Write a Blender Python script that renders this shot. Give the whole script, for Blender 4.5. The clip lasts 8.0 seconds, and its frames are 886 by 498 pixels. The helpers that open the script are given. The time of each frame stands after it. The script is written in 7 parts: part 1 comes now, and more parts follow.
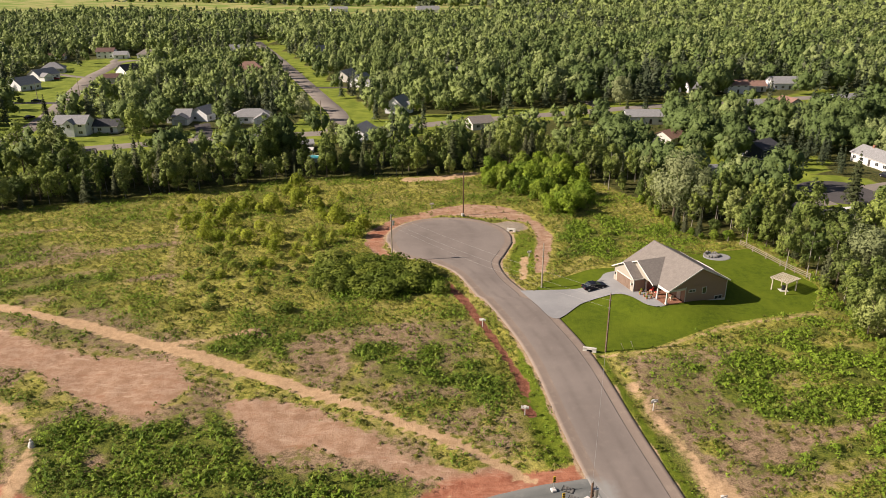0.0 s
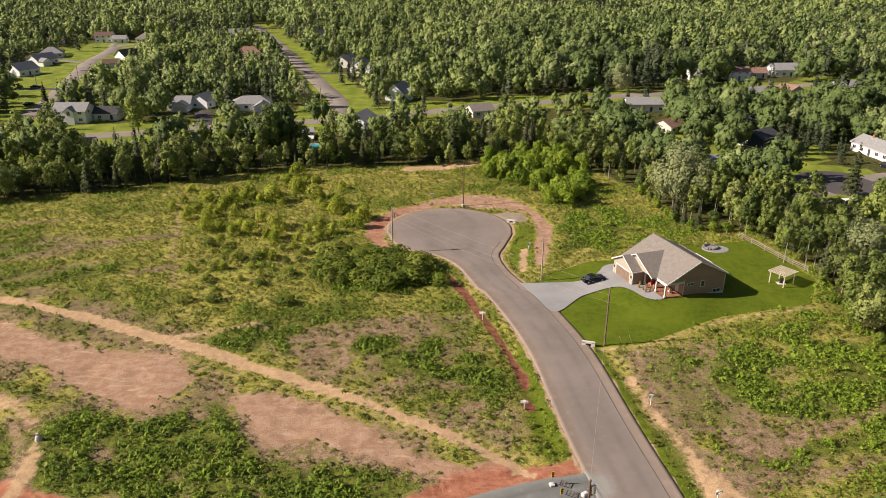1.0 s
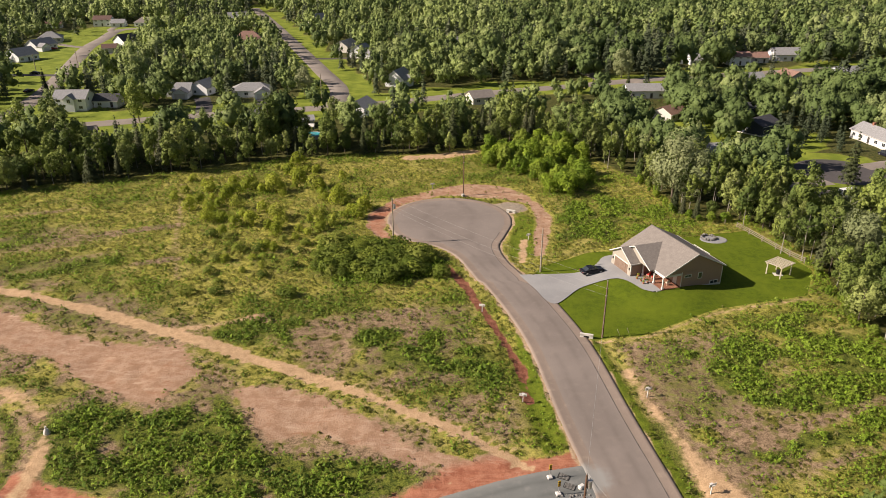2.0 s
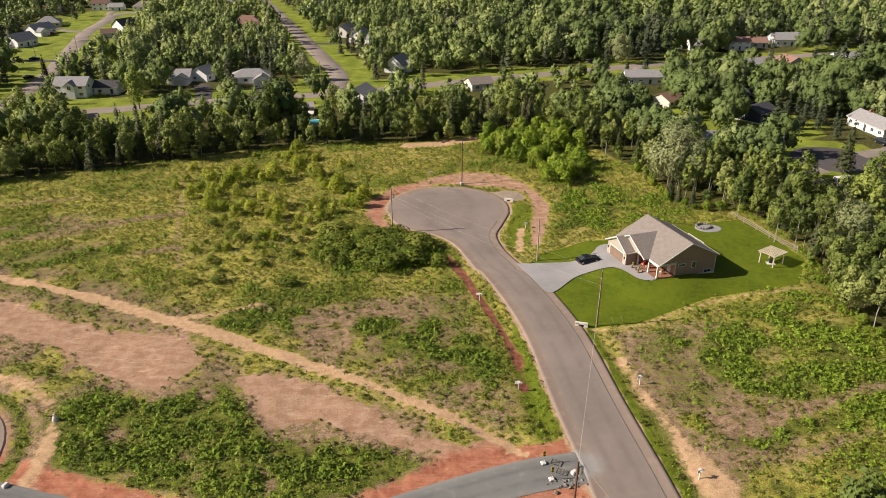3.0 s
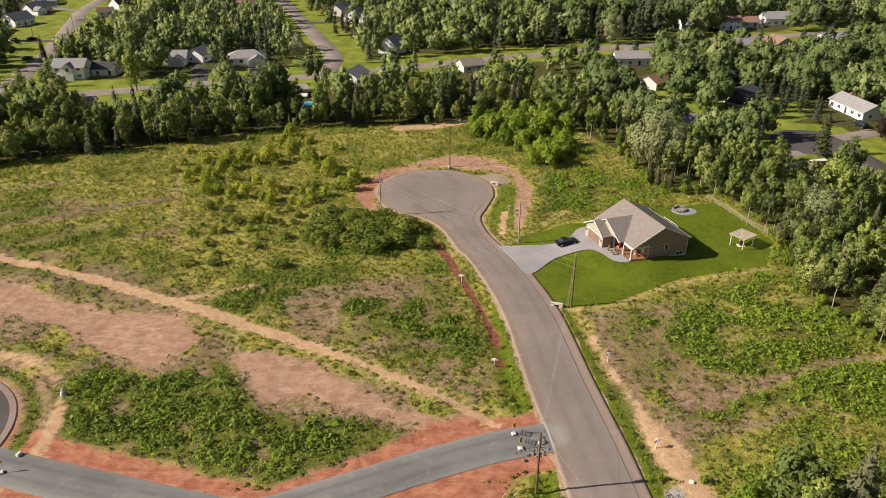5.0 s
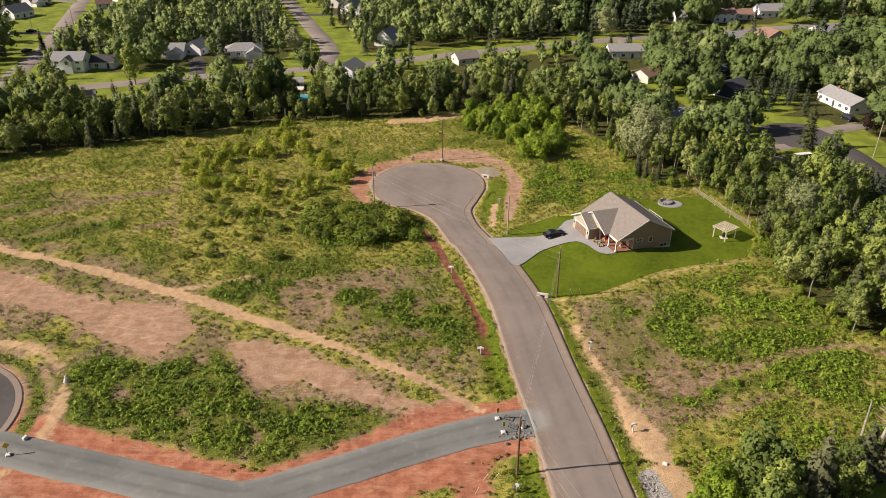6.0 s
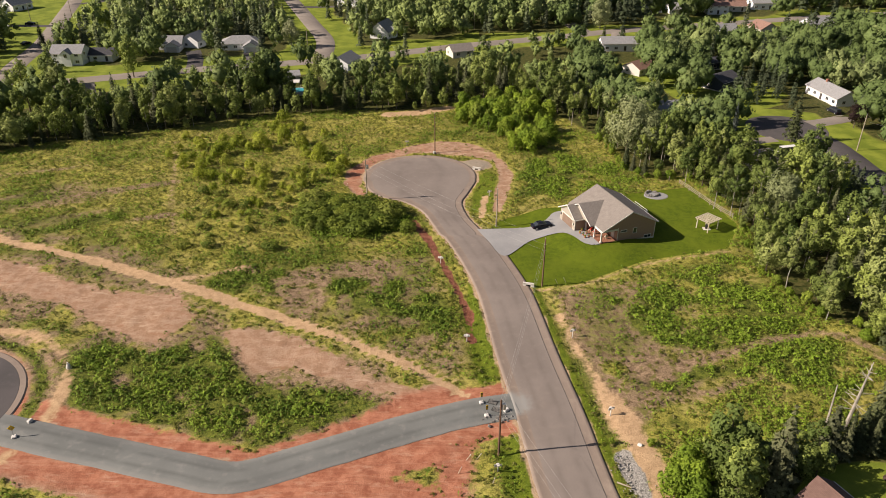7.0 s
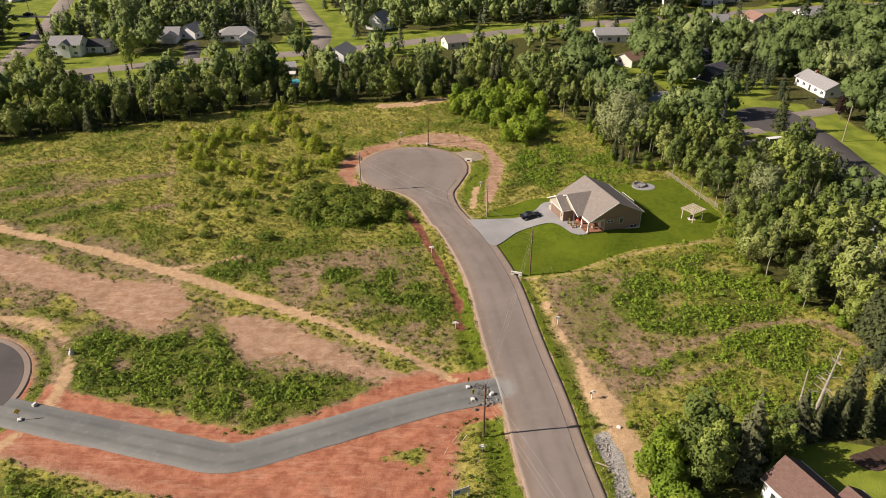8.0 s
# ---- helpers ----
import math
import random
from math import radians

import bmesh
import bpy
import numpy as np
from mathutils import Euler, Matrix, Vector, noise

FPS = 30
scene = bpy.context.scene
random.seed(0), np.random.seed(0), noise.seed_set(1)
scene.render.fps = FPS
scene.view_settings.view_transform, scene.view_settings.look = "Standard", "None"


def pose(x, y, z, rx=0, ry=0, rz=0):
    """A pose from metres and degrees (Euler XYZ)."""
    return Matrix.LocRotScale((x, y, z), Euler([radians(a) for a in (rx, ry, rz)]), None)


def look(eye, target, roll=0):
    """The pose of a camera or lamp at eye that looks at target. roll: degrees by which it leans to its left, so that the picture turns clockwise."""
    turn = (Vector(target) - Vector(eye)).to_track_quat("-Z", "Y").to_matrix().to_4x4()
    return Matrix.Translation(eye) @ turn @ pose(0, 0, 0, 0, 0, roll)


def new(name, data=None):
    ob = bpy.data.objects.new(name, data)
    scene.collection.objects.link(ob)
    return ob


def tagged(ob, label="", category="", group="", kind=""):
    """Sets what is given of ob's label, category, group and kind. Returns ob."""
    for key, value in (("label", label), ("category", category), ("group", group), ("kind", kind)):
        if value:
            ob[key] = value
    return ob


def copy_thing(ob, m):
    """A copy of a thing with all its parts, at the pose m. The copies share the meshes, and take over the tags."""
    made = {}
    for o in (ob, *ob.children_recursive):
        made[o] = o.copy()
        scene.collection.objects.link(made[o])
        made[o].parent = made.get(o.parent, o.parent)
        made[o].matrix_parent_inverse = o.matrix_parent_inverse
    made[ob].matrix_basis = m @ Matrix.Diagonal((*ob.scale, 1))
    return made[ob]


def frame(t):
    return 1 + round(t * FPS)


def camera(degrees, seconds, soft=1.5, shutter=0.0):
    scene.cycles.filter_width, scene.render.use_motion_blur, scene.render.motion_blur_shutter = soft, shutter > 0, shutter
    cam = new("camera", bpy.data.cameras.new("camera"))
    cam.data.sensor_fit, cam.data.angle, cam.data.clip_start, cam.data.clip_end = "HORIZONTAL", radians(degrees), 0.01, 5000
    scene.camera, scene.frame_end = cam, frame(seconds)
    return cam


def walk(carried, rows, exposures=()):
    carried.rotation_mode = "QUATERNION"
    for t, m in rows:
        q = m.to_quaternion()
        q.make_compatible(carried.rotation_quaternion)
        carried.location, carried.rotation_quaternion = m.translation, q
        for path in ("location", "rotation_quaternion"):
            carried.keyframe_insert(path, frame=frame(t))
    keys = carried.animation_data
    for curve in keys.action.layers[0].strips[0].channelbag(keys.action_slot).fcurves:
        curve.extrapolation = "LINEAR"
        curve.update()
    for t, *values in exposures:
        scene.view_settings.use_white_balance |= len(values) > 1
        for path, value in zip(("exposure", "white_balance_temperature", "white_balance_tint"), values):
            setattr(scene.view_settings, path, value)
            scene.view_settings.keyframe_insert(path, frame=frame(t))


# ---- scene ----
cam = camera(63.2, 8.0, soft=0.5)
PATH = [
    (0, (0.348, 0.657, 58.492), (0.32, 2.522, 57.772), 0.0),
    (0.5, (0.257, 0.586, 59.478), (0.23, 2.443, 58.736), 0.0),
    (1, (0.213, 0.534, 60.596), (0.186, 2.382, 59.832), 0.1),
    (2.5, (0.408, -0.477, 64.055), (0.38, 1.342, 63.222), 0.0),
    (3, (0.713, -1.406, 65.084), (0.685, 0.402, 64.23), 0.0),
    (3.5, (1.268, -2.633, 66.339), (1.24, -0.836, 65.461), 0.0),
    (4, (2.028, -4.038, 67.627), (2.001, -2.249, 66.733), 0.0),
    (4.5, (2.904, -5.368, 68.677), (2.877, -3.586, 67.771), -0.0),
    (6, (5.795, -10.58, 72.275), (5.769, -8.817, 71.331), 0.0),
    (6.5, (6.823, -12.491, 73.431), (6.798, -10.735, 72.474), 0.0),
    (7, (7.913, -14.426, 74.564), (7.888, -12.676, 73.596), -0.0),
    (7.5, (8.861, -16.116, 75.688), (8.836, -14.374, 74.706), 0.0),
    (8, (9.751, -17.933, 76.858), (9.728, -16.198, 75.862), 0.0),
]
walk(cam, [(t, look(eye, target, roll)) for t, eye, target, roll in PATH], [(0.0, 0.70, 6500, 18), (8.0, 0.63, 6500, 18)])

# ---- world, sun, exposure ----
SUN_EL, SUN_AZ = radians(32.5), radians(262)      # azimuth clockwise from +y
world = bpy.data.worlds.new("sky")
scene.world = world
world.use_nodes = True
_wn = world.node_tree.nodes
_sky = _wn.new("ShaderNodeTexSky")
_sky.sky_type, _sky.sun_disc = "NISHITA", False
_sky.sun_elevation, _sky.sun_rotation = SUN_EL, SUN_AZ
_sky.air_density, _sky.dust_density = 1.2, 2.0
_wn["Background"].inputs["Strength"].default_value = 0.038
world.node_tree.links.new(_sky.outputs[0], _wn["Background"].inputs["Color"])
sun = new("sun", bpy.data.lights.new("sun", "SUN"))
sun.data.energy, sun.data.angle, sun.data.color = 5.0, radians(0.53), (1.0, 0.89, 0.72)
_sv = Vector((math.sin(SUN_AZ) * math.cos(SUN_EL), math.cos(SUN_AZ) * math.cos(SUN_EL), math.sin(SUN_EL)))
sun.matrix_world = look(_sv * 400, (0, 0, 0))


# ---- materials ----
class Nodes:
    """Short notation for a node material."""

    def __init__(self, name, rough=0.9, metal=0.0):
        self.mat = bpy.data.materials.new(name)
        self.mat.use_nodes = True
        self.tree = self.mat.node_tree
        self.bsdf = self.tree.nodes["Principled BSDF"]
        self.bsdf.inputs["Roughness"].default_value = rough
        self.bsdf.inputs["Metallic"].default_value = metal
        self.bsdf.inputs["Specular IOR Level"].default_value = 0.15
        self.coord = self.tree.nodes.new("ShaderNodeTexCoord")
        self.pos = self.tree.nodes.new("ShaderNodeNewGeometry").outputs["Position"]

    def put(self, socket, value):
        if isinstance(value, (int, float)):
            socket.default_value = value
        elif isinstance(value, tuple):
            socket.default_value = (*value, 1.0) if len(value) == 3 and socket.type == "RGBA" else value
        else:
            self.tree.links.new(value, socket)

    def noise(self, scale, detail=3.0, where=None, rough=0.55, stretch=None, turn=0.0):
        n = self.tree.nodes.new("ShaderNodeTexNoise")
        n.inputs["Scale"].default_value, n.inputs["Detail"].default_value = scale, detail
        n.inputs["Roughness"].default_value = rough
        src = where or self.pos
        if stretch:
            mp = self.tree.nodes.new("ShaderNodeMapping")
            mp.inputs["Scale"].default_value = stretch
            mp.inputs["Rotation"].default_value = (0, 0, radians(turn))
            self.tree.links.new(src, mp.inputs["Vector"])
            src = mp.outputs[0]
        self.tree.links.new(src, n.inputs["Vector"])
        return n.outputs["Fac"]

    def math(self, op, a, b=0.0, clamp=False):
        n = self.tree.nodes.new("ShaderNodeMath")
        n.operation, n.use_clamp = op, clamp
        self.put(n.inputs[0], a), self.put(n.inputs[1], b)
        return n.outputs[0]

    def ramp(self, value, lo, hi):
        n = self.tree.nodes.new("ShaderNodeMapRange")
        n.interpolation_type = "SMOOTHSTEP"
        self.put(n.inputs["Value"], value), self.put(n.inputs["From Min"], lo), self.put(n.inputs["From Max"], hi)
        return n.outputs["Result"]

    def mix(self, fac, a, b, mode="MIX"):
        n = self.tree.nodes.new("ShaderNodeMix")
        n.data_type, n.blend_type = "RGBA", mode
        self.put(n.inputs["Factor"], fac), self.put(n.inputs["A"], a), self.put(n.inputs["B"], b)
        return [o for o in n.outputs if o.type == "RGBA"][0]

    def attr(self, name):
        n = self.tree.nodes.new("ShaderNodeAttribute")
        n.attribute_name = name
        return n

    def bump(self, height, strength=0.4, dist=0.05):
        n = self.tree.nodes.new("ShaderNodeBump")
        n.inputs["Strength"].default_value, n.inputs["Distance"].default_value = strength, dist
        self.put(n.inputs["Height"], height)
        self.tree.links.new(n.outputs[0], self.bsdf.inputs["Normal"])

    def colour(self, value):
        self.put(self.bsdf.inputs["Base Color"], value)
        return self


def plain(name, a, b, scale=2.0, rough=0.8, metal=0.0, bump=0.0, fine=30.0):
    """Two tones mottled at two scales."""
    n = Nodes(name, rough, metal)
    w = n.noise(scale, 4)
    f = n.noise(fine, 2)
    c = n.mix(n.ramp(w, 0.3, 0.7), a, b)
    c = n.mix(n.math("MULTIPLY", n.ramp(f, 0.35, 0.75), 0.35), c, tuple(v * 0.72 for v in a))
    n.colour(c)
    if bump:
        n.bump(f, bump, 0.02)
    return n.mat


def leaf_material(name, dark, light, pale, tint="object", through_=0.30, fine=2.6):
    """Foliage with tone varying by plant, by spray and by small leaf clumps, partly lit through."""
    n = Nodes(name, 0.65)
    if tint == "object":
        info = n.tree.nodes.new("ShaderNodeObjectInfo")
        t = info.outputs["Random"]
    else:
        t = n.attr("tint").outputs["Fac"]
    geo = n.tree.nodes.new("ShaderNodeNewGeometry")
    c = n.mix(n.ramp(t, 0.05, 0.95), dark, light)
    hue = n.math("FRACT", n.math("MULTIPLY", t, 7.31))
    c = n.mix(n.math("MULTIPLY", n.ramp(hue, 0.6, 1.0), 0.65), c, pale)
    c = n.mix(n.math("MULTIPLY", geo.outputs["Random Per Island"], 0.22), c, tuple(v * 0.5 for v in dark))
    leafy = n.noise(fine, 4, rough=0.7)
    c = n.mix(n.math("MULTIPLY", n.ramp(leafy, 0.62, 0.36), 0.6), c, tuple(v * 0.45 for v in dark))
    n.colour(c)
    n.bump(leafy, 0.55, 0.25)
    tr = n.tree.nodes.new("ShaderNodeBsdfTranslucent")
    n.tree.links.new(c, tr.inputs["Color"])
    sh = n.tree.nodes.new("ShaderNodeMixShader")
    sh.inputs[0].default_value = through_
    n.tree.links.new(n.bsdf.outputs[0], sh.inputs[1])
    n.tree.links.new(tr.outputs[0], sh.inputs[2])
    n.tree.links.new(sh.outputs[0], n.tree.nodes["Material Output"].inputs["Surface"])
    return n.mat


def ground_material():
    n = Nodes("ground_cover", 0.95)
    za, zb, zc, zd = n.attr("zone_a"), n.attr("zone_b"), n.attr("zone_c"), n.attr("zone_d")

    def chan(a):
        sp = n.tree.nodes.new("ShaderNodeSeparateColor")
        n.tree.links.new(a.outputs["Color"], sp.inputs[0])
        return sp.outputs

    soil, tan, lawn = chan(za)
    lush, dry, wood = chan(zb)
    gravel, dark_soil, crop = chan(zc)
    yard, grey, verge = chan(zd)
    fine, mid, big, huge = n.noise(5.0, 5, rough=0.7), n.noise(0.9, 5, rough=0.65), n.noise(0.16, 4), n.noise(0.02, 3)

    ragged = n.math("ADD", n.math("MULTIPLY", mid, 0.5), n.math("MULTIPLY", n.noise(0.33, 4, rough=0.65), 0.5))

    def edge(mask, amount=0.7, width=0.12, grain=mid):
        return n.ramp(n.math("ADD", mask, n.math("MULTIPLY", n.math("SUBTRACT", grain, 0.5), amount)), 0.5 - width, 0.5 + width)

    both = n.math("ADD", n.math("MULTIPLY", fine, 0.55), n.math("MULTIPLY", mid, 0.45))
    lumps = n.noise(0.55, 5, rough=0.7)
    # rough grass: yellow-green, straw in patches
    field = n.mix(n.ramp(both, 0.41, 0.59), (0.115, 0.12, 0.02), (0.41, 0.375, 0.078))
    field = n.mix(n.math("MULTIPLY", n.ramp(big, 0.45, 0.7), 0.45), field, (0.40, 0.33, 0.125))
    field = n.mix(n.math("MULTIPLY", n.ramp(lumps, 0.56, 0.68), 0.7), field, (0.095, 0.13, 0.022))
    straw = n.mix(n.ramp(both, 0.41, 0.59), (0.125, 0.085, 0.048), (0.375, 0.265, 0.17))
    straw = n.mix(n.math("MULTIPLY", n.ramp(lumps, 0.52, 0.62), 0.75), straw, (0.15, 0.155, 0.03))
    field = n.mix(edge(dry, 1.0, 0.2), field, straw)
    green = n.mix(n.ramp(both, 0.41, 0.59), (0.04, 0.058, 0.008), (0.17, 0.19, 0.03))
    green = n.mix(n.math("MULTIPLY", n.ramp(lumps, 0.58, 0.66), 0.6), green, (0.26, 0.19, 0.095))
    field = n.mix(edge(lush, 0.9, 0.2), field, green)
    # bare soil: pale and trodden, with redder diggings
    red = n.mix(n.ramp(lumps, 0.36, 0.64), (0.30, 0.183, 0.115), (0.40, 0.27, 0.185))
    red = n.mix(n.math("MULTIPLY", n.ramp(fine, 0.44, 0.66), 0.32), red, (0.20, 0.108, 0.062))
    scrape = n.noise(0.75, 5, rough=0.72, stretch=(0.3, 1.0, 1.0), turn=24)
    tyre = n.noise(1.6, 3, rough=0.6, stretch=(0.06, 1.0, 1.0), turn=14)
    red = n.mix(n.math("MULTIPLY", n.ramp(scrape, 0.55, 0.66), 0.6), red, (0.28, 0.14, 0.08))
    red = n.mix(n.math("MULTIPLY", n.ramp(scrape, 0.44, 0.34), 0.6), red, (0.50, 0.365, 0.262))
    clods = n.noise(1.3, 3, rough=0.6)
    red = n.mix(n.math("MULTIPLY", n.ramp(clods, 0.66, 0.72), 0.6), red, (0.19, 0.11, 0.055))
    rust = n.mix(n.ramp(lumps, 0.34, 0.66), (0.285, 0.104, 0.06), (0.43, 0.19, 0.116))
    rust = n.mix(n.math("MULTIPLY", n.ramp(scrape, 0.46, 0.34), 0.5), rust, (0.49, 0.30, 0.205))
    rust = n.mix(n.math("MULTIPLY", n.ramp(fine, 0.42, 0.68), 0.28), rust, (0.20, 0.08, 0.048))
    rust = n.mix(n.math("MULTIPLY", n.ramp(tyre, 0.54, 0.62), 0.25), rust, (0.19, 0.075, 0.045))
    rust = n.mix(n.math("MULTIPLY", n.ramp(tyre, 0.44, 0.36), 0.22), rust, (0.50, 0.30, 0.20))
    red = n.mix(edge(dark_soil, 0.6, 0.3, ragged), red, rust)
    red = n.mix(n.ramp(n.attr("trench").outputs["Fac"], 0.2, 0.6), red, n.mix(n.ramp(both, 0.42, 0.58), (0.15, 0.055, 0.033), (0.30, 0.125, 0.078)))
    field = n.mix(edge(verge, 0.5, 0.2), field, n.mix(n.ramp(both, 0.36, 0.64), (0.075, 0.11, 0.008), (0.165, 0.205, 0.018)))
    field = n.mix(edge(soil, 1.1, 0.10, ragged), field, red)
    sand = n.mix(n.ramp(both, 0.35, 0.65), (0.36, 0.235, 0.13), (0.56, 0.39, 0.235))
    sand = n.mix(grey, sand, n.mix(n.ramp(both, 0.35, 0.65), (0.24, 0.20, 0.15), (0.34, 0.29, 0.23)))
    field = n.mix(edge(tan, 0.6, 0.14), field, sand)
    stones = n.mix(n.ramp(fine, 0.4, 0.6), (0.16, 0.15, 0.14), (0.42, 0.40, 0.37))
    field = n.mix(edge(gravel, 0.5, 0.1), field, stones)
    litter = n.mix(n.ramp(mid, 0.4, 0.6), (0.04, 0.05, 0.01), (0.09, 0.085, 0.025))
    field = n.mix(edge(wood, 0.6, 0.15), field, litter)
    grass = n.mix(n.ramp(both, 0.36, 0.64), (0.052, 0.082, 0.004), (0.105, 0.145, 0.006))
    grass = n.mix(n.math("MULTIPLY", n.ramp(big, 0.35, 0.7), 0.5), grass, (0.13, 0.165, 0.01))
    field = n.mix(edge(lawn, 0.10, 0.08), field, grass)
    turf = n.mix(n.ramp(big, 0.35, 0.7), (0.125, 0.165, 0.018), (0.22, 0.26, 0.034))
    field = n.mix(edge(yard, 0.3, 0.15), field, turf)
    strips = n.mix(n.ramp(huge, 0.45, 0.55), (0.18, 0.24, 0.05), (0.34, 0.32, 0.12))
    field = n.mix(crop, field, strips)
    n.colour(field)
    smooth = n.math("SUBTRACT", 1.0, n.math("MULTIPLY", n.math("MAXIMUM", soil, n.math("MAXIMUM", lawn, yard)), 0.5))
    n.bump(n.math("MULTIPLY", both, smooth), 0.9, 0.3)
    return n.mat


def asphalt_material(name, a, b, patch, dust=None, wheels=0.0):
    """Worn paving; dust: pale gravel dust spread round a plan point."""
    n = Nodes(name, 0.85)
    fine, mid, big = n.noise(14, 3), n.noise(0.7, 4), n.noise(0.09, 3)
    c = n.mix(n.ramp(big, 0.35, 0.65), a, b)
    c = n.mix(n.math("MULTIPLY", n.ramp(mid, 0.5, 0.75), 0.45), c, patch)
    c = n.mix(n.math("MULTIPLY", n.ramp(fine, 0.4, 0.7), 0.3), c, tuple(v * 0.6 for v in a))
    if wheels:
        off = n.math("ABSOLUTE", n.attr("across").outputs["Fac"])
        band = n.math("SUBTRACT", 1.0, n.math("MULTIPLY", n.math("ABSOLUTE", n.math("SUBTRACT", off, 0.42)), 4.5), True)
        c = n.mix(n.math("MULTIPLY", n.math("MULTIPLY", band, n.ramp(n.noise(0.25, 4), 0.3, 0.6)), wheels), c, tuple(v * 0.72 for v in a))
        c = n.mix(n.math("MULTIPLY", n.ramp(off, 0.7, 1.0), 0.5 * wheels), c, patch)
    if dust:
        far = n.tree.nodes.new("ShaderNodeVectorMath")
        far.operation = "DISTANCE"
        n.tree.links.new(n.pos, far.inputs[0])
        far.inputs[1].default_value = (*dust, 0)
        near = n.math("ADD", far.outputs["Value"], n.math("MULTIPLY", n.math("SUBTRACT", mid, 0.5), 3.0))
        c = n.mix(n.math("MULTIPLY", n.ramp(near, 3.4, 1.6), 0.8), c, (0.27, 0.272, 0.262))
    n.colour(c)
    n.bump(fine, 0.3, 0.01)
    return n.mat


def shingle_material(name, a, b):
    """Asphalt shingles: courses along the slope and mottled tabs."""
    n = Nodes(name, 0.9)
    br = n.tree.nodes.new("ShaderNodeTexBrick")
    n.tree.links.new(n.coord.outputs["Object"], br.inputs["Vector"])
    br.inputs["Scale"].default_value = 1.0
    br.inputs["Brick Width"].default_value, br.inputs["Row Height"].default_value = 0.33, 0.14
    br.inputs["Mortar Size"].default_value = 0.008
    n.put(br.inputs["Color1"], a), n.put(br.inputs["Color2"], b), n.put(br.inputs["Mortar"], tuple(v * 0.7 for v in a))
    m = n.noise(1.2, 4)
    c = n.mix(n.math("MULTIPLY", n.ramp(m, 0.4, 0.7), 0.4), br.outputs["Color"], tuple(v * 0.75 for v in a))
    n.colour(c)
    return n.mat


def siding_material(name, a):
    """Horizontal lapped siding: fine courses across the height."""
    n = Nodes(name, 0.6)
    w = n.tree.nodes.new("ShaderNodeTexWave")
    w.bands_direction, w.wave_profile = "Z", "SAW"
    w.inputs["Scale"].default_value = 1.6
    n.tree.links.new(n.coord.outputs["Object"], w.inputs["Vector"])
    m = n.noise(0.8, 3)
    c = n.mix(n.math("MULTIPLY", w.outputs["Fac"], 0.22), a, tuple(v * 0.6 for v in a))
    c = n.mix(n.math("MULTIPLY", m, 0.25), c, tuple(min(1, v * 1.15) for v in a))
    n.colour(c)
    n.bump(w.outputs["Fac"], 0.4, 0.015)
    return n.mat


def glass_material(name):
    n = Nodes(name, 0.06)
    n.bsdf.inputs["Specular IOR Level"].default_value = 0.9
    m = n.noise(0.6, 2)
    n.colour(n.mix(m, (0.02, 0.025, 0.03), (0.06, 0.07, 0.08)))
    return n.mat


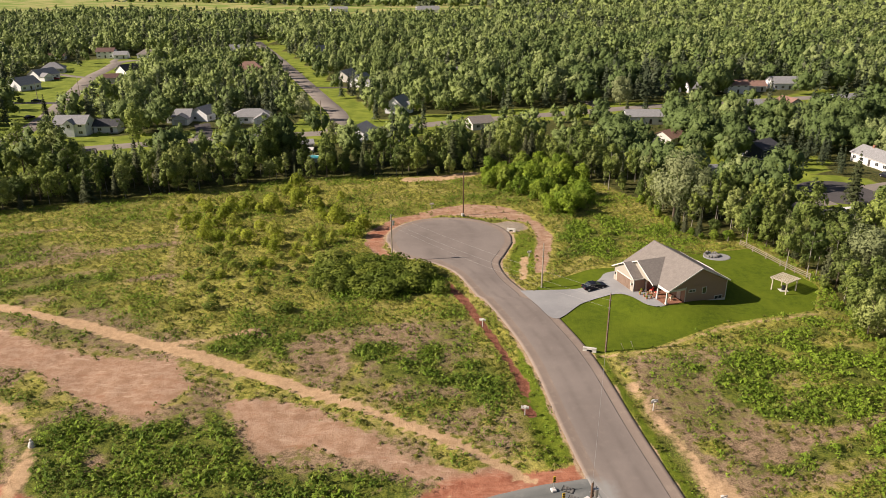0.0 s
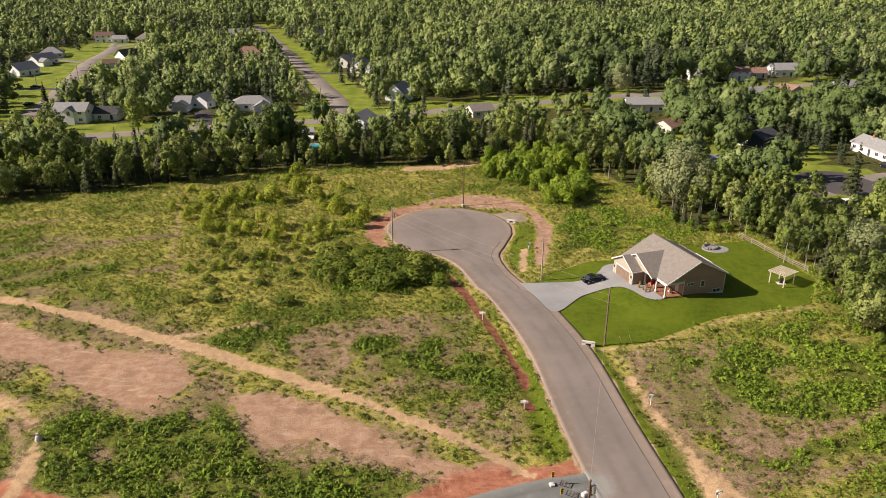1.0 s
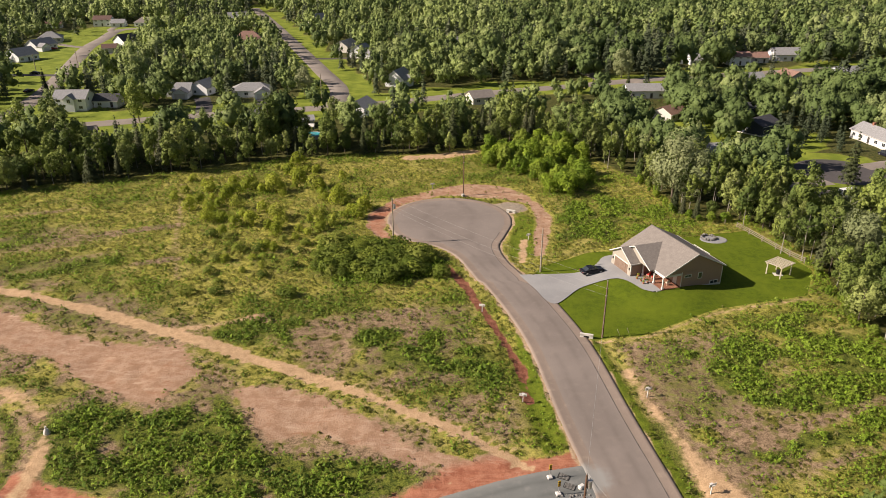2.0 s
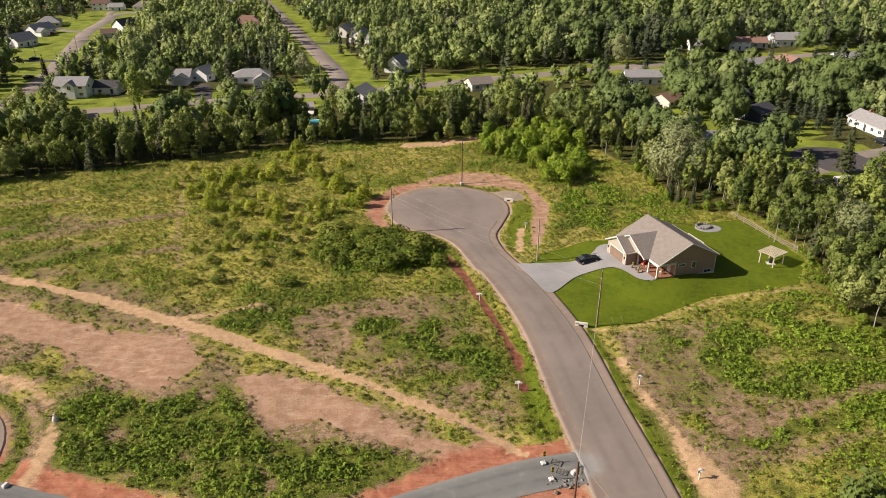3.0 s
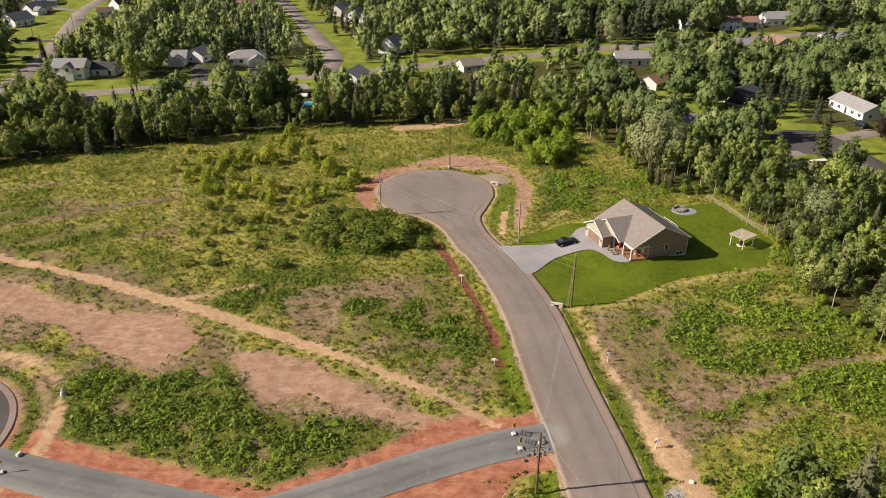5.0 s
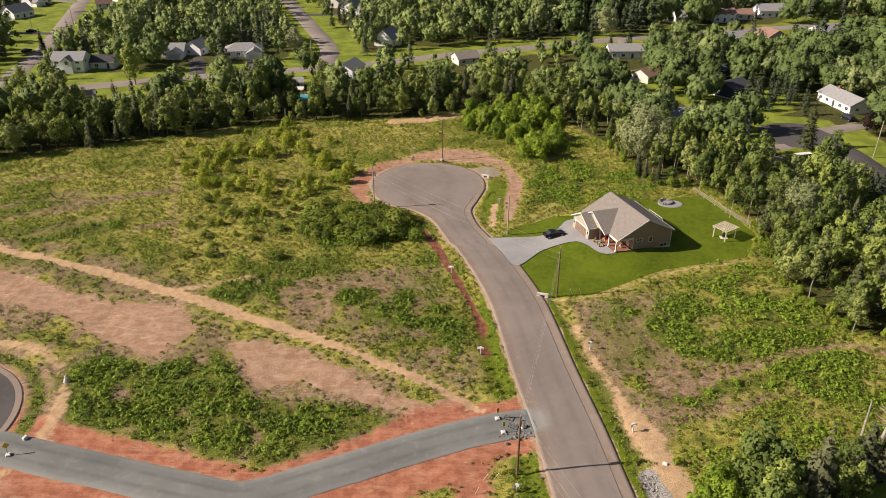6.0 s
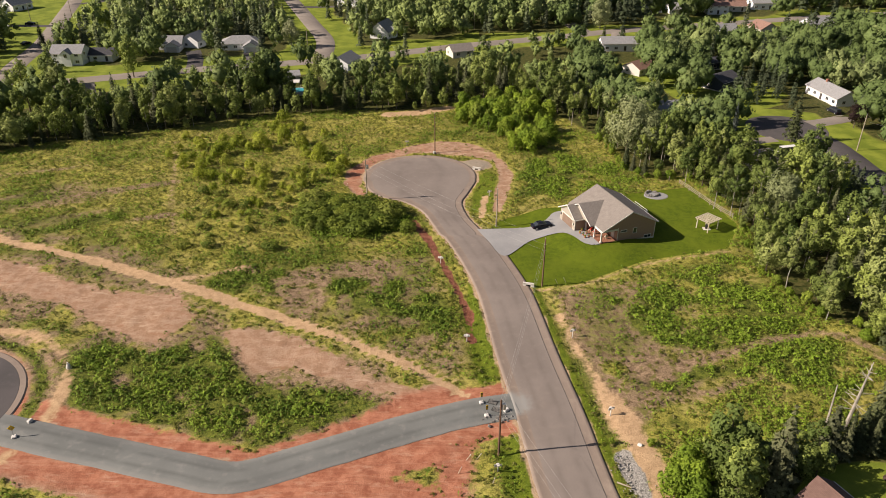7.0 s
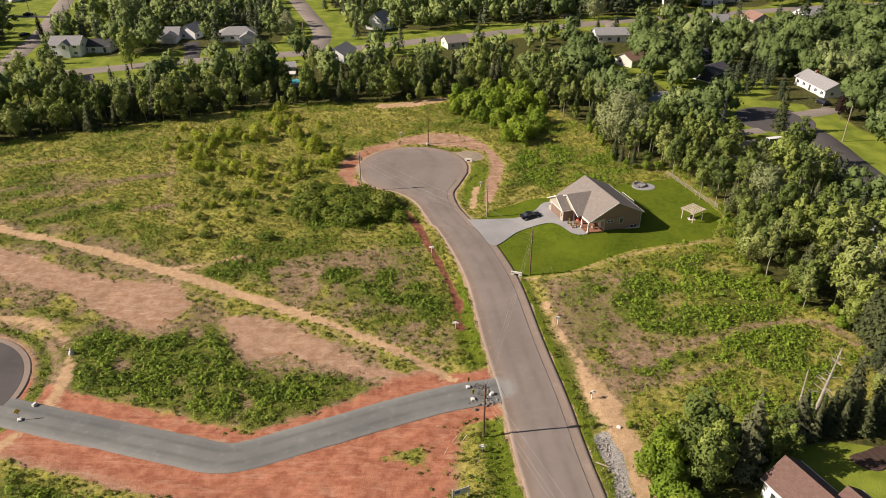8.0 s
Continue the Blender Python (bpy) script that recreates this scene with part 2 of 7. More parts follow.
M = dict(
    ground=ground_material(),
    asphalt=asphalt_material("road_asphalt", (0.20, 0.171, 0.153), (0.238, 0.204, 0.183), (0.272, 0.232, 0.203), (17.6, 71.2), 0.45),
    shoulder=asphalt_material("gutter_asphalt", (0.225, 0.18, 0.15), (0.27, 0.215, 0.178), (0.34, 0.28, 0.225), (17.2, 71.2)),
    dark_asphalt=asphalt_material("dark_asphalt", (0.075, 0.07, 0.07), (0.10, 0.09, 0.09), (0.12, 0.11, 0.11)),
    street=asphalt_material("worn_street", (0.22, 0.19, 0.165), (0.27, 0.235, 0.205), (0.30, 0.27, 0.24)),
    gravel_road=asphalt_material("crushed_gravel", (0.155, 0.162, 0.156), (0.19, 0.198, 0.19), (0.27, 0.265, 0.25), None, 0.7),
    drive=asphalt_material("driveway_gravel", (0.26, 0.26, 0.265), (0.32, 0.32, 0.32), (0.36, 0.35, 0.34)),
    concrete=plain("concrete", (0.55, 0.53, 0.48), (0.66, 0.64, 0.59), 1.5, 0.9, bump=0.2),
    bark=plain("bark", (0.10, 0.08, 0.06), (0.17, 0.14, 0.11), 1.2, 0.95, bump=0.4),
    birch_bark=plain("pale_bark", (0.26, 0.24, 0.20), (0.38, 0.35, 0.31), 1.4, 0.9, bump=0.3),
    pole=plain("pole_wood", (0.125, 0.075, 0.052), (0.18, 0.115, 0.082), 0.8, 0.9, bump=0.3),
    pole_grey=plain("weathered_pole", (0.30, 0.25, 0.19), (0.38, 0.33, 0.26), 0.8, 0.9, bump=0.3),
    timber=plain("pale_timber", (0.46, 0.40, 0.30), (0.58, 0.52, 0.42), 1.0, 0.85, bump=0.2),
    white=plain("white_paint", (0.60, 0.58, 0.55), (0.66, 0.64, 0.61), 0.7, 0.6),
    steel=plain("galvanised_steel", (0.45, 0.46, 0.47), (0.55, 0.56, 0.57), 3.0, 0.45, 0.7),
    wire=plain("aluminium_wire", (0.40, 0.39, 0.38), (0.5, 0.49, 0.48), 1.0, 0.6, 0.0),
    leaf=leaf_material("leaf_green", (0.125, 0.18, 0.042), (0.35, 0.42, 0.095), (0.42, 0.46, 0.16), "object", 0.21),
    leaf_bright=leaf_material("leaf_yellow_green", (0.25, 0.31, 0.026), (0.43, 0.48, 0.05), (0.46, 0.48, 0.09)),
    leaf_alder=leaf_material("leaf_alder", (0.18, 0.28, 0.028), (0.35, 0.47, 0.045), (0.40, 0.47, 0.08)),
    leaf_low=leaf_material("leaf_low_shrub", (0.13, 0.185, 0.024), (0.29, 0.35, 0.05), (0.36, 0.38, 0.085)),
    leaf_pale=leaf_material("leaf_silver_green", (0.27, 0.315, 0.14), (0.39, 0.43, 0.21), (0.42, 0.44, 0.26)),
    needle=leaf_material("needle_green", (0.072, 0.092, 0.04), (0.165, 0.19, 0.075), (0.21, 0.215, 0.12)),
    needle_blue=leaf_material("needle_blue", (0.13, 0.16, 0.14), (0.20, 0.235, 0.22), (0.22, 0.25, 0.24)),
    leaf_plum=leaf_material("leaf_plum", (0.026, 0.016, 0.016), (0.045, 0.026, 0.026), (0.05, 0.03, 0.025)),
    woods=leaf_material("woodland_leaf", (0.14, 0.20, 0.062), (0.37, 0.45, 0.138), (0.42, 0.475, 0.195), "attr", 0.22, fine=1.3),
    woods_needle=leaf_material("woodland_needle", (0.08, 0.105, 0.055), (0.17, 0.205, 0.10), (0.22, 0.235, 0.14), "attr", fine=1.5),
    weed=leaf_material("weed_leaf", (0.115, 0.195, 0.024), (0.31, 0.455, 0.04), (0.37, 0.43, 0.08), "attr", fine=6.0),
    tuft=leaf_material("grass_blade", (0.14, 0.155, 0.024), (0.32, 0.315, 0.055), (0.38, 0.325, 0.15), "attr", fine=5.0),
    tar=plain("tar", (0.085, 0.075, 0.07), (0.15, 0.13, 0.12), 1.0, 0.8),
    glass=glass_material("window_glass"),
)


# ---- small tools ----
def part(name, bm, material, parent=None, label="", smooth=False):
    """Links a bmesh as one mesh object under a thing or a part."""
    me = bpy.data.meshes.new(name)
    if smooth:
        for f in bm.faces:
            f.smooth = True
    bm.to_mesh(me)
    bm.free()
    me.materials.append(M[material] if isinstance(material, str) else material)
    ob = new(name, me)
    if parent:
        ob.parent = parent
    return tagged(ob, label)


def thing(name, label, category, m=None, group=""):
    """An empty at the base of a thing, which parents its parts."""
    ob = new(name)
    ob.empty_display_size = 0.5
    if m is not None:
        ob.matrix_basis = m
    return tagged(ob, label, category, group)


def box(x0, y0, z0, x1, y1, z1, bm=None, bevel=0.0):
    """A box from corner to corner, added to bm, with its edges rounded off by bevel."""
    bm = bm or bmesh.new()
    r = bmesh.ops.create_cube(bm, size=1.0, matrix=Matrix.LocRotScale(
        ((x0 + x1) / 2, (y0 + y1) / 2, (z0 + z1) / 2), None, (abs(x1 - x0), abs(y1 - y0), abs(z1 - z0))))
    if bevel:
        es = {e for v in r["verts"] for e in v.link_edges}
        bmesh.ops.bevel(bm, geom=list(es), offset=bevel, segments=1, affect="EDGES")
    return bm


def beam(a, b, w, h=None, bm=None, sides=0):
    """A bar from a to b; sides > 0: a round one of radius w (h: radius at b)."""
    bm = bm or bmesh.new()
    a, b = Vector(a), Vector(b)
    turn = (b - a).to_track_quat("Z", "Y").to_matrix().to_4x4()
    at = Matrix.Translation((a + b) / 2) @ turn
    if sides:
        bmesh.ops.create_cone(bm, cap_ends=True, segments=sides, radius1=w, radius2=w if h is None else h,
                              depth=(b - a).length, matrix=at)
    else:
        bmesh.ops.create_cube(bm, size=1.0, matrix=at @ Matrix.Diagonal((w, h or w, (b - a).length, 1)))
    return bm


def sheet(name, verts, faces, material, parent=None, smooth=False, normals=None, **attrs):
    """A mesh from arrays; attrs: float values or RGB colours per vertex."""
    me = bpy.data.meshes.new(name)
    verts, faces = np.asarray(verts, dtype=np.float32), np.asarray(faces, dtype=np.int32)
    me.vertices.add(len(verts))
    me.vertices.foreach_set("co", verts.ravel())
    k = faces.shape[1]
    me.loops.add(faces.size)
    me.loops.foreach_set("vertex_index", faces.ravel())
    me.polygons.add(len(faces))
    me.polygons.foreach_set("loop_start", np.arange(0, faces.size, k, dtype=np.int32))
    me.polygons.foreach_set("use_smooth", np.full(len(faces), smooth))
    for key, v in attrs.items():
        v = np.asarray(v, dtype=np.float32)
        if v.ndim == 1:
            me.attributes.new(key, "FLOAT", "POINT").data.foreach_set("value", v)
        else:
            me.attributes.new(key, "FLOAT_COLOR", "POINT").data.foreach_set(
                "color", np.concatenate([v, np.ones((len(v), 1), np.float32)], 1).ravel())
    me.update(calc_edges=True)
    me.validate()
    if normals is not None:
        me.normals_split_custom_set_from_vertices(np.asarray(normals, dtype=np.float32))
    me.materials.append(M[material] if isinstance(material, str) else material)
    ob = new(name, me)
    if parent:
        ob.parent = parent
    return ob


def vnoise(x, y, size, seed=0):
    """Smooth value noise from 0 to 1, with lumps of that size."""
    x, y = np.asarray(x, float) / size, np.asarray(y, float) / size
    ix, iy = np.floor(x).astype(np.int64), np.floor(y).astype(np.int64)
    fx, fy = x - ix, y - iy
    fx, fy = fx * fx * (3 - 2 * fx), fy * fy * (3 - 2 * fy)

    def h(a, b):
        v = (a * 374761393 + b * 668265263 + seed * 1442695041) & 0x7FFFFFFF
        v = ((v ^ (v >> 13)) * 1274126177) & 0x7FFFFFFF
        return ((v ^ (v >> 16)) & 0xFFFF) / 65535.0

    return (h(ix, iy) * (1 - fx) + h(ix + 1, iy) * fx) * (1 - fy) + (h(ix, iy + 1) * (1 - fx) + h(ix + 1, iy + 1) * fx) * fy


def fnoise(x, y, size, seed=0):
    return (vnoise(x, y, size, seed) * 4 + vnoise(x, y, size / 2.1, seed + 1) * 2 + vnoise(x, y, size / 4.3, seed + 2)) / 7


def to_line(x, y, pts):
    """Distance of points from a polyline."""
    best = np.full(np.shape(x), 1e9)
    for (ax, ay), (bx, by) in zip(pts, pts[1:]):
        dx, dy = bx - ax, by - ay
        t = np.clip(((x - ax) * dx + (y - ay) * dy) / (dx * dx + dy * dy), 0, 1)
        best = np.minimum(best, np.hypot(x - ax - t * dx, y - ay - t * dy))
    return best


def inside(x, y, pts):
    """Signed distance from a polygon's outline, positive inside."""
    x, y = np.asarray(x, float), np.asarray(y, float)
    odd = np.zeros(np.shape(x), bool)
    ring = pts + [pts[0]]
    for (ax, ay), (bx, by) in zip(ring, ring[1:]):
        if ay != by:
            odd ^= ((ay > y) != (by > y)) & (x < (bx - ax) * (y - ay) / (by - ay) + ax)
    d = to_line(x, y, ring)
    return np.where(odd, d, -d)


def soft(d, width):
    """0 to 1 as a signed distance goes from -width to width."""
    return np.clip(0.5 + d / (2 * width), 0, 1)


def smooth_line(pts, step=2.0):
    """Catmull-Rom curve through plan points."""
    p = [Vector((*q, 0)) for q in pts]
    p = [2 * p[0] - p[1]] + p + [2 * p[-1] - p[-2]]
    out = []
    for a, b, c, d in zip(p, p[1:], p[2:], p[3:]):
        k = max(1, round((c - b).length / step))
        for i in range(k):
            t = i / k
            v = 0.5 * (2 * b + (c - a) * t + (2 * a - 5 * b + 4 * c - d) * t * t + (3 * b - a - 3 * c + d) * t ** 3)
            out.append((v.x, v.y))
    return out + [tuple(pts[-1])]


# ---- the plan ----
FIELD = [(-156.9, 165.7), (-119.8, 173.4), (-107.4, 180.7), (-92.4, 185.4), (-77.4, 191.9), (-62.2, 200.2), (-45.3, 206.7), (-27.5, 210.6), (-8.7, 210.0), (7.4, 219.2),
         (23.5, 225.8), (36.7, 211.8), (50.2, 184.9), (53.2, 162.9), (59.0, 158.4), (68.0, 156.5), (73.6, 138.0), (69.6, 122.0), (69.2, 109.6), (71.3, 99.1), (76.3, 91.4),
         (81.5, 84.7), (82.0, 78.0), (74.0, 71.5), (58.0, 66.0), (45.0, 64.0), (37.5, 59.0), (35.8, 43.7), (36, -40), (-170, -40)]
BULB, BULB_R = (-0.6, 159.7), 14.6
BULB2, BULB2_R = (-74.0, 68.5), 15.4
ROAD_MID = [(27.5, 20), (26.4, 38.8), (25.5, 48.6), (24.3, 57.1), (22.9, 69.1), (20.7, 83.8), (18.2, 102.6), (14.9, 115.8), (10.6, 128.1), (5.6, 139.2), (0.5, 151.2)]
BRANCH = [(-61.1, 65.4), (-40.8, 60.2), (-29.2, 57.3), (-21.4, 55.9), (-12.5, 59.4), (1.3, 65.6), (10.2, 69.0), (18.0, 71.0)]
TRACK = [(-104.8, 129.0), (-90.2, 123.0), (-76.1, 118.2), (-61.9, 112.4), (-44.5, 104.6), (-26.4, 95.6), (-11.3, 87.8), (0.5, 80.6), (8.5, 74.7), (10.5, 73.0)]
STREET = [(-300, 190), (-208, 219), (-138, 245), (-118, 253), (-90, 264), (-50, 276), (-24, 286), (10, 303), (57, 322), (84, 334), (131, 349), (158, 357), (186, 366), (219, 374), (320, 398)]
AVENUE = [(-46, 278), (-49.5, 312), (-64.5, 356), (-98, 450), (-139, 564), (-175, 660)]
LANE = [(-157, 238), (-166, 270), (-173, 303), (-186.5, 346), (-201, 390), (-214, 430), (-222, 470), (-229, 500), (-226, 514), (-205, 519)]
CLOSE = [(112, 198), (116.6, 188), (117.7, 178), (117.8, 166), (118.5, 150), (121, 120)]
LAWN = [(18.7, 117.3), (23.6, 105.1), (32.9, 106.5), (48.5, 116.1), (67.1, 121.5), (72.9, 132.4), (68.8, 153.8), (51.3, 149.4), (47.4, 143.3), (32.9, 139.5), (29.0, 139.9), (19.1, 134.3), (15.4, 129.0)]
DRIVE = [(13.5, 129.5), (25.5, 130.6), (29.5, 133.4), (31.7, 136.7), (36.7, 136.7), (42.6, 125.5), (39.1, 121.2), (36.4, 121.5), (34.0, 125.4), (31.2, 126.7), (25.1, 124.2), (19.0, 117.4), (15.9, 123.7)]
SOIL = [
    [(-94.0, 116.1), (-78.9, 113.4), (-71.4, 107.8), (-58.2, 103.2), (-43.8, 101.4), (-38.2, 93.8), (-43.2, 85.3), (-50.9, 88.1), (-57.5, 91.9), (-66.0, 98.5), (-75.5, 101.2), (-94.3, 107.7)],
    [(-32.5, 90.1), (-25.7, 91.0), (-19.0, 88.2), (-10.0, 82.5), (-5.5, 77.7), (1.4, 74.5), (-4.5, 72.6), (-10.0, 75.8), (-19.1, 79.6), (-24.5, 77.2), (-30.7, 84.8)],
    [(-59.3, 60.3), (-38.1, 50.2), (-26.4, 47.2), (-16.9, 29.1), (6.9, 29.0), (11.0, 48.6), (13.1, 66.2), (1.3, 63.3), (-12.6, 56.5), (-21.4, 52.6), (-39.9, 57.4)],
]


BELT = [(-9.4, 142.5), (-14.0, 144.6), (-19.6, 154.1), (-19.9, 162.8), (-14.7, 173.7), (-8.3, 178.9), (-1.5, 183.6), (5.0, 186.0), (12.5, 184.2), (18.6, 178.4),
        (22.1, 169.8), (23.7, 160.6), (22.3, 152.1), (19.3, 139.1), (17.6, 139.1), (18.5, 149.8), (20.0, 156.8), (20.1, 164.4), (19.1, 171.2), (11.6, 174.2),
        (3.9, 176.3), (-3.4, 176.2), (-11.3, 170.5), (-15.6, 161.5), (-15.6, 153.0), (-12.8, 145.7)]


ROAD_LEFT = [(5.2, 127), (3.9, 131), (0.7, 139), (-4.0, 144.0), (-9.2, 146.6), (-12.8, 150.6), (-14.5, 156.0)]
ROAD_RIGHT = [(15.3, 127), (14.0, 130), (11.4, 136.5), (10.2, 143.5), (11.7, 149.0), (13.2, 154.0), (14.0, 157.0)]


def road_edges(y):
    """Left and right edge of the paved strip with its bulb, at each y."""
    fine = np.array(smooth_line(ROAD_MID, 1.0))
    mid = np.interp(y, fine[:, 1], fine[:, 0])
    l, r = np.array(smooth_line(ROAD_LEFT, 0.5)), np.array(smooth_line(ROAD_RIGHT, 0.5))
    h = np.sqrt(np.clip(BULB_R ** 2 - (y - BULB[1]) ** 2, 0, None))
    neck_l, neck_r = np.interp(y, l[:, 1], l[:, 0]), np.interp(y, r[:, 1], r[:, 0])
    left = np.where(y < 127, mid - 5.15, np.where(y < 156, neck_l, BULB[0] - h))
    right = np.where(y < 127, mid + 5.25, np.where(y < 157, neck_r, BULB[0] + h))
    return left, right


def road_gap(x, y):
    """Signed distance inside the main road (along x, good enough beside it)."""
    l, r = road_edges(y)
    d = np.minimum(x - l, r - x)
    return np.where((y > BULB[1] + BULB_R) | (y < 15), -99.0, d)


def zones(x, y):
    """Masks of what covers the ground, from 0 to 1."""
    z = {}
    fd = inside(x, y, FIELD)
    rd = road_gap(x, y)
    br = 2.8 - to_line(x, y, BRANCH)
    b2 = BULB2_R - np.hypot(x - BULB2[0], y - BULB2[1])
    tr = to_line(x, y, TRACK)
    soil = np.zeros_like(x)
    for p in SOIL:
        soil = np.maximum(soil, soft(inside(x, y, p), 3.0))
    soil *= 0.72 + 0.5 * fnoise(x, y, 5, 17) - 0.3 * soft(inside(x, y, [(4, 30), (4, 60), (14, 66), (14, 30)]), 3.0) - 0.5 * soft(inside(x, y, [(-6, 55), (-3, 58.5), (5.5, 60.5), (6.5, 54)]), 1.5)
    soil = np.maximum(soil, soft(np.where(x > 8, 3.0, 5.5) + br, 2.0) * (y > 39))
    soil = np.maximum(soil, soft(5.0 + b2, 2.5) * 0.75)
    belt = soft(inside(x, y, BELT) + 0.4, 1.2)
    soil = np.maximum(soil, belt * (0.62 + 0.5 * fnoise(x, y, 3.0, 18) - 0.15 * (y > 168)))
    stripe = soft(0.35 + 1.3 * fnoise(x, y, 3.0, 71) - to_line(x, y, [(-0.6, 133.5), (0.8, 129.5), (3.0, 123.5), (6.5, 112.7), (8.9, 104.4), (11.0, 96.4), (11.4, 88)]), 0.6)
    soil = np.maximum(soil, stripe * (0.62 + 0.5 * vnoise(x, y, 1.6, 19)))
    east = soft(0.9 + 1.7 * np.clip((80 - y) / 10, 0, 1) - to_line(x, y, [(27.6, 96), (29.2, 88), (30.4, 82), (31.6, 75.9), (34.0, 66.5), (36.0, 56), (36.5, 46)]), 1.8)
    z["trench"] = stripe
    grit = soft(np.where(x < 20, 0.75, 0.35) * (0.5 + fnoise(x, y, 4, 12)) + rd, 0.35) * (rd < 0.5) * (y > 40)
    z["tan"] = np.maximum(soft((0.55 + 1.1 * fnoise(x, y, 6, 65)) * np.clip((4 - x) / 22, 0.6, 1) - tr, 0.5), east * (0.6 + 0.45 * fnoise(x, y, 4, 67)))
    z["tan"] = np.maximum(z["tan"], 0.62 * soft(0.35 - np.abs(tr - 1.7), 0.5) * (vnoise(x, y, 9, 68) > 0.5))
    ruts = np.maximum(soft(0.2 - np.abs(-br - 2.1), 0.3), soft(0.2 - np.abs(-br - 4.2), 0.3)) * (br < 0) * (x < 9) * (x > -58)
    z["tan"] = np.maximum(z["tan"], ruts * np.clip(1.5 * vnoise(x, y, 11, 63) - 0.1, 0, 0.6))
    z["tan"] = np.maximum(z["tan"], 0.74 * soft(1.6 - np.abs(-b2 - 5.8), 1.4) * (0.45 + 0.8 * fnoise(x, y, 4, 61)))
    z["tan"] = np.maximum(z["tan"], 0.6 * soft(1.2 - to_line(x, y, [(-48.0, 107.0), (-42.4, 108.2), (-38.5, 110.0), (-35.7, 112.2)]), 1.0))
    rim = (0.35 + 0.9 * fnoise(x, y, 2.5, 69)) * soft(1.0 - to_line(x, y, [(16, 147.3), (15.2, 141), (14.8, 136.5)]), 1.0)
    sand_pad = soft(inside(x, y, [(9.5, 169.7), (14.1, 172.2), (18.0, 170), (18.8, 166.4), (15.1, 163.1), (12.7, 163.7)]), 0.9)
    z["tan"] = np.maximum(z["tan"], np.maximum(rim * 0.9, sand_pad))
    z["tan"] = np.maximum(z["tan"], 0.85 * grit)
    z["tan"] = np.maximum(z["tan"], soft(2.6 - to_line(x, y, [(-13, 209.5), (-3, 212.5), (6, 216.5)]), 1.5) * (0.55 + 0.6 * fnoise(x, y, 5, 14)))
    z["grey"] = np.maximum(sand_pad, 0.45 * grit)
    z["tan"] = np.maximum(z["tan"], 0.62 * soft(0.8 - to_line(x, y, [(24, 104.2), (33, 105.6), (48.6, 115.0), (67.4, 120.4)]), 0.9))
    z["dark_soil"] = np.clip(np.maximum(1.0 * soft(4.6 + br, 2.0) * (br < 0), np.maximum(stripe, belt * np.clip(0.66 - (x + 14) / 50, 0.3, 0.66) * (0.5 + 0.6 * vnoise(x, y, 6, 64)))), 0, 1)
    z["dark_soil"] = np.maximum(z["dark_soil"], 0.85 * soft(inside(x, y, SOIL[2]), 3.0) * (0.55 + 0.8 * fnoise(x, y, 12, 13)))
    lawn = soft(inside(x, y, LAWN), 0.5)
    z["lawn"] = lawn
    verge = soft(3.2 - np.abs(-rd - 2.6), 1.6) * (rd < 0) * (y < np.where(x < 20, 118, 84)) * (y > 39) * (fnoise(x, y, 6, 9) > 0.35)
    side = np.where(x < 20, 4.2 * np.clip((112 - y) / 18, 0, 1) * np.clip((y - 40) / 8, 0, 1), 1.7 * (y < 110))
    strip = soft(side / 2 - np.abs(-rd - side / 2 - 0.2), 0.7) * (rd < 0) * (to_line(x, y, BRANCH) > 6) * (y > 40)
    strip = np.maximum(strip, soft(inside(x, y, [(12.0, 139), (12.6, 146), (14.6, 160), (18, 164.4), (20, 158), (18.5, 150), (17.6, 138)]), 1.0))
    z["verge"] = strip * (0.55 + 0.6 * fnoise(x, y, 4, 9))
    z["soil"] = np.maximum(soil * (1 - 0.7 * strip * (1 - belt)), stripe * (0.35 + 0.8 * vnoise(x, y, 2.2, 19))) * (1 - lawn)
    grow = fnoise(x, y, 9, 3)
    plot = soft(inside(x, y, [(-58.8, 81.4), (-51.9, 87.2), (-43.3, 83.4), (-33.5, 89.1), (-24.0, 75.8), (-8.4, 73.9), (-0.6, 71.0), (-12.5, 64.2), (-20.3, 60.3), (-37.8, 65.2), (-51.3, 69.0)]), 2.0)
    plot2 = soft(inside(x, y, [(-63.3, 54.6), (-38.1, 48.7), (-30.4, 42.9), (-64.0, 29.3)]), 2.0)
    thicket = soft(inside(x, y, [(-28.4, 129), (-28.4, 150.5), (-16.2, 144), (-8.1, 142), (-0.5, 139), (3, 132), (-0.7, 129), (-10.6, 125.0), (-21.6, 124)]), 3.0)
    plot3 = soft(inside(x, y, [(40.7, 108.5), (66.2, 118.1), (70.2, 108.6), (73.3, 93.3), (81, 84), (77, 72), (58, 65), (45, 62), (38, 66), (36.8, 87.4), (35.8, 100.8)]), 5.0)
    plot4 = soft(inside(x, y, [(22, 146), (46, 147), (60, 157), (53, 167), (36, 178), (24, 165)]), 4.0)
    band = 0.92 * x + 0.39 * y
    across = -0.39 * x + 0.92 * y
    rows = vnoise(band * 0.22, across, 3.4, 55) * soft(inside(x, y, [(-120, 130), (-60, 116), (-52, 130), (-66, 180), (-125, 172)]), 5.0)
    clumpy = np.clip(0.42 + 2.6 * (fnoise(x, y, 4.5, 57) - 0.25), 0.12, 1.0)
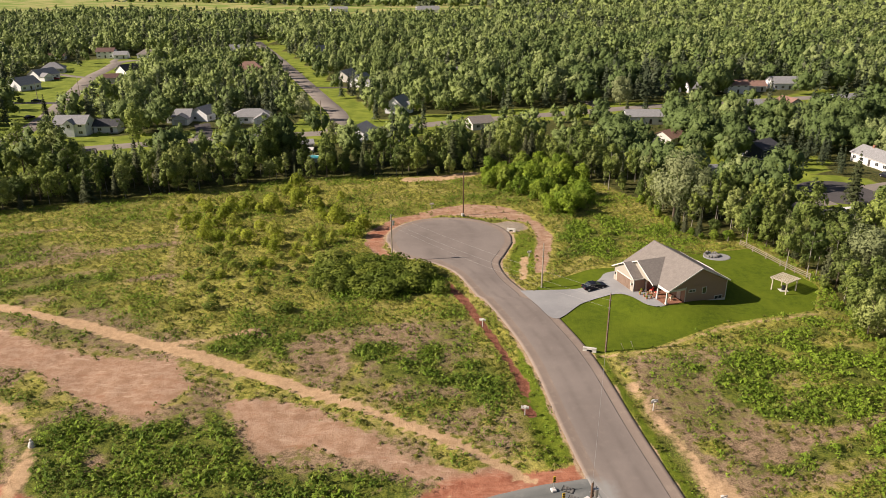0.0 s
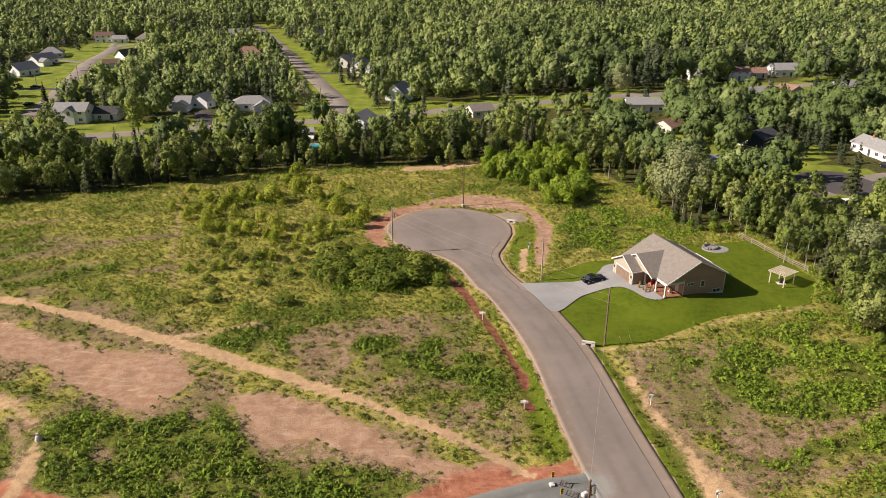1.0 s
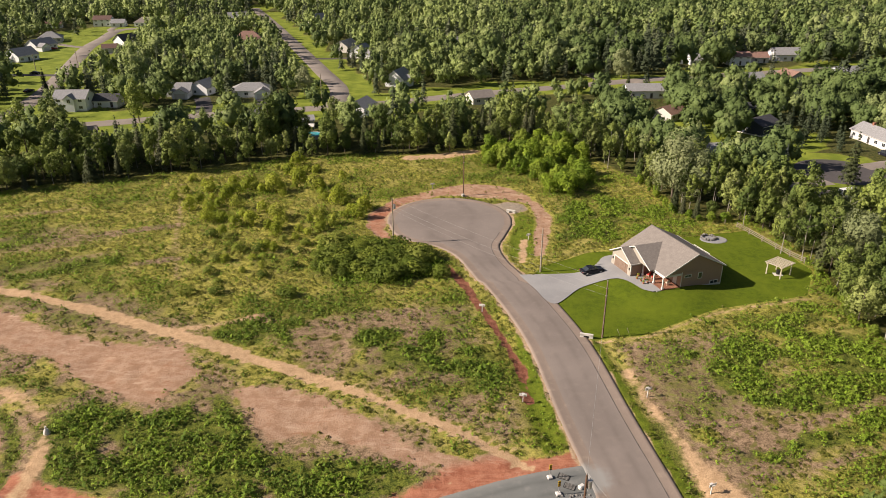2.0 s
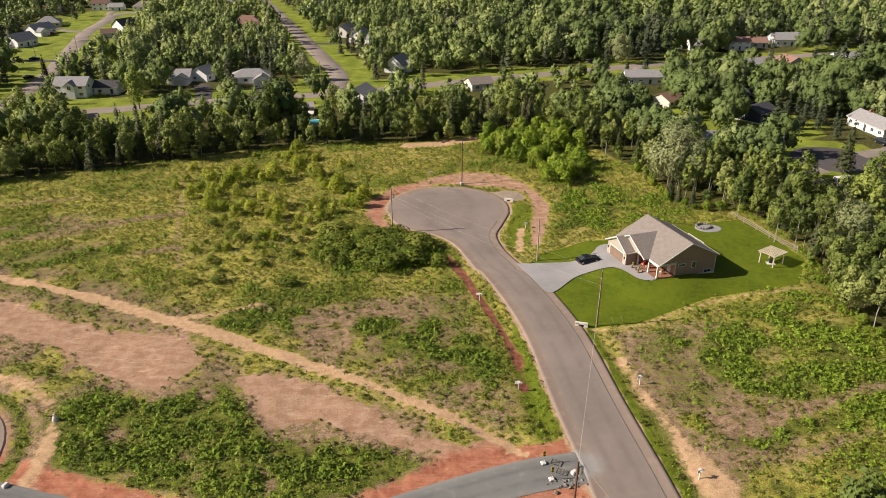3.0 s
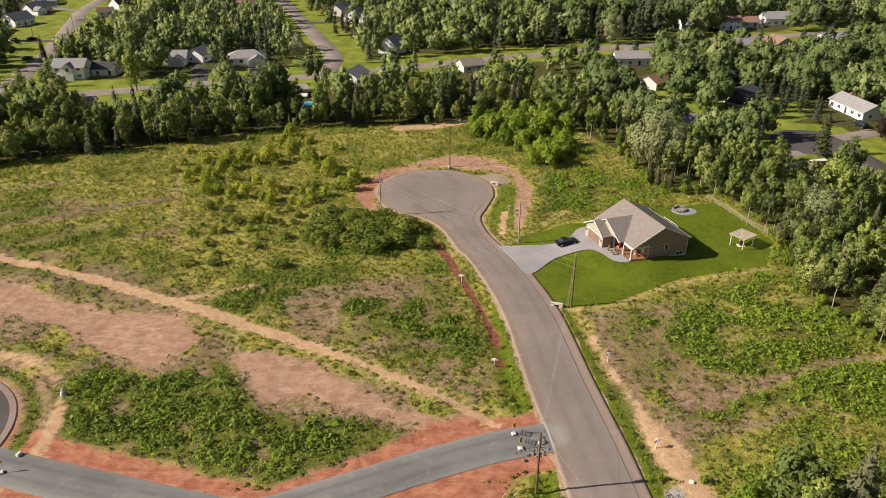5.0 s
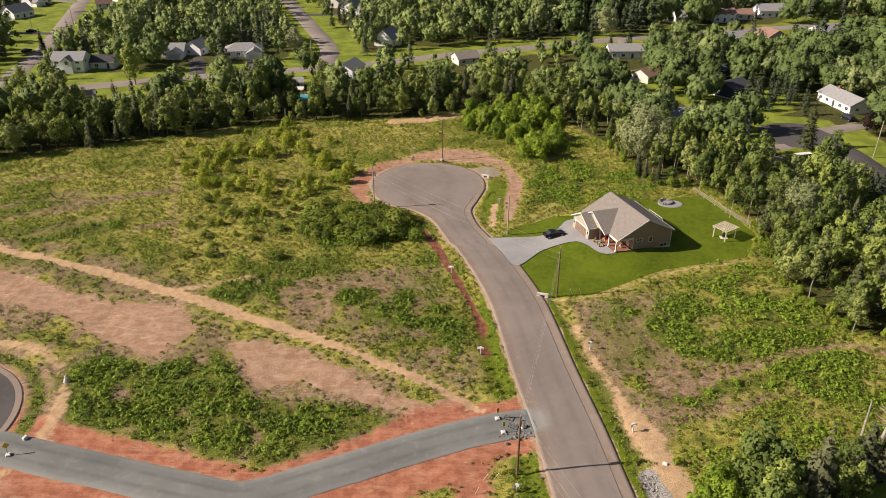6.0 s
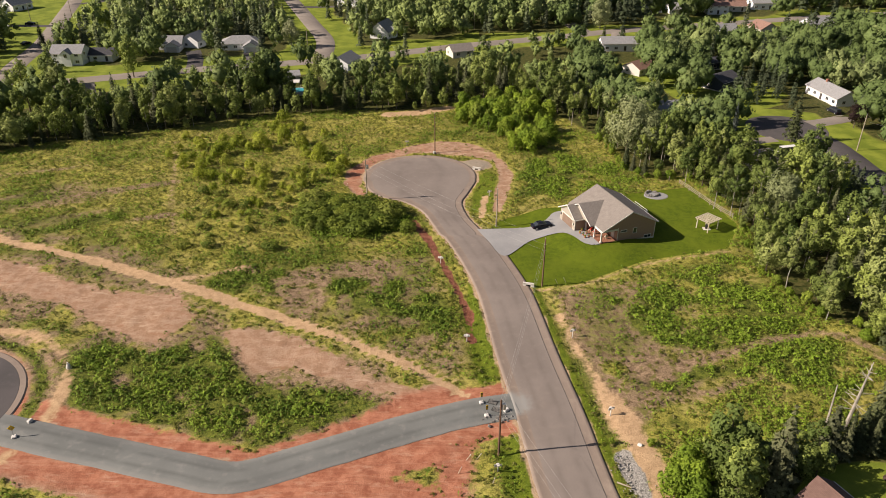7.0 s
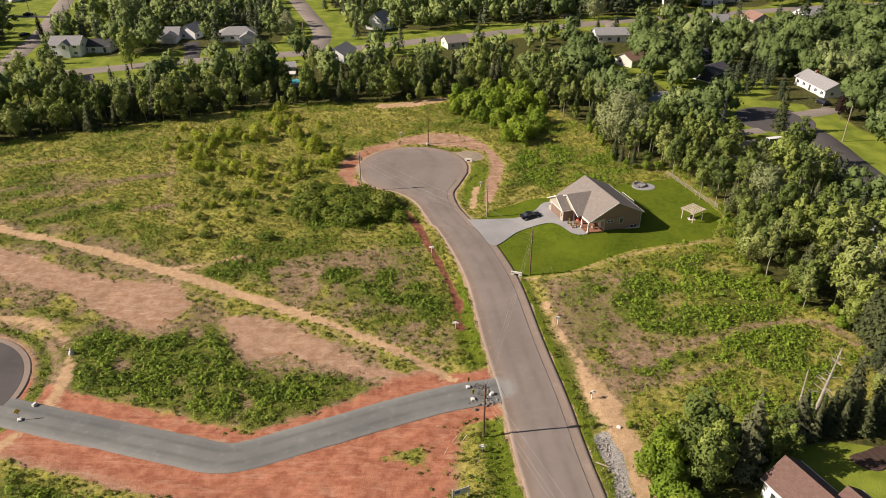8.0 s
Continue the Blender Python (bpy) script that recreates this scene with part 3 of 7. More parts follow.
    z["lush"] = np.clip(np.maximum.reduce([plot * clumpy, plot2 * clumpy, thicket * 0.9, plot3 * np.clip(0.1 + 3.4 * (fnoise(x, y, 4.2, 58) - 0.44) + 0.5 * np.clip((x - 42) / 24, -0.6, 1) - 0.25 * np.clip((76 - y) / 8, 0, 1), 0, 1), verge * 0.6,
                                           plot4 * np.clip(0.25 + 2.2 * (fnoise(x, y, 5, 59) - 0.3), 0, 1), 0.9 * (rows - 0.2), 0.8 * (grow - 0.12)]), 0, 1)
    middle = soft(inside(x, y, [(-44, 103), (-36, 112), (-10, 118), (2, 118), (8, 97), (9, 80), (-6, 88), (-24, 98)]), 3.0)
    patches = np.clip(3.2 * (fnoise(x, y, 7, 90) - 0.46), 0, 1)
    z["lush"] = np.maximum(z["lush"], np.clip(middle * patches * 1.1, 0, 1))
    z["lush"] *= 1 - np.clip(soil * 1.1 * (1 - plot) * (1 - plot2), 0, 1)
    z["soil"] = np.maximum(z["soil"] * (1 - 0.8 * plot) * (1 - 0.8 * plot2), 0.62 * plot * np.clip(3 * (0.42 - clumpy), 0, 1))
    arid = soft(inside(x, y, [(-37.0, 108.0), (-9.9, 115.7), (1.8, 117.7), (7.4, 96.9), (9.2, 77.7), (-6.3, 87.3), (-23.7, 96.8)]), 6.0)
    arid = np.maximum(arid, soft(inside(x, y, [(-98.0, 133.6), (-65.3, 122.8), (-37.0, 104.3), (-46.8, 98.5), (-70.5, 107.8), (-98.6, 118.8)]), 5.0) * 0.8)
    arid = np.maximum(arid, 0.75 * soft(inside(x, y, [(-95, 118), (-45, 100), (8, 76), (10, 68), (-20, 60), (-70, 72), (-100, 100)]), 4.0))
    arid = np.maximum(arid, soft(inside(x, y, [(30.9, 104.6), (45.6, 108.5), (70.3, 102.0), (72.5, 81.8), (52.6, 74.0), (33.8, 64.2), (28.9, 87.4)]), 4.0) * 0.7)
    arid = np.maximum(arid, 1.15 * soft(inside(x, y, [(28, 103), (34, 104), (42, 96), (46, 82), (40, 70), (33, 66), (30, 80)]), 4.0))
    z["dry"] = np.clip(arid * np.clip(3.4 * (fnoise(x, y, 5, 21) - np.where(y < 116, 0.15, 0.27)), 0, 1) + 0.35 * (fnoise(x, y, 14, 33) - 0.35), 0, 1)
    streak = soft(inside(x, y, [(-120, 130), (-60, 114), (-52, 128), (-66, 170), (-125, 168)]), 5.0) * np.clip(1.9 * (vnoise(band * 0.16, across, 4.0, 56) - 0.42), 0, 1)
    z["dry"] = np.clip(np.maximum(z["dry"] * (1 - 0.6 * plot3 * np.clip((x - 44) / 14, 0, 1)), 0.85 * streak), 0, 1)
    z["dry"] = np.maximum(z["dry"], 0.7 * plot3 * np.clip(1.15 - 2.2 * z["lush"], 0, 1) * (0.35 + fnoise(x, y, 3.5, 45)))
    swath = soft(1.5 - to_line(x, y, [(38, 78.5), (44.5, 80.8), (51.8, 83.6), (61.2, 87.6), (72.2, 91.2), (78.2, 88.9), (82, 81.4)]), 1.3)
    swath = np.maximum(swath, 0.8 * soft(1.2 - to_line(x, y, [(40, 73.6), (49.2, 74.3), (53.7, 76.8), (59.2, 78.1)]), 1.0))
    z["dry"] = np.maximum(z["dry"], 0.8 * swath * (0.5 + fnoise(x, y, 4, 44)))
    z["dry"] *= 1 - 0.75 * middle * patches
    trail = soft(1.2 - to_line(x, y, [(-73, 184), (-64.5, 157), (-59.4, 140), (-54, 127)]), 1.0)
    z["lush"] = z["lush"] * (1 - trail) * (1 - 0.7 * np.clip(swath, 0, 1))
    z["dry"] = np.maximum(z["dry"], 0.55 * trail)
    town = np.clip(1.2 - np.minimum(to_line(x, y, STREET) / np.where(x > 20, 20, 27), np.minimum(to_line(x, y, AVENUE) / 23, to_line(x, y, LANE) / 48)), 0, 1)
    town = np.maximum(town, soft(19 - to_line(x, y, CLOSE), 4))
    town = np.maximum(town, soft(16 - np.hypot(x - 66, y - 44), 3))
    town = np.maximum(town, np.maximum(soft(20 - np.hypot(x - 82, y - 258), 6), soft(20 - np.hypot(x - 103, y - 236), 6)))
    out = soft(-fd - 3.5, 3.0)
    z["wood"] = out * (1 - soft(town - 0.5, 0.1)) * (y < np.where(x < 60, 1000, 1350))
    z["yard"] = out * soft(town - 0.5, 0.1)
    z["crop"] = soft(y - np.where(x < 60, 940, 1300) + 160 * (vnoise(x, y, 300, 5) - 0.5), 30) * (y > 800)
    z["gravel"] = soft(1.3 * vnoise(x, y, 3.0, 62) + 0.6 - to_line(x, y, [(32.4, 60.4), (33.1, 56.4), (33.4, 50.6), (33.8, 42.7)]), 0.6)
    z["lush"] = np.maximum(z["lush"], 0.7 * soft(1.2 - np.abs(-b2 - 2.2), 0.8))
    z["soil"] = z["soil"] * (1 - soft(1.2 - np.abs(-b2 - 2.2), 0.8))
    z["branch"] = br
    z["field"], z["road"] = fd, np.maximum(np.maximum(rd, br), b2)
    return z


HOME, HOME_TURN = (52.16, 126.15), 20.0        # south-east corner of the bungalow and its turn


def pad(x, y):
    """The house stands on a low rise that falls off round it."""
    c, s_ = math.cos(radians(HOME_TURN)), math.sin(radians(HOME_TURN))
    a = (HOME[0] - 12 * c - 2 * s_, HOME[1] - 12 * s_ + 2 * c)
    b = (HOME[0] - 12 * c - 13 * s_, HOME[1] - 12 * s_ + 13 * c)
    t = np.clip(1 - (to_line(x, y, [a, b]) - 4.2) / 9.5, 0, 1)
    return 0.9 * t * t * (3 - 2 * t)


def relief(x, y, z):
    """Height of the ground: small unevenness in the field, ditches beside the road, level under paving."""
    free = np.clip(-z["road"] / 3.0, 0, 1) * (1 - np.clip(z["lawn"] + z["yard"], 0, 1))
    near = np.clip((400 - np.hypot(x, y - 130)) / 100, 0, 1)
    h = (fnoise(x, y, 7, 40) - 0.5) * 0.7 + (fnoise(x, y, 1.8, 41) - 0.5) * 0.35
    ditch = np.exp(-((-z["road"] - 2.6) / 1.1) ** 2) * (z["road"] < 0) * (y < 140)
    h = h * free * near - 0.35 * ditch * (1 - z["lawn"]) * near - 0.12 * soft(z["road"] + 0.4, 0.4)
    berm = np.exp(-((-z["branch"] - 3.2) / 0.8) ** 2) * (x < 8) * (0.5 + vnoise(x, y, 3, 47)) * (z["road"] < -1.5)
    return h + 0.3 * berm - 0.02 + pad(x, y)


def spread(lo, hi, step, far_lo, far_hi):
    """Grid lines: even between lo and hi, widening beyond them."""
    mid = list(np.arange(lo, hi + step / 2, step))
    a, b, s = [lo], [hi], step
    while a[-1] > far_lo:
        s *= 1.22
        a.append(max(far_lo, a[-1] - s))
    s = step
    while b[-1] < far_hi:
        s *= 1.16
        b.append(min(far_hi, b[-1] + s))
    return np.array(a[:0:-1] + mid + b[1:])


def build_ground():
    xs, ys = spread(-130, 88, 0.95, -4600, 4600), spread(40, 230, 0.95, -600, 4700)
    gx, gy = np.meshgrid(xs, ys)
    x, y = gx.ravel(), gy.ravel()
    z = zones(x, y)
    h = relief(x, y, z)
    w = len(xs)
    i = (np.arange(len(ys) - 1)[:, None] * w + np.arange(w - 1)[None, :]).ravel()
    ob = sheet("ground", np.stack([x, y, h], 1), np.stack([i, i + 1, i + w + 1, i + w], 1), "ground", smooth=True,
               zone_a=np.stack([z["soil"], z["tan"], z["lawn"]], 1), zone_b=np.stack([z["lush"], z["dry"], z["wood"]], 1),
               zone_c=np.stack([z["gravel"], z["dark_soil"], z["crop"]], 1),
               zone_d=np.stack([z["yard"], z["grey"], z["verge"]], 1), trench=z["trench"])
    tagged(ob, "weedy field with red bare soil, mown lawn and woodland floor", "ground", kind="structure")


def strip_road(name, centre, width, z, material, label, step=2.0, lip=0.0):
    """A paved strip along a line, with a slightly lower edge."""
    c = smooth_line(centre, step)
    v, f, side = [], [], []
    offs = [-width / 2 - 0.25, -width / 2, 0, width / 2, width / 2 + 0.25]
    for k, (x, y) in enumerate(c):
        a, b = c[max(0, k - 1)], c[min(len(c) - 1, k + 1)]
        d = Vector((b[0] - a[0], b[1] - a[1])).normalized()
        for j, o in enumerate(offs):
            wob = 0.22 * (vnoise(x, y, 2.5, j) - 0.5) if j != 2 else 0
            side.append(2 * o / width)
            v.append((x - d.y * -(o + wob), y + d.x * -(o + wob), z - (0.12 if j in (0, 4) else 0) + (0.03 if j == 2 else 0)))
    for k in range(len(c) - 1):
        for j in range(4):
            f.append((k * 5 + j, (k + 1) * 5 + j, (k + 1) * 5 + j + 1, k * 5 + j + 1))
    f = [t[::-1] for t in f]
    return tagged(sheet(name, v, f, material, smooth=True, across=side), label, "road", kind="structure")


def disc(name, centre, r, z, material, label, rim=0.0):
    bm = bmesh.new()
    ring = [bm.verts.new((centre[0] + r * math.cos(a), centre[1] + r * math.sin(a), z)) for a in [k * math.tau / 72 for k in range(72)]]
    low = [bm.verts.new((centre[0] + (r + 0.2) * math.cos(a), centre[1] + (r + 0.2) * math.sin(a), z - 0.12)) for a in [k * math.tau / 72 for k in range(72)]]
    bm.faces.new(ring)
    for k in range(72):
        bm.faces.new((ring[k], low[k], low[(k + 1) % 72], ring[(k + 1) % 72]))
    return tagged(part(name, bm, material), label, "road", kind="structure")


def main_road():
    """The asphalt and, on either side, a paler gutter strip with a low rolled lip."""
    ys = np.concatenate([np.arange(20, 143, 1.0), np.arange(143, BULB[1] + BULB_R - 0.05, 0.35), [BULB[1] + BULB_R - 0.02]])
    left, right = road_edges(ys)
    c = np.array(BULB)
    # gutter width, square to the edge
    def inset(edge, sign):
        d = np.gradient(edge, ys)
        w = 1.6 * np.sqrt(1 + np.minimum(d * d, 9))
        return edge + sign * np.minimum(w, (right - left) / 2 - 0.01)
    li, ri = inset(left, 1), inset(right, -1)
    top = BULB[1] + BULB_R - 1.6
    inner = np.sqrt(np.clip((BULB_R - 1.6) ** 2 - (ys - BULB[1]) ** 2, 0, None))
    li = np.where(ys > 157, BULB[0] - inner, li)
    ri = np.where(ys > 157, BULB[0] + inner, ri)
    v, f = [], []
    n = len(ys)
    for y, a, b in zip(ys, li, ri):
        for k in range(7):
            t = k / 6
            v.append((a + (b - a) * t, y, 0.03 + 0.06 * (1 - (2 * t - 1) ** 2)))
    for i in range(n - 1):
        if ys[i + 1] <= top + 0.4:
            for k in range(6):
                f.append((i * 7 + k, i * 7 + k + 1, i * 7 + k + 8, i * 7 + k + 7))
    road = sheet("road", v, f, "asphalt", smooth=True, across=np.tile(np.linspace(-1, 1, 7), n))
    tagged(road, "grey asphalt residential road ending in a round turning bulb", "road", kind="structure")
    for e0, e1, s in ((left, li, 1), (right, ri, -1)):
        v, f = [], []
        for y, a, b in zip(ys, e0, e1):
            for x, z in ((a - s * 0.15, -0.10), (a, 0.10), (a + (b - a) * 0.25, 0.075), (a + (b - a) * 0.8, 0.02), (b, 0.034)):
                v.append((x, y, z))
        for i in range(n - 1):
            for k in range(4):
                q = (i * 5 + k, i * 5 + k + 1, i * 5 + k + 6, i * 5 + k + 5)
                f.append(q if s > 0 else q[::-1])
        if s < 0:
            seam = [(b + k, y, 0.042) for y, b in zip(ys, e1) if y < 152 for k in (-0.04 - 0.05 * vnoise(y, 0.0, 3, 8), 0.03 + 0.07 * vnoise(y, 9.0, 2, 8))]
            tagged(sheet("road_seam", seam, [(2 * i, 2 * i + 1, 2 * i + 3, 2 * i + 2) for i in range(len(seam) // 2 - 1)], "tar"), "dark tar seam along the gutter", "seam", kind="structure")
        tagged(sheet("road_gutter", v, f, "shoulder", smooth=True), "pinkish rolled asphalt gutter along the road", "gutter", kind="structure")


build_ground()
main_road()
strip_road("branch_road", BRANCH, 5.4, 0.05, "gravel_road", "unpaved side road of bluish crushed gravel")
disc("turning_gutter", BULB2, BULB2_R, 0.05, "shoulder", "pinkish rolled gutter round the dark turning circle")
disc("turning_circle", BULB2, BULB2_R - 0.95, 0.07, "dark_asphalt", "dark asphalt turning circle of the next road")
strip_road("street", STREET, 8.5, 0.03, "street", "worn pale residential street", 6.0)
strip_road("avenue", AVENUE, 8.0, 0.025, "street", "worn pale residential street between houses", 6.0)
strip_road("lane", LANE, 8.0, 0.025, "street", "worn pale residential street past lawns", 6.0)
strip_road("close", CLOSE, 9.0, 0.025, "dark_asphalt", "dark asphalt cul-de-sac road", 3.0)
disc("close_circle", (110.3, 198.5), 11.8, 0.05, "dark_asphalt", "dark asphalt cul-de-sac circle")


def driveway():
    """Gravel sheet that follows the rise up to the garage."""
    bm = bmesh.new()
    ring = smooth_line(DRIVE + [DRIVE[0]], 1.2)[:-1]
    bm.faces.new([bm.verts.new((x, y, 0)) for x, y in ring])
    bmesh.ops.triangulate(bm, faces=bm.faces[:])
    bmesh.ops.subdivide_edges(bm, edges=[e for e in bm.edges if e.calc_length() > 2], cuts=5, use_grid_fill=True)
    for v in bm.verts:
        v.co.z = 0.115 + float(pad(np.array(v.co.x), np.array(v.co.y)))
    bmesh.ops.recalc_face_normals(bm, faces=bm.faces[:])
    if bm.faces[:][0].normal.z < 0:
        bmesh.ops.reverse_faces(bm, faces=bm.faces[:])
    tagged(part("driveway", bm, "drive", smooth=True), "pale grey gravel driveway up to the garage", "driveway", kind="structure")


driveway()
strip_road("driveway_far", [(-103, 293.5), (-98, 281), (-94, 267)], 6, 0.04, "dark_asphalt", "dark asphalt driveway to a garage")
strip_road("driveway_far", [(-78.5, 291), (-75, 281), (-72.5, 272)], 4.5, 0.04, "dark_asphalt", "dark asphalt driveway to a garage")
strip_road("driveway_far", [(119, 202.5), (126, 205), (134, 209)], 5.5, 0.07, "street", "pale driveway across a lawn")
strip_road("driveway_far", [(90, 186), (96, 187), (103, 189)], 4, 0.07, "street", "pale driveway across a lawn")
strip_road("driveway_far", [(-184, 341), (-198, 342), (-214, 342)], 4.5, 0.04, "dark_asphalt", "dark asphalt driveway to a garage")
strip_road("driveway_far", [(-213, 428), (-226, 434), (-240, 444)], 4.5, 0.04, "street", "pale driveway across a lawn")
strip_road("driveway_far", [(-228, 497), (-236, 510), (-239, 523)], 4.5, 0.04, "street", "pale driveway across a lawn")
strip_road("driveway_far", [(-204, 398), (-196, 402), (-190, 407)], 4.5, 0.04, "dark_asphalt", "dark asphalt driveway to a garage")
strip_road("driveway_far", [(-92, 448), (-104, 443), (-113, 435)], 4.5, 0.04, "street", "pale driveway across a lawn")
strip_road("driveway_far", [(-74, 392), (-64, 392), (-55, 394)], 4.5, 0.04, "dark_asphalt", "dark asphalt driveway to a garage")
strip_road("driveway_far", [(84, 331), (82, 318), (86, 305)], 4, 0.04, "street", "pale driveway across a lawn")
strip_road("side_street", [(70, 331), (66, 345), (62, 360), (56, 378)], 7, 0.02, "street", "pale side street between trees", 4.0)


# ---- plants ----
def leaf_quads(rng, centres, normals, size, rough=1.0):
    """Small three-cornered leaf sprays at the centres, facing roughly along the normals."""
    n = len(centres)
    out = normals / (np.linalg.norm(normals, axis=1)[:, None] + 1e-9)
    nn = out + rng.normal(0, 0.42 * rough, (n, 3))
    nn /= np.linalg.norm(nn, axis=1)[:, None] + 1e-9
    u = np.cross(nn, rng.normal(0, 1, (n, 3)))
    u /= np.linalg.norm(u, axis=1)[:, None] + 1e-9
    w = np.cross(nn, u)
    s = (size * (0.5 + rng.uniform(0, 1, n) ** 2))[:, None]
    k = rng.uniform(0.65, 1.0, (n, 1))
    corners = np.stack([centres - u * s * 0.55, centres + u * s * 0.35 - w * s * 0.5 * k, centres + u * s * 0.3 + w * s * 0.5 * k], 1)
    soft_n = out + 0.35 * nn
    soft_n /= np.linalg.norm(soft_n, axis=1)[:, None] + 1e-9
    return corners.reshape(-1, 3), np.arange(3 * n).reshape(-1, 3), np.repeat(soft_n, 3, axis=0)


def crown_points(rng, blobs, n, up=0.25, deep=0.45):
    """Points on and just under the skin of a cluster of lumps, with normals that follow lump and crown."""
    b = np.array(blobs, float)
    wt = (b[:, 3] * b[:, 3])
    pick = rng.choice(len(b), n, p=wt / wt.sum())
    d = rng.normal(0, 1, (n, 3))
    d[:, 2] += up
    d /= np.linalg.norm(d, axis=1)[:, None]
    r = b[pick, 3] * (1.12 - deep * rng.uniform(0, 1, n) ** 1.6)
    flat = b[pick, 4]
    c = b[pick, :3] + d * r[:, None] * np.stack([np.ones(n), np.ones(n), flat], 1)
    mid, half = (c.max(0) + c.min(0)) / 2, (c.max(0) - c.min(0)) / 2 + 0.1
    whole = (c - mid) / half
    return c, 0.75 * d + 0.75 * whole + np.array([0, 0, 0.12])


def broad_blobs(rng, h, spread_, base=0.28, n=24):
    """Lumps of a broad crown: one core and many small uneven sprays round it."""
    out = [(0, 0, h * (0.45 + base / 2), spread_ * 0.58, 1.25)]
    for k in range(n):
        a, q = rng.uniform(0, math.tau), rng.uniform(base + 0.05, 0.92)
        reach = spread_ * (0.24 + 0.72 * math.sin(math.pi * min(1, (q - base) / (1 - base) * 0.85 + 0.12))) * rng.uniform(0.55, 0.95)
        out.append((reach * math.cos(a), reach * math.sin(a), h * q, spread_ * rng.uniform(0.16, 0.34), rng.uniform(0.8, 1.6)))
    for k in range(3):
        out.append((rng.normal(0, 0.14) * spread_, rng.normal(0, 0.14) * spread_, h * rng.uniform(0.84, 0.97), spread_ * rng.uniform(0.14, 0.24), 1.6))
    return out


def needle_points(rng, h, r, n, base=0.12):
    """Points on drooping whorls of a conifer."""
    t = 1 - np.sqrt(rng.uniform(0, 1, n))
    whorl = np.round(t * 14) / 14 + rng.normal(0, 0.012, n)
    a = rng.uniform(0, math.tau, n)
    lobes = 0.72 + 0.28 * np.cos(a * 5 + whorl * 37)
    rad = r * (1 - np.clip(whorl, 0, 1)) ** 0.85 * np.sqrt(rng.uniform(0.08, 1.0, n)) * lobes + 0.05
    z = h * (base + (1 - base) * whorl) - 0.22 * rad
    c = np.stack([rad * np.cos(a), rad * np.sin(a), z], 1)
    d = np.stack([np.cos(a) * 0.7, np.sin(a) * 0.7, np.full(n, 0.8)], 1)
    return c, d


def trunk_mesh(rng, h, r, limbs=6, lean=0.0, bare=0.35):
    bm = bmesh.new()
    last, z = Vector((0, 0, -0.2)), 0
    pts = [last]
    for k in range(1, 5):
        last = Vector((lean * h * k / 4 + rng.normal(0, 0.02) * h * 0.3, rng.normal(0, 0.02) * h * 0.3, h * 0.86 * k / 4))
        pts.append(last)
    for k, (a, b) in enumerate(zip(pts, pts[1:])):
        beam(a, b, r * (1 - 0.22 * k), r * (1 - 0.22 * (k + 1)) + 0.01, bm, 7)
    for k in range(limbs):
        q = rng.uniform(bare, 0.8)
        s = pts[0].lerp(pts[-1], q)
        a = rng.uniform(0, math.tau)
        e = s + Vector((math.cos(a), math.sin(a), rng.uniform(0.5, 1.1))) * h * 0.2
        beam(s, e, r * 0.35, r * 0.1, bm, 5)
    return bm


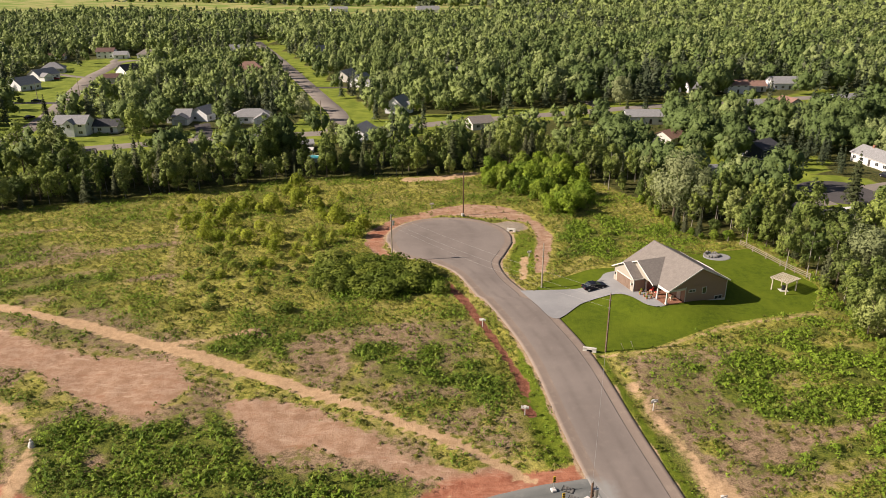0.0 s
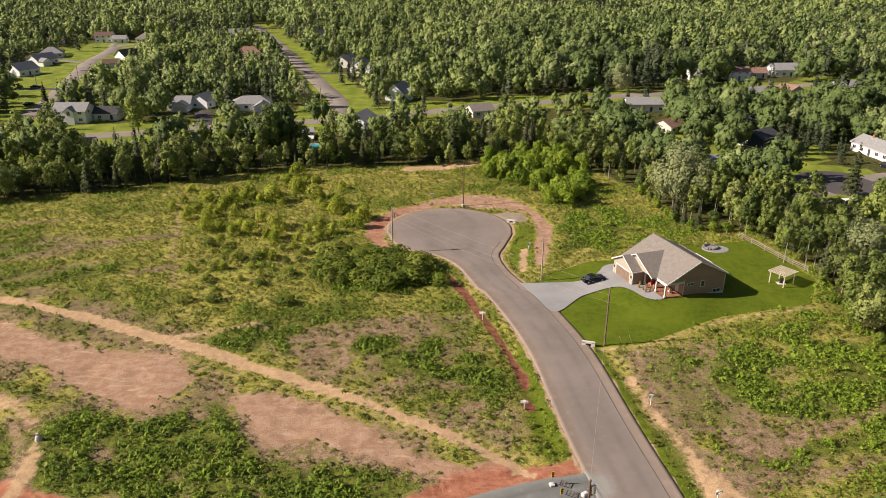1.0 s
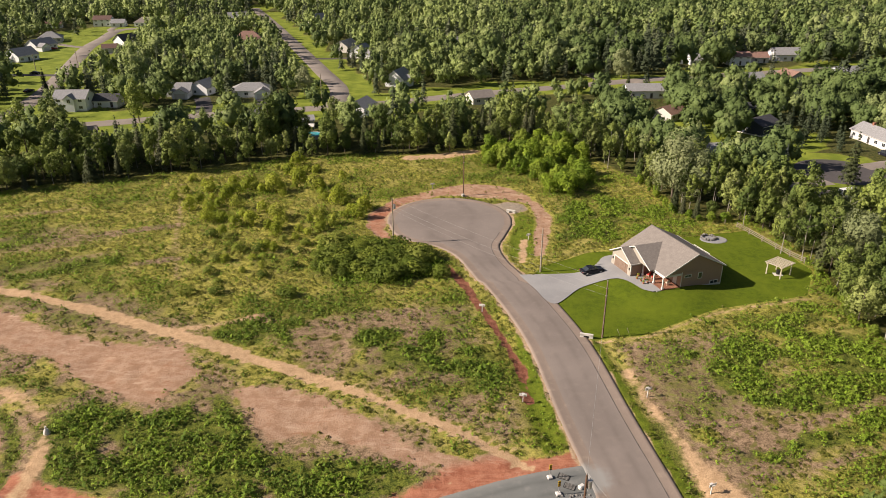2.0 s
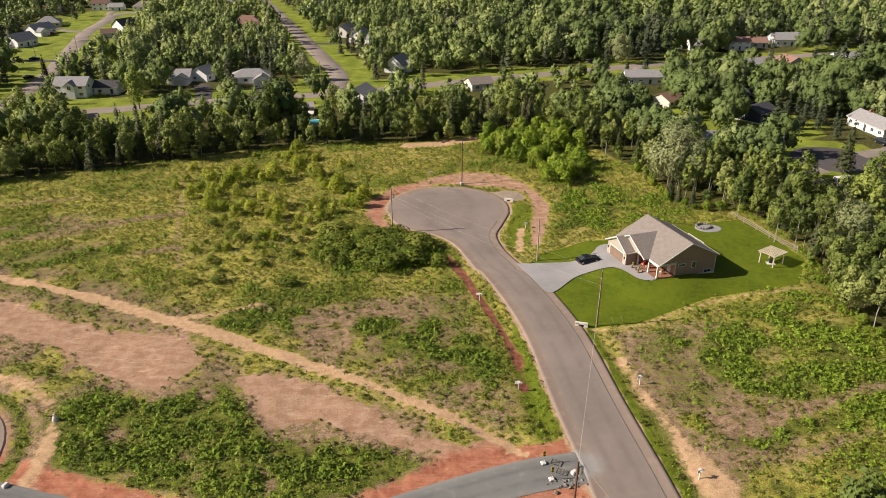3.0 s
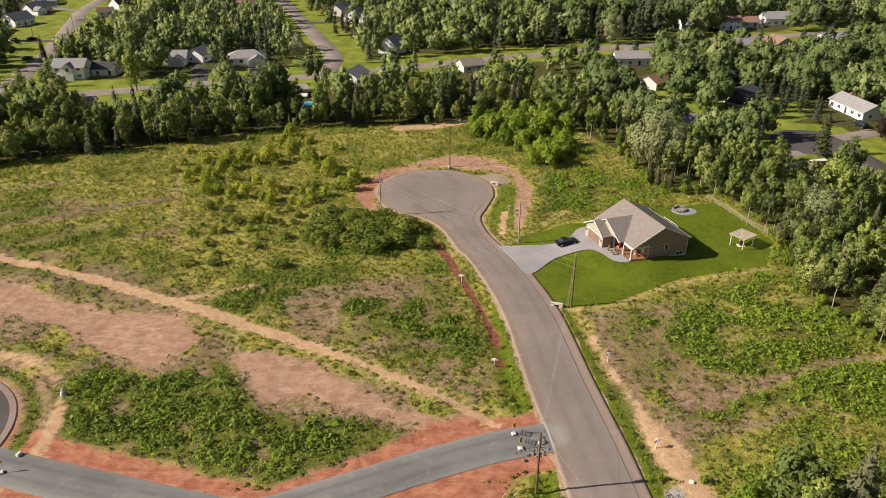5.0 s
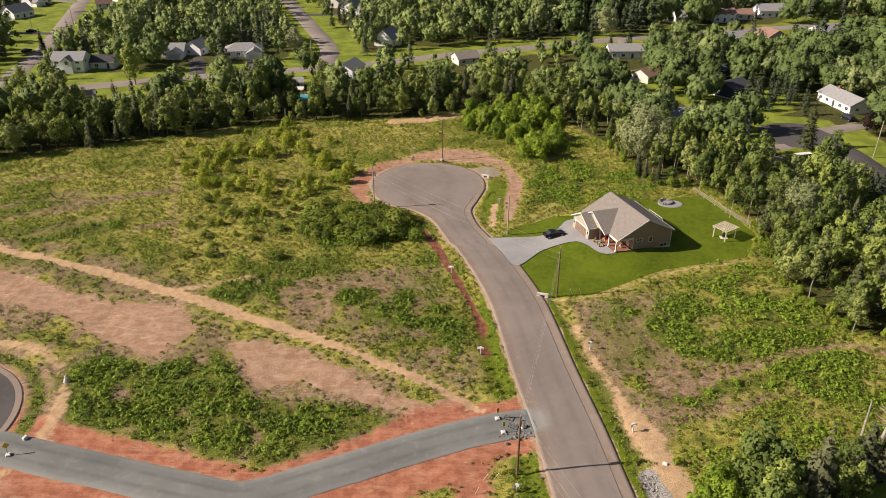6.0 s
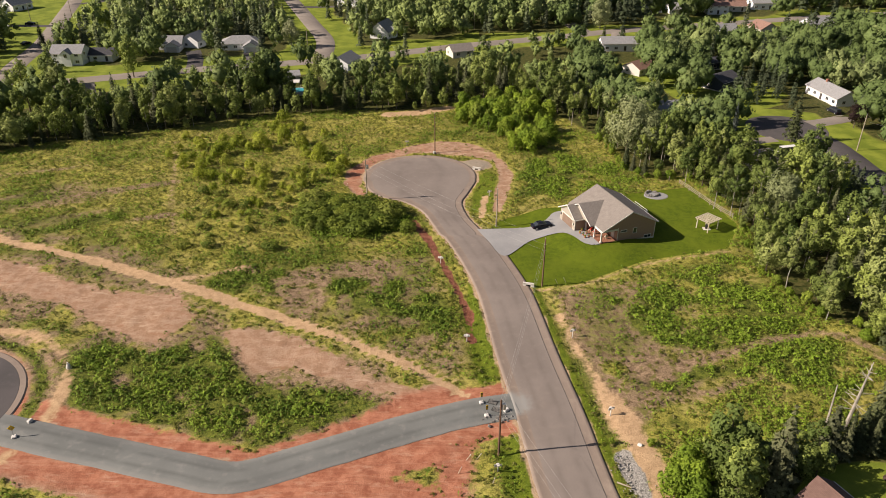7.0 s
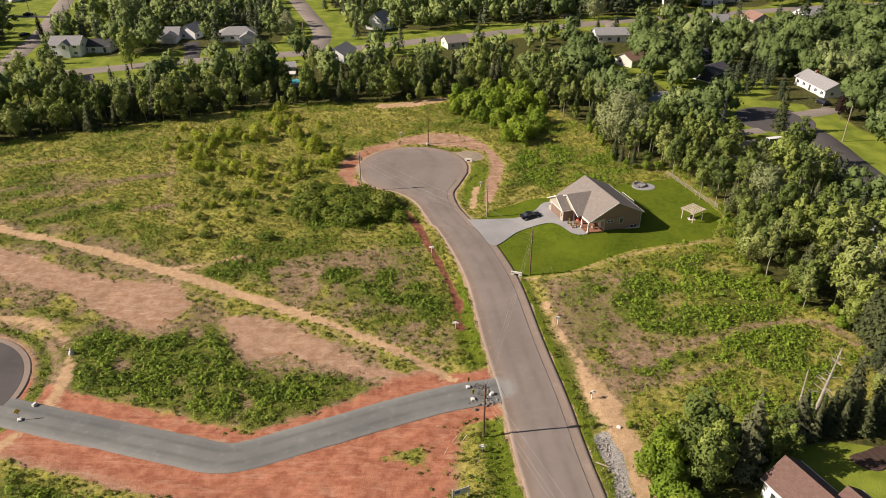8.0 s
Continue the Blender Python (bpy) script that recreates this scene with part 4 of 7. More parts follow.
def make_tree(kind, seed, m):
    """One tree with a trunk and a crown; returns the thing."""
    rng = np.random.default_rng(seed)
    if kind == "broad":
        h, s = rng.uniform(10, 13), rng.uniform(3.2, 4.2)
        t = thing("tree", "broad green deciduous tree at the woodland edge", "tree", m, "deciduous trees")
        part("trunk", trunk_mesh(rng, h, 0.2, 6), "bark", t)
        c, d = crown_points(rng, broad_blobs(rng, h, s, 0.16, 26), 2400)
        v, f, nv = leaf_quads(rng, c, d, 0.6)
        mat = "leaf"
    elif kind == "pale":
        h, s = rng.uniform(12, 14), rng.uniform(4.4, 5.2)
        t = thing("tree", "large silvery green poplar with a rounded crown", "tree", m, "silvery poplars")
        part("trunk", trunk_mesh(rng, h, 0.25, 7), "bark", t)
        c, d = crown_points(rng, broad_blobs(rng, h, s, 0.12, 40), 6000)
        v, f, nv = leaf_quads(rng, c, d, 0.5)
        mat = "leaf_pale"
    elif kind == "slim":
        h, s = rng.uniform(11, 14), rng.uniform(1.8, 2.5)
        t = thing("aspen", "slender aspen with a bare pale trunk and high crown", "tree", m, "slender aspens")
        part("trunk", trunk_mesh(rng, h, 0.11, 5, rng.uniform(-0.02, 0.02), 0.5), "birch_bark", t)
        c, d = crown_points(rng, broad_blobs(rng, h, s, 0.24, 22), 1600)
        v, f, nv = leaf_quads(rng, c, d, 0.52)
        mat = "leaf"
    elif kind == "alder":
        h, s = rng.uniform(5.0, 6.5), rng.uniform(2.4, 3.2)
        t = thing("alder", "young bright green alder with leaves to the ground", "tree", m, "young alders")
        part("trunk", trunk_mesh(rng, h, 0.09, 5, 0, 0.1), "bark", t)
        c, d = crown_points(rng, broad_blobs(rng, h, s, 0.05, 30), 1450)
        v, f, nv = leaf_quads(rng, c, d, 0.52)
        mat = "leaf_alder"
    elif kind == "blue":
        h, s = 11.0, 2.4
        t = thing("spruce", "pale blue spruce standing before the cul-de-sac", "tree", m)
        part("trunk", trunk_mesh(rng, h, 0.17, 0), "bark", t)
        c, d = needle_points(rng, h, s, 2400, 0.06)
        v, f, nv = leaf_quads(rng, c, d, 0.4)
        mat = "needle_blue"
    elif kind == "plum":
        h, s = 9.0, 3.6
        t = thing("tree", "dark purple-leaved maple with a round crown", "tree", m, "purple maples")
        part("trunk", trunk_mesh(rng, h, 0.2, 6), "bark", t)
        c, d = crown_points(rng, broad_blobs(rng, h, s, 0.2, 28), 2800)
        v, f, nv = leaf_quads(rng, c, d, 0.56)
        mat = "leaf_plum"
    else:
        h, s = rng.uniform(9, 13), rng.uniform(2.0, 2.7)
        t = thing("spruce", "dark green spruce with drooping whorls of branches", "tree", m, "spruces")
        part("trunk", trunk_mesh(rng, h, 0.17, 0), "bark", t)
        c, d = needle_points(rng, h, s, 1700)
        v, f, nv = leaf_quads(rng, c, d, 0.56)
        mat = "needle"
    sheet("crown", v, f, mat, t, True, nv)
    return t


def make_shrub(seed, m, leaf="leaf_bright", label="yellow-green willow shrub growing in the field", group="shrubs in the field"):
    rng = np.random.default_rng(seed)
    h, s = rng.uniform(2.4, 3.4), rng.uniform(1.5, 2.1)
    t = thing("shrub", label, "shrub", m, group)
    part("stem", trunk_mesh(rng, h, 0.04, 5, 0, 0.05), "bark", t)
    dome = [(0, 0, h * 0.42, s * 0.82, 1.15)] + [(rng.normal(0, 0.4) * s, rng.normal(0, 0.4) * s, h * rng.uniform(0.25, 0.8), s * rng.uniform(0.2, 0.4), 1.2) for k in range(7)]
    c, d = crown_points(rng, dome, 540, 0.35, 0.3)
    v, f, nv = leaf_quads(rng, c, d, 0.42)
    sheet("crown", v, f, leaf, t, True, nv)
    return t


def sow(rng, x0, x1, y0, y1, gap):
    """Jittered grid of plan points."""
    gx, gy = np.meshgrid(np.arange(x0, x1, gap), np.arange(y0, y1, gap))
    x = gx.ravel() + rng.uniform(-0.45, 0.45, gx.size) * gap
    y = gy.ravel() + rng.uniform(-0.45, 0.45, gx.size) * gap
    return x, y


def lay(name, templates, x, y, scale, turn, tint, material, label, category, z=None):
    """Many plants in one mesh: each point takes one of the templates."""
    rng = np.random.default_rng(len(x))
    which = rng.integers(0, len(templates), len(x))
    V, F, T, N, base = [], [], [], [], 0
    for k, (tv, tf, tn) in enumerate(templates):
        i = np.nonzero(which == k)[0]
        if not len(i):
            continue
        c, s = np.cos(turn[i])[:, None], np.sin(turn[i])[:, None]
        sc = scale[i][:, None]
        px = (tv[None, :, 0] * c - tv[None, :, 1] * s) * sc + x[i][:, None]
        py = (tv[None, :, 0] * s + tv[None, :, 1] * c) * sc + y[i][:, None]
        pz = tv[None, :, 2] * sc + (0 if z is None else z[i][:, None])
        V.append(np.stack([px, py, pz], 2).reshape(-1, 3))
        N.append(np.stack([tn[None, :, 0] * c - tn[None, :, 1] * s, tn[None, :, 0] * s + tn[None, :, 1] * c, tn[None, :, 2] + 0 * c], 2).reshape(-1, 3))
        F.append((tf[None] + (np.arange(len(i)) * len(tv))[:, None, None] + base).reshape(-1, tf.shape[1]))
        T.append(np.repeat(tint[i], len(tv)))
        base += len(i) * len(tv)
    ob = sheet(name, np.concatenate(V), np.concatenate(F), material, None, True, np.concatenate(N), tint=np.concatenate(T))
    return tagged(ob, label, category, kind="stuff")


rng = np.random.default_rng(11)
CLEAR = [(98, 184, 15), (106, 176, 9), (112, 167, 11), (121, 178, 8), (129, 190, 8)]          # (x, y, radius) kept free of trees: gaps that keep the close in view, house lots
SIGHT_GAPS = []        # tree-free gaps from the houses towards the camera, so the houses show


def clear_of(x, y, extra=0.0, lots=None):
    ok = np.ones(np.shape(x), bool)
    for cx, cy, r in CLEAR if lots is None else lots:
        ok &= np.hypot(x - cx, y - cy) > r + extra
    return ok


# ---- houses ----
def opening(parent, at, w, h, facing, frame_mat="white", pane="glass", name="window", bars=1):
    """A window: frame bars proud of the wall, panes between. facing: degrees of the outward normal."""
    ob = new(name)
    ob.parent = parent
    ob.matrix_basis = pose(*at, 0, 0, facing + 90)
    bm = bmesh.new()
    t = 0.09
    for a in ((-w / 2, -h / 2, w / 2, -h / 2 + t), (-w / 2, h / 2 - t, w / 2, h / 2), (-w / 2, -h / 2 + t, -w / 2 + t, h / 2 - t), (w / 2 - t, -h / 2 + t, w / 2, h / 2 - t)):
        box(a[0], -0.06, a[1], a[2], 0.03, a[3], bm)
    for k in range(1, bars + 1):
        x = -w / 2 + w * k / (bars + 1)
        box(x - 0.03, -0.05, -h / 2 + t, x + 0.03, 0.03, h / 2 - t, bm)
    part("frame", bm, frame_mat, ob)
    part("pane", box(-w / 2 + t, -0.02, -h / 2 + t, w / 2 - t, 0.02, h / 2 - t), pane, ob)
    return ob


def gable_wall(bm, l, w, e, r, z0=-0.4):
    """Walls of a gabled block, ridge along x: length l, width w, eaves e, ridge r."""
    v = [bm.verts.new(p) for p in ((-l / 2, -w / 2, z0), (l / 2, -w / 2, z0), (l / 2, w / 2, z0), (-l / 2, w / 2, z0),
                                   (-l / 2, -w / 2, e), (l / 2, -w / 2, e), (l / 2, w / 2, e), (-l / 2, w / 2, e),
                                   (-l / 2, 0, r), (l / 2, 0, r))]
    for f in ((0, 1, 5, 4), (1, 2, 6, 9, 5), (2, 3, 7, 6), (3, 0, 4, 8, 7)):
        bm.faces.new([v[i] for i in f])


def gable_roof(l, w, e, r, over=0.45, thick=0.18):
    """Two slopes with eaves overhang and thickness."""
    bm = bmesh.new()
    k = (r - e) / (w / 2)
    lo, x = e - over * k, l / 2 + over
    pr = [(-w / 2 - over, lo), (0, r), (w / 2 + over, lo)]
    rows = []
    for sx in (-x, x):
        rows.append([bm.verts.new((sx, y, z + thick)) for y, z in pr] + [bm.verts.new((sx, y, z)) for y, z in reversed(pr)])
    a, b = rows
    for i in range(6):
        j = (i + 1) % 6
        bm.faces.new((a[i], a[j], b[j], b[i]))
    bm.faces.new(a[::-1])
    bm.faces.new(b)
    bmesh.ops.recalc_face_normals(bm, faces=bm.faces[:])
    return bm


def hip_roof(l, w, e, r, over=0.45, thick=0.16):
    """Four slopes up to a short ridge, with eaves and thickness."""
    bm = bmesh.new()
    x, y, lo = l / 2 + over, w / 2 + over, e - over * (r - e) / (w / 2)
    k = max(0.3, l / 2 - w / 2)
    top = [bm.verts.new(p) for p in ((-x, -y, lo + thick), (x, -y, lo + thick), (x, y, lo + thick), (-x, y, lo + thick), (-k, 0, r + thick), (k, 0, r + thick))]
    low = [bm.verts.new(p) for p in ((-x, -y, lo), (x, -y, lo), (x, y, lo), (-x, y, lo))]
    for q in ((0, 1, 5, 4), (1, 2, 5), (2, 3, 4, 5), (3, 0, 4)):
        bm.faces.new([top[i] for i in q])
    for i in range(4):
        j = (i + 1) % 4
        bm.faces.new((top[j], top[i], low[i], low[j]))
    bm.faces.new(low[::-1])
    bmesh.ops.recalc_face_normals(bm, faces=bm.faces[:])
    return bm


def small_house(x, y, turn, l=13.0, w=8.5, e=2.8, r=5.2, wall="siding_white", roof="roof_grey", label="", wing=0.0, chimney=False, storeys=1, z=0.0, hip=False, porch=0.0):
    """A house far off: gabled or hipped block, perhaps with a garage wing or a front gable, windows and a door on each long side."""
    m = pose(x, y, z, 0, 0, turn)
    ob = thing("house", label or "bungalow with pale siding and a grey shingle roof", "house", m, "houses of the neighbourhood")
    bm = bmesh.new()
    if hip:
        box(-l / 2, -w / 2, -0.4, l / 2, w / 2, e, bm)
    else:
        gable_wall(bm, l, w, e, r)
    part("wall", bm, wall, ob)
    rf = part("roof", hip_roof(l, w, e, r) if hip else gable_roof(l, w, e, r), roof, ob)
    part("foundation", box(-l / 2 - 0.04, -w / 2 - 0.04, -0.4, l / 2 + 0.04, w / 2 + 0.04, 0.35), "concrete", ob)
    for sd in (-1, 1):
        part("gutter", beam((-l / 2 - 0.4, sd * (w / 2 + 0.5), e - 0.2), (l / 2 + 0.4, sd * (w / 2 + 0.5), e - 0.2), 0.12), "white", rf)
    if porch:
        bm = bmesh.new()
        gable_wall(bm, 1.6, porch, e, e + porch * 0.42)
        bmesh.ops.transform(bm, matrix=pose(0.4, -w / 2 - 0.6, 0, 0, 0, 90), verts=bm.verts[:])
        part("front_gable", bm, wall, ob)
        bm = gable_roof(3.6, porch, e, e + porch * 0.42, 0.3, 0.14)
        bmesh.ops.transform(bm, matrix=pose(0.4, -w / 2 + 0.4, 0, 0, 0, 90), verts=bm.verts[:])
        part("front_gable_roof", bm, roof, ob)
        opening(ob, (0.4, -w / 2 - 1.44, e - 0.7), 1.3, 1.5, -90)
    if chimney:
        part("chimney", box(l * 0.2, -0.4, r - 0.8, l * 0.2 + 0.8, 0.4, r + 0.9), "brick_red", rf)
    for s in (-1, 1):
        for st in range(storeys):
            zc = 1.5 + 2.6 * st
            n = max(2, round(l / 3.6))
            for k in range(n):
                wx = -l / 2 + l * (k + 0.5) / n
                if st == 0 and k == n // 2:
                    part("door", box(wx - 0.5, s * w / 2 - 0.04, 0.1, wx + 0.5, s * w / 2 + 0.05, 2.2), "door_dark", ob)
                else:
                    opening(ob, (wx, s * (w / 2 + 0.03), zc), 1.5, 1.15, 90 * s)
    for s in (-1, 1):
        opening(ob, (s * (l / 2 + 0.03), w * 0.18, 1.5), 1.2, 1.1, 0 if s > 0 else 180)
        if storeys > 1:
            opening(ob, (s * (l / 2 + 0.03), -w * 0.18, 4.1), 1.2, 1.1, 0 if s > 0 else 180)
    if wing:
        sx = -1 if wing > 0 else 1
        wing = abs(wing)
        wx = sx * (l / 2 - 3.1)
        bm = bmesh.new()
        gable_wall(bm, wing, 6.2, 2.5, 4.2)
        bmesh.ops.transform(bm, matrix=pose(wx, -w / 2 - wing / 2 + 0.3, 0, 0, 0, 90), verts=bm.verts[:])
        wg = part("garage_wall", bm, wall, ob)
        bm = gable_roof(wing, 6.2, 2.5, 4.2, 0.35)
        bmesh.ops.transform(bm, matrix=pose(wx, -w / 2 - wing / 2 + 0.3, 0, 0, 0, 90), verts=bm.verts[:])
        part("garage_roof", bm, roof, ob)
        part("garage_door", box(wx - 2.1, -w / 2 - wing + 0.22, 0.05, wx + 2.1, -w / 2 - wing + 0.36, 2.2), "white", ob)
    return ob


M.update(
    siding_white=siding_material("white_siding", (0.78, 0.79, 0.80)),
    siding_grey=siding_material("grey_siding", (0.42, 0.43, 0.44)),
    siding_blue=siding_material("dark_blue_siding", (0.045, 0.055, 0.085)),
    siding_cream=siding_material("cream_siding", (0.60, 0.575, 0.52)),
    siding_taupe=siding_material("taupe_siding", (0.335, 0.23, 0.18)),
    roof_grey=shingle_material("grey_shingle", (0.25, 0.25, 0.255), (0.31, 0.31, 0.315)),
    roof_brown=shingle_material("brown_shingle", (0.135, 0.085, 0.072), (0.17, 0.108, 0.092)),
    roof_red=shingle_material("red_brown_shingle", (0.25, 0.15, 0.12), (0.30, 0.19, 0.15)),
    roof_tan=shingle_material("tan_shingle", (0.205, 0.183, 0.166), (0.252, 0.226, 0.205)),
    roof_dark=shingle_material("dark_shingle", (0.06, 0.06, 0.068), (0.09, 0.09, 0.10)),
    brick_red=plain("red_brick", (0.26, 0.12, 0.08), (0.32, 0.16, 0.11), 4, 0.9),
    door_dark=plain("dark_door", (0.06, 0.05, 0.05), (0.09, 0.08, 0.07), 2, 0.5),
)

WALL_WORDS = dict(siding_white="white siding", siding_grey="grey siding", siding_blue="dark blue siding", siding_cream="cream siding")
ROOF_WORDS = dict(roof_grey="a grey shingle roof", roof_dark="a dark shingle roof", roof_tan="a tan shingle roof", roof_brown="a brown shingle roof",
                  roof_red="a red-brown shingle roof")


def lot(x, y, turn, l, w, e, r, wall, roof, garden=16, **more):
    """A house with its lot: no trees on it, nor for garden metres towards the camera, to keep it in view."""
    wall, roof = "siding_" + wall, "roof_" + roof
    kind = "two-storey house" if more.setdefault("storeys", 1) > 1 else "bungalow"
    small_house(x, y, turn, l, w, e, r, wall, roof, kind + " with " + WALL_WORDS[wall] + " and " + ROOF_WORDS[roof], **more)
    CLEAR.append((x, y, max(l, w) * 0.62 + 1.5))
    for step in np.arange(8, garden + 1, 7):
        far = step / math.hypot(x, y)
        SIGHT_GAPS.append((x * (1 - far), y * (1 - far), max(l, w) * 0.42 + 0.5 + 0.05 * step))


# along the street
lot(-145, 273, 3, 12, 9, 4.8, 7.2, "white", "grey", 38, storeys=2, porch=3.6)
lot(-134.2, 278, 3, 9, 7, 2.8, 4.8, "white", "dark", 30)
lot(-121, 225, 22, 12, 8, 2.8, 5.0, "grey", "tan", 0)
lot(-113, 298, 3, 9.5, 8, 2.8, 5.2, "white", "grey", 38, wing=-4)
lot(-104.5, 302, 75, 9, 8.4, 3.2, 5.8, "white", "grey", 38)
lot(-83.5, 299, 8, 16, 9, 2.9, 5.2, "white", "grey", 38, wing=-5, hip=True)
lot(-65, 248, 105, 9, 7.5, 4.8, 6.8, "grey", "dark", 15, storeys=2)
lot(-53, 248, 15, 8, 7, 2.8, 3.5, "grey", "grey", 15)
lot(-34.5, 266.5, 72, 11, 8, 3.4, 5.6, "white", "grey", 22)
lot(-24, 321, 72, 11, 9, 3.4, 7.2, "white", "grey", 30, porch=3.4)
lot(10.5, 287, 22, 9, 8, 2.8, 4.8, "cream", "tan", 15)
lot(78.5, 298.5, 3, 15.5, 8, 3.4, 5.4, "white", "grey", 38)
lot(79, 262, 42, 10, 8, 2.7, 4.8, "cream", "red", 30)
lot(104, 242.5, 39, 11, 8.5, 3.4, 5.2, "blue", "dark", 30)
lot(110, 269, 18, 6.5, 6, 3.0, 4.2, "blue", "dark", 15)
lot(137.4, 228.5, 99, 17.5, 8, 2.9, 5.0, "white", "grey", 38, chimney=True)
lot(77, 212.5, 10, 8, 7, 2.7, 4.2, "white", "grey", 15)
lot(92, 169, 20, 10, 8, 2.6, 4.4, "cream", "tan", 0, hip=True)
lot(104, 117.3, -63, 14, 9, 3.0, 5.5, "white", "grey", 0)
lot(56.2, 47.6, -65, 8.5, 6.4, 3.2, 5.5, "white", "brown", 0)
lot(62.3, 43.2, -65, 8, 6, 2.9, 5.0, "white", "brown", 0)
# along the lane
lot(-250, 532, 8, 12, 9, 4.8, 7.0, "white", "brown", 30, storeys=2)
lot(-238, 529, 8, 9, 8, 2.8, 5.0, "white", "grey", 22)
lot(-218, 534, 4, 19, 9, 2.9, 5.8, "white", "tan", 38, hip=True, wing=-4)
lot(-194, 438, 62, 12, 9, 3.4, 6.8, "white", "dark", 36)
lot(-193, 413, 20, 8, 7, 2.7, 4.4, "cream", "brown", 15)
lot(-247, 452, 20, 13, 10, 2.9, 6.0, "cream", "grey", 30, hip=True)
lot(-237, 422, 70, 14, 9, 2.9, 6.0, "white", "grey", 22, wing=4)
lot(-226.5, 383, 68, 12, 10, 3.2, 6.6, "white", "grey", 30)
lot(-233, 366, 70, 11, 9, 3.0, 6.0, "white", "grey", 22, wing=-4)
lot(-252, 388, 20, 10, 8, 2.9, 5.4, "white", "red", 0)
lot(-280, 521, 20, 10, 8, 2.9, 5.4, "white", "brown", 8)
# along the avenue
lot(-158, 548, 20, 14, 9, 4.6, 8.0, "white", "grey", 38, storeys=2, porch=4.0)
lot(-124, 448, 8, 18, 12, 3.0, 7.2, "cream", "red", 38, hip=True)
lot(-116.5, 437, 8, 10, 7, 2.8, 5.2, "cream", "brown", 38, hip=True)
lot(-98, 540, 62, 12, 9, 4.6, 8.0, "white", "grey", 30, storeys=2)
lot(-61, 419, 70, 13, 9, 3.2, 6.2, "cream", "grey", 22)
lot(-50, 399, 72, 11, 9, 3.4, 6.6, "white", "grey", 30, wing=3)
lot(2, 437, 25, 11, 8, 3.2, 5.6, "white", "grey", 15)
lot(53, 492, 68, 13, 9, 3.8, 7.2, "white", "grey", 22)
# beyond the street
lot(112, 381, 3, 10, 8, 2.9, 4.8, "white", "grey", 15)
lot(125, 378, 3, 10, 8, 2.9, 5.4, "white", "grey", 30)
lot(145, 378.5, 3, 11, 8.5, 4.4, 6.4, "white", "red", 30, storeys=2)
lot(158, 386, 3, 9, 8, 2.9, 5.0, "cream", "red", 15)
lot(175, 392, 3, 15, 9, 3.6, 6.4, "white", "grey", 30)
lot(133, 327, 15, 9, 8, 2.9, 5.0, "white", "grey", 15)
lot(152, 331, 105, 10, 9, 2.9, 5.4, "cream", "red", 22)
lot(181, 341, 15, 12, 9, 2.9, 5.4, "white", "grey", 15)
lot(200, 341, 15, 12, 9, 2.9, 5.4, "white", "red", 15)
lot(214, 506, 20, 8, 7, 3.4, 5.6, "white", "grey", 30)
lot(238, 484, 20, 12, 9, 2.9, 5.4, "grey", "dark", 15)
lot(350, 708, 12, 26, 11, 4.6, 8.0, "white", "grey", 30, storeys=2, wing=8)
lot(307, 821, 20, 18, 10, 3.5, 6.5, "white", "grey", 22)
lot(230, 540, 20, 15, 9, 3.4, 6.0, "white", "brown", 8)
lot(310, 580, 20, 16, 9, 3.4, 6.0, "white", "grey", 8)
lot(-39, 1112, 15, 34, 16, 6.0, 11.0, "white", "grey", 0)
lot(-176, 1156, 15, 26, 12, 5.0, 8.0, "white", "grey", 0)


def slab(pts, thick, bm=None):
    """A roof plane: the polygon, with the same polygon below it."""
    bm = bm or bmesh.new()
    top = [bm.verts.new(p) for p in pts]
    low = [bm.verts.new((p[0], p[1], p[2] - thick)) for p in pts]
    fs = [bm.faces.new(top), bm.faces.new(low[::-1])]
    for k in range(len(pts)):
        j = (k + 1) % len(pts)
        fs.append(bm.faces.new((top[k], low[k], low[j], top[j])))
    bmesh.ops.recalc_face_normals(bm, faces=fs)
    return bm


def prism(pts, a, b, axis, bm=None):
    """A polygon in the plane across an axis, extruded from a to b along it: axis "v": pts are (u, z); "u": pts are (v, z)."""
    bm = bm or bmesh.new()
    at = (lambda p, k: (p[0], k, p[1])) if axis == "v" else (lambda p, k: (k, p[0], p[1]))
    x, y = [bm.verts.new(at(p, a)) for p in pts], [bm.verts.new(at(p, b)) for p in pts]
    fs = [bm.faces.new(x), bm.faces.new(y[::-1])]
    for k in range(len(pts)):
        j = (k + 1) % len(pts)
        fs.append(bm.faces.new((x[k], y[k], y[j], x[j])))
    bmesh.ops.recalc_face_normals(bm, faces=fs)
    return bm


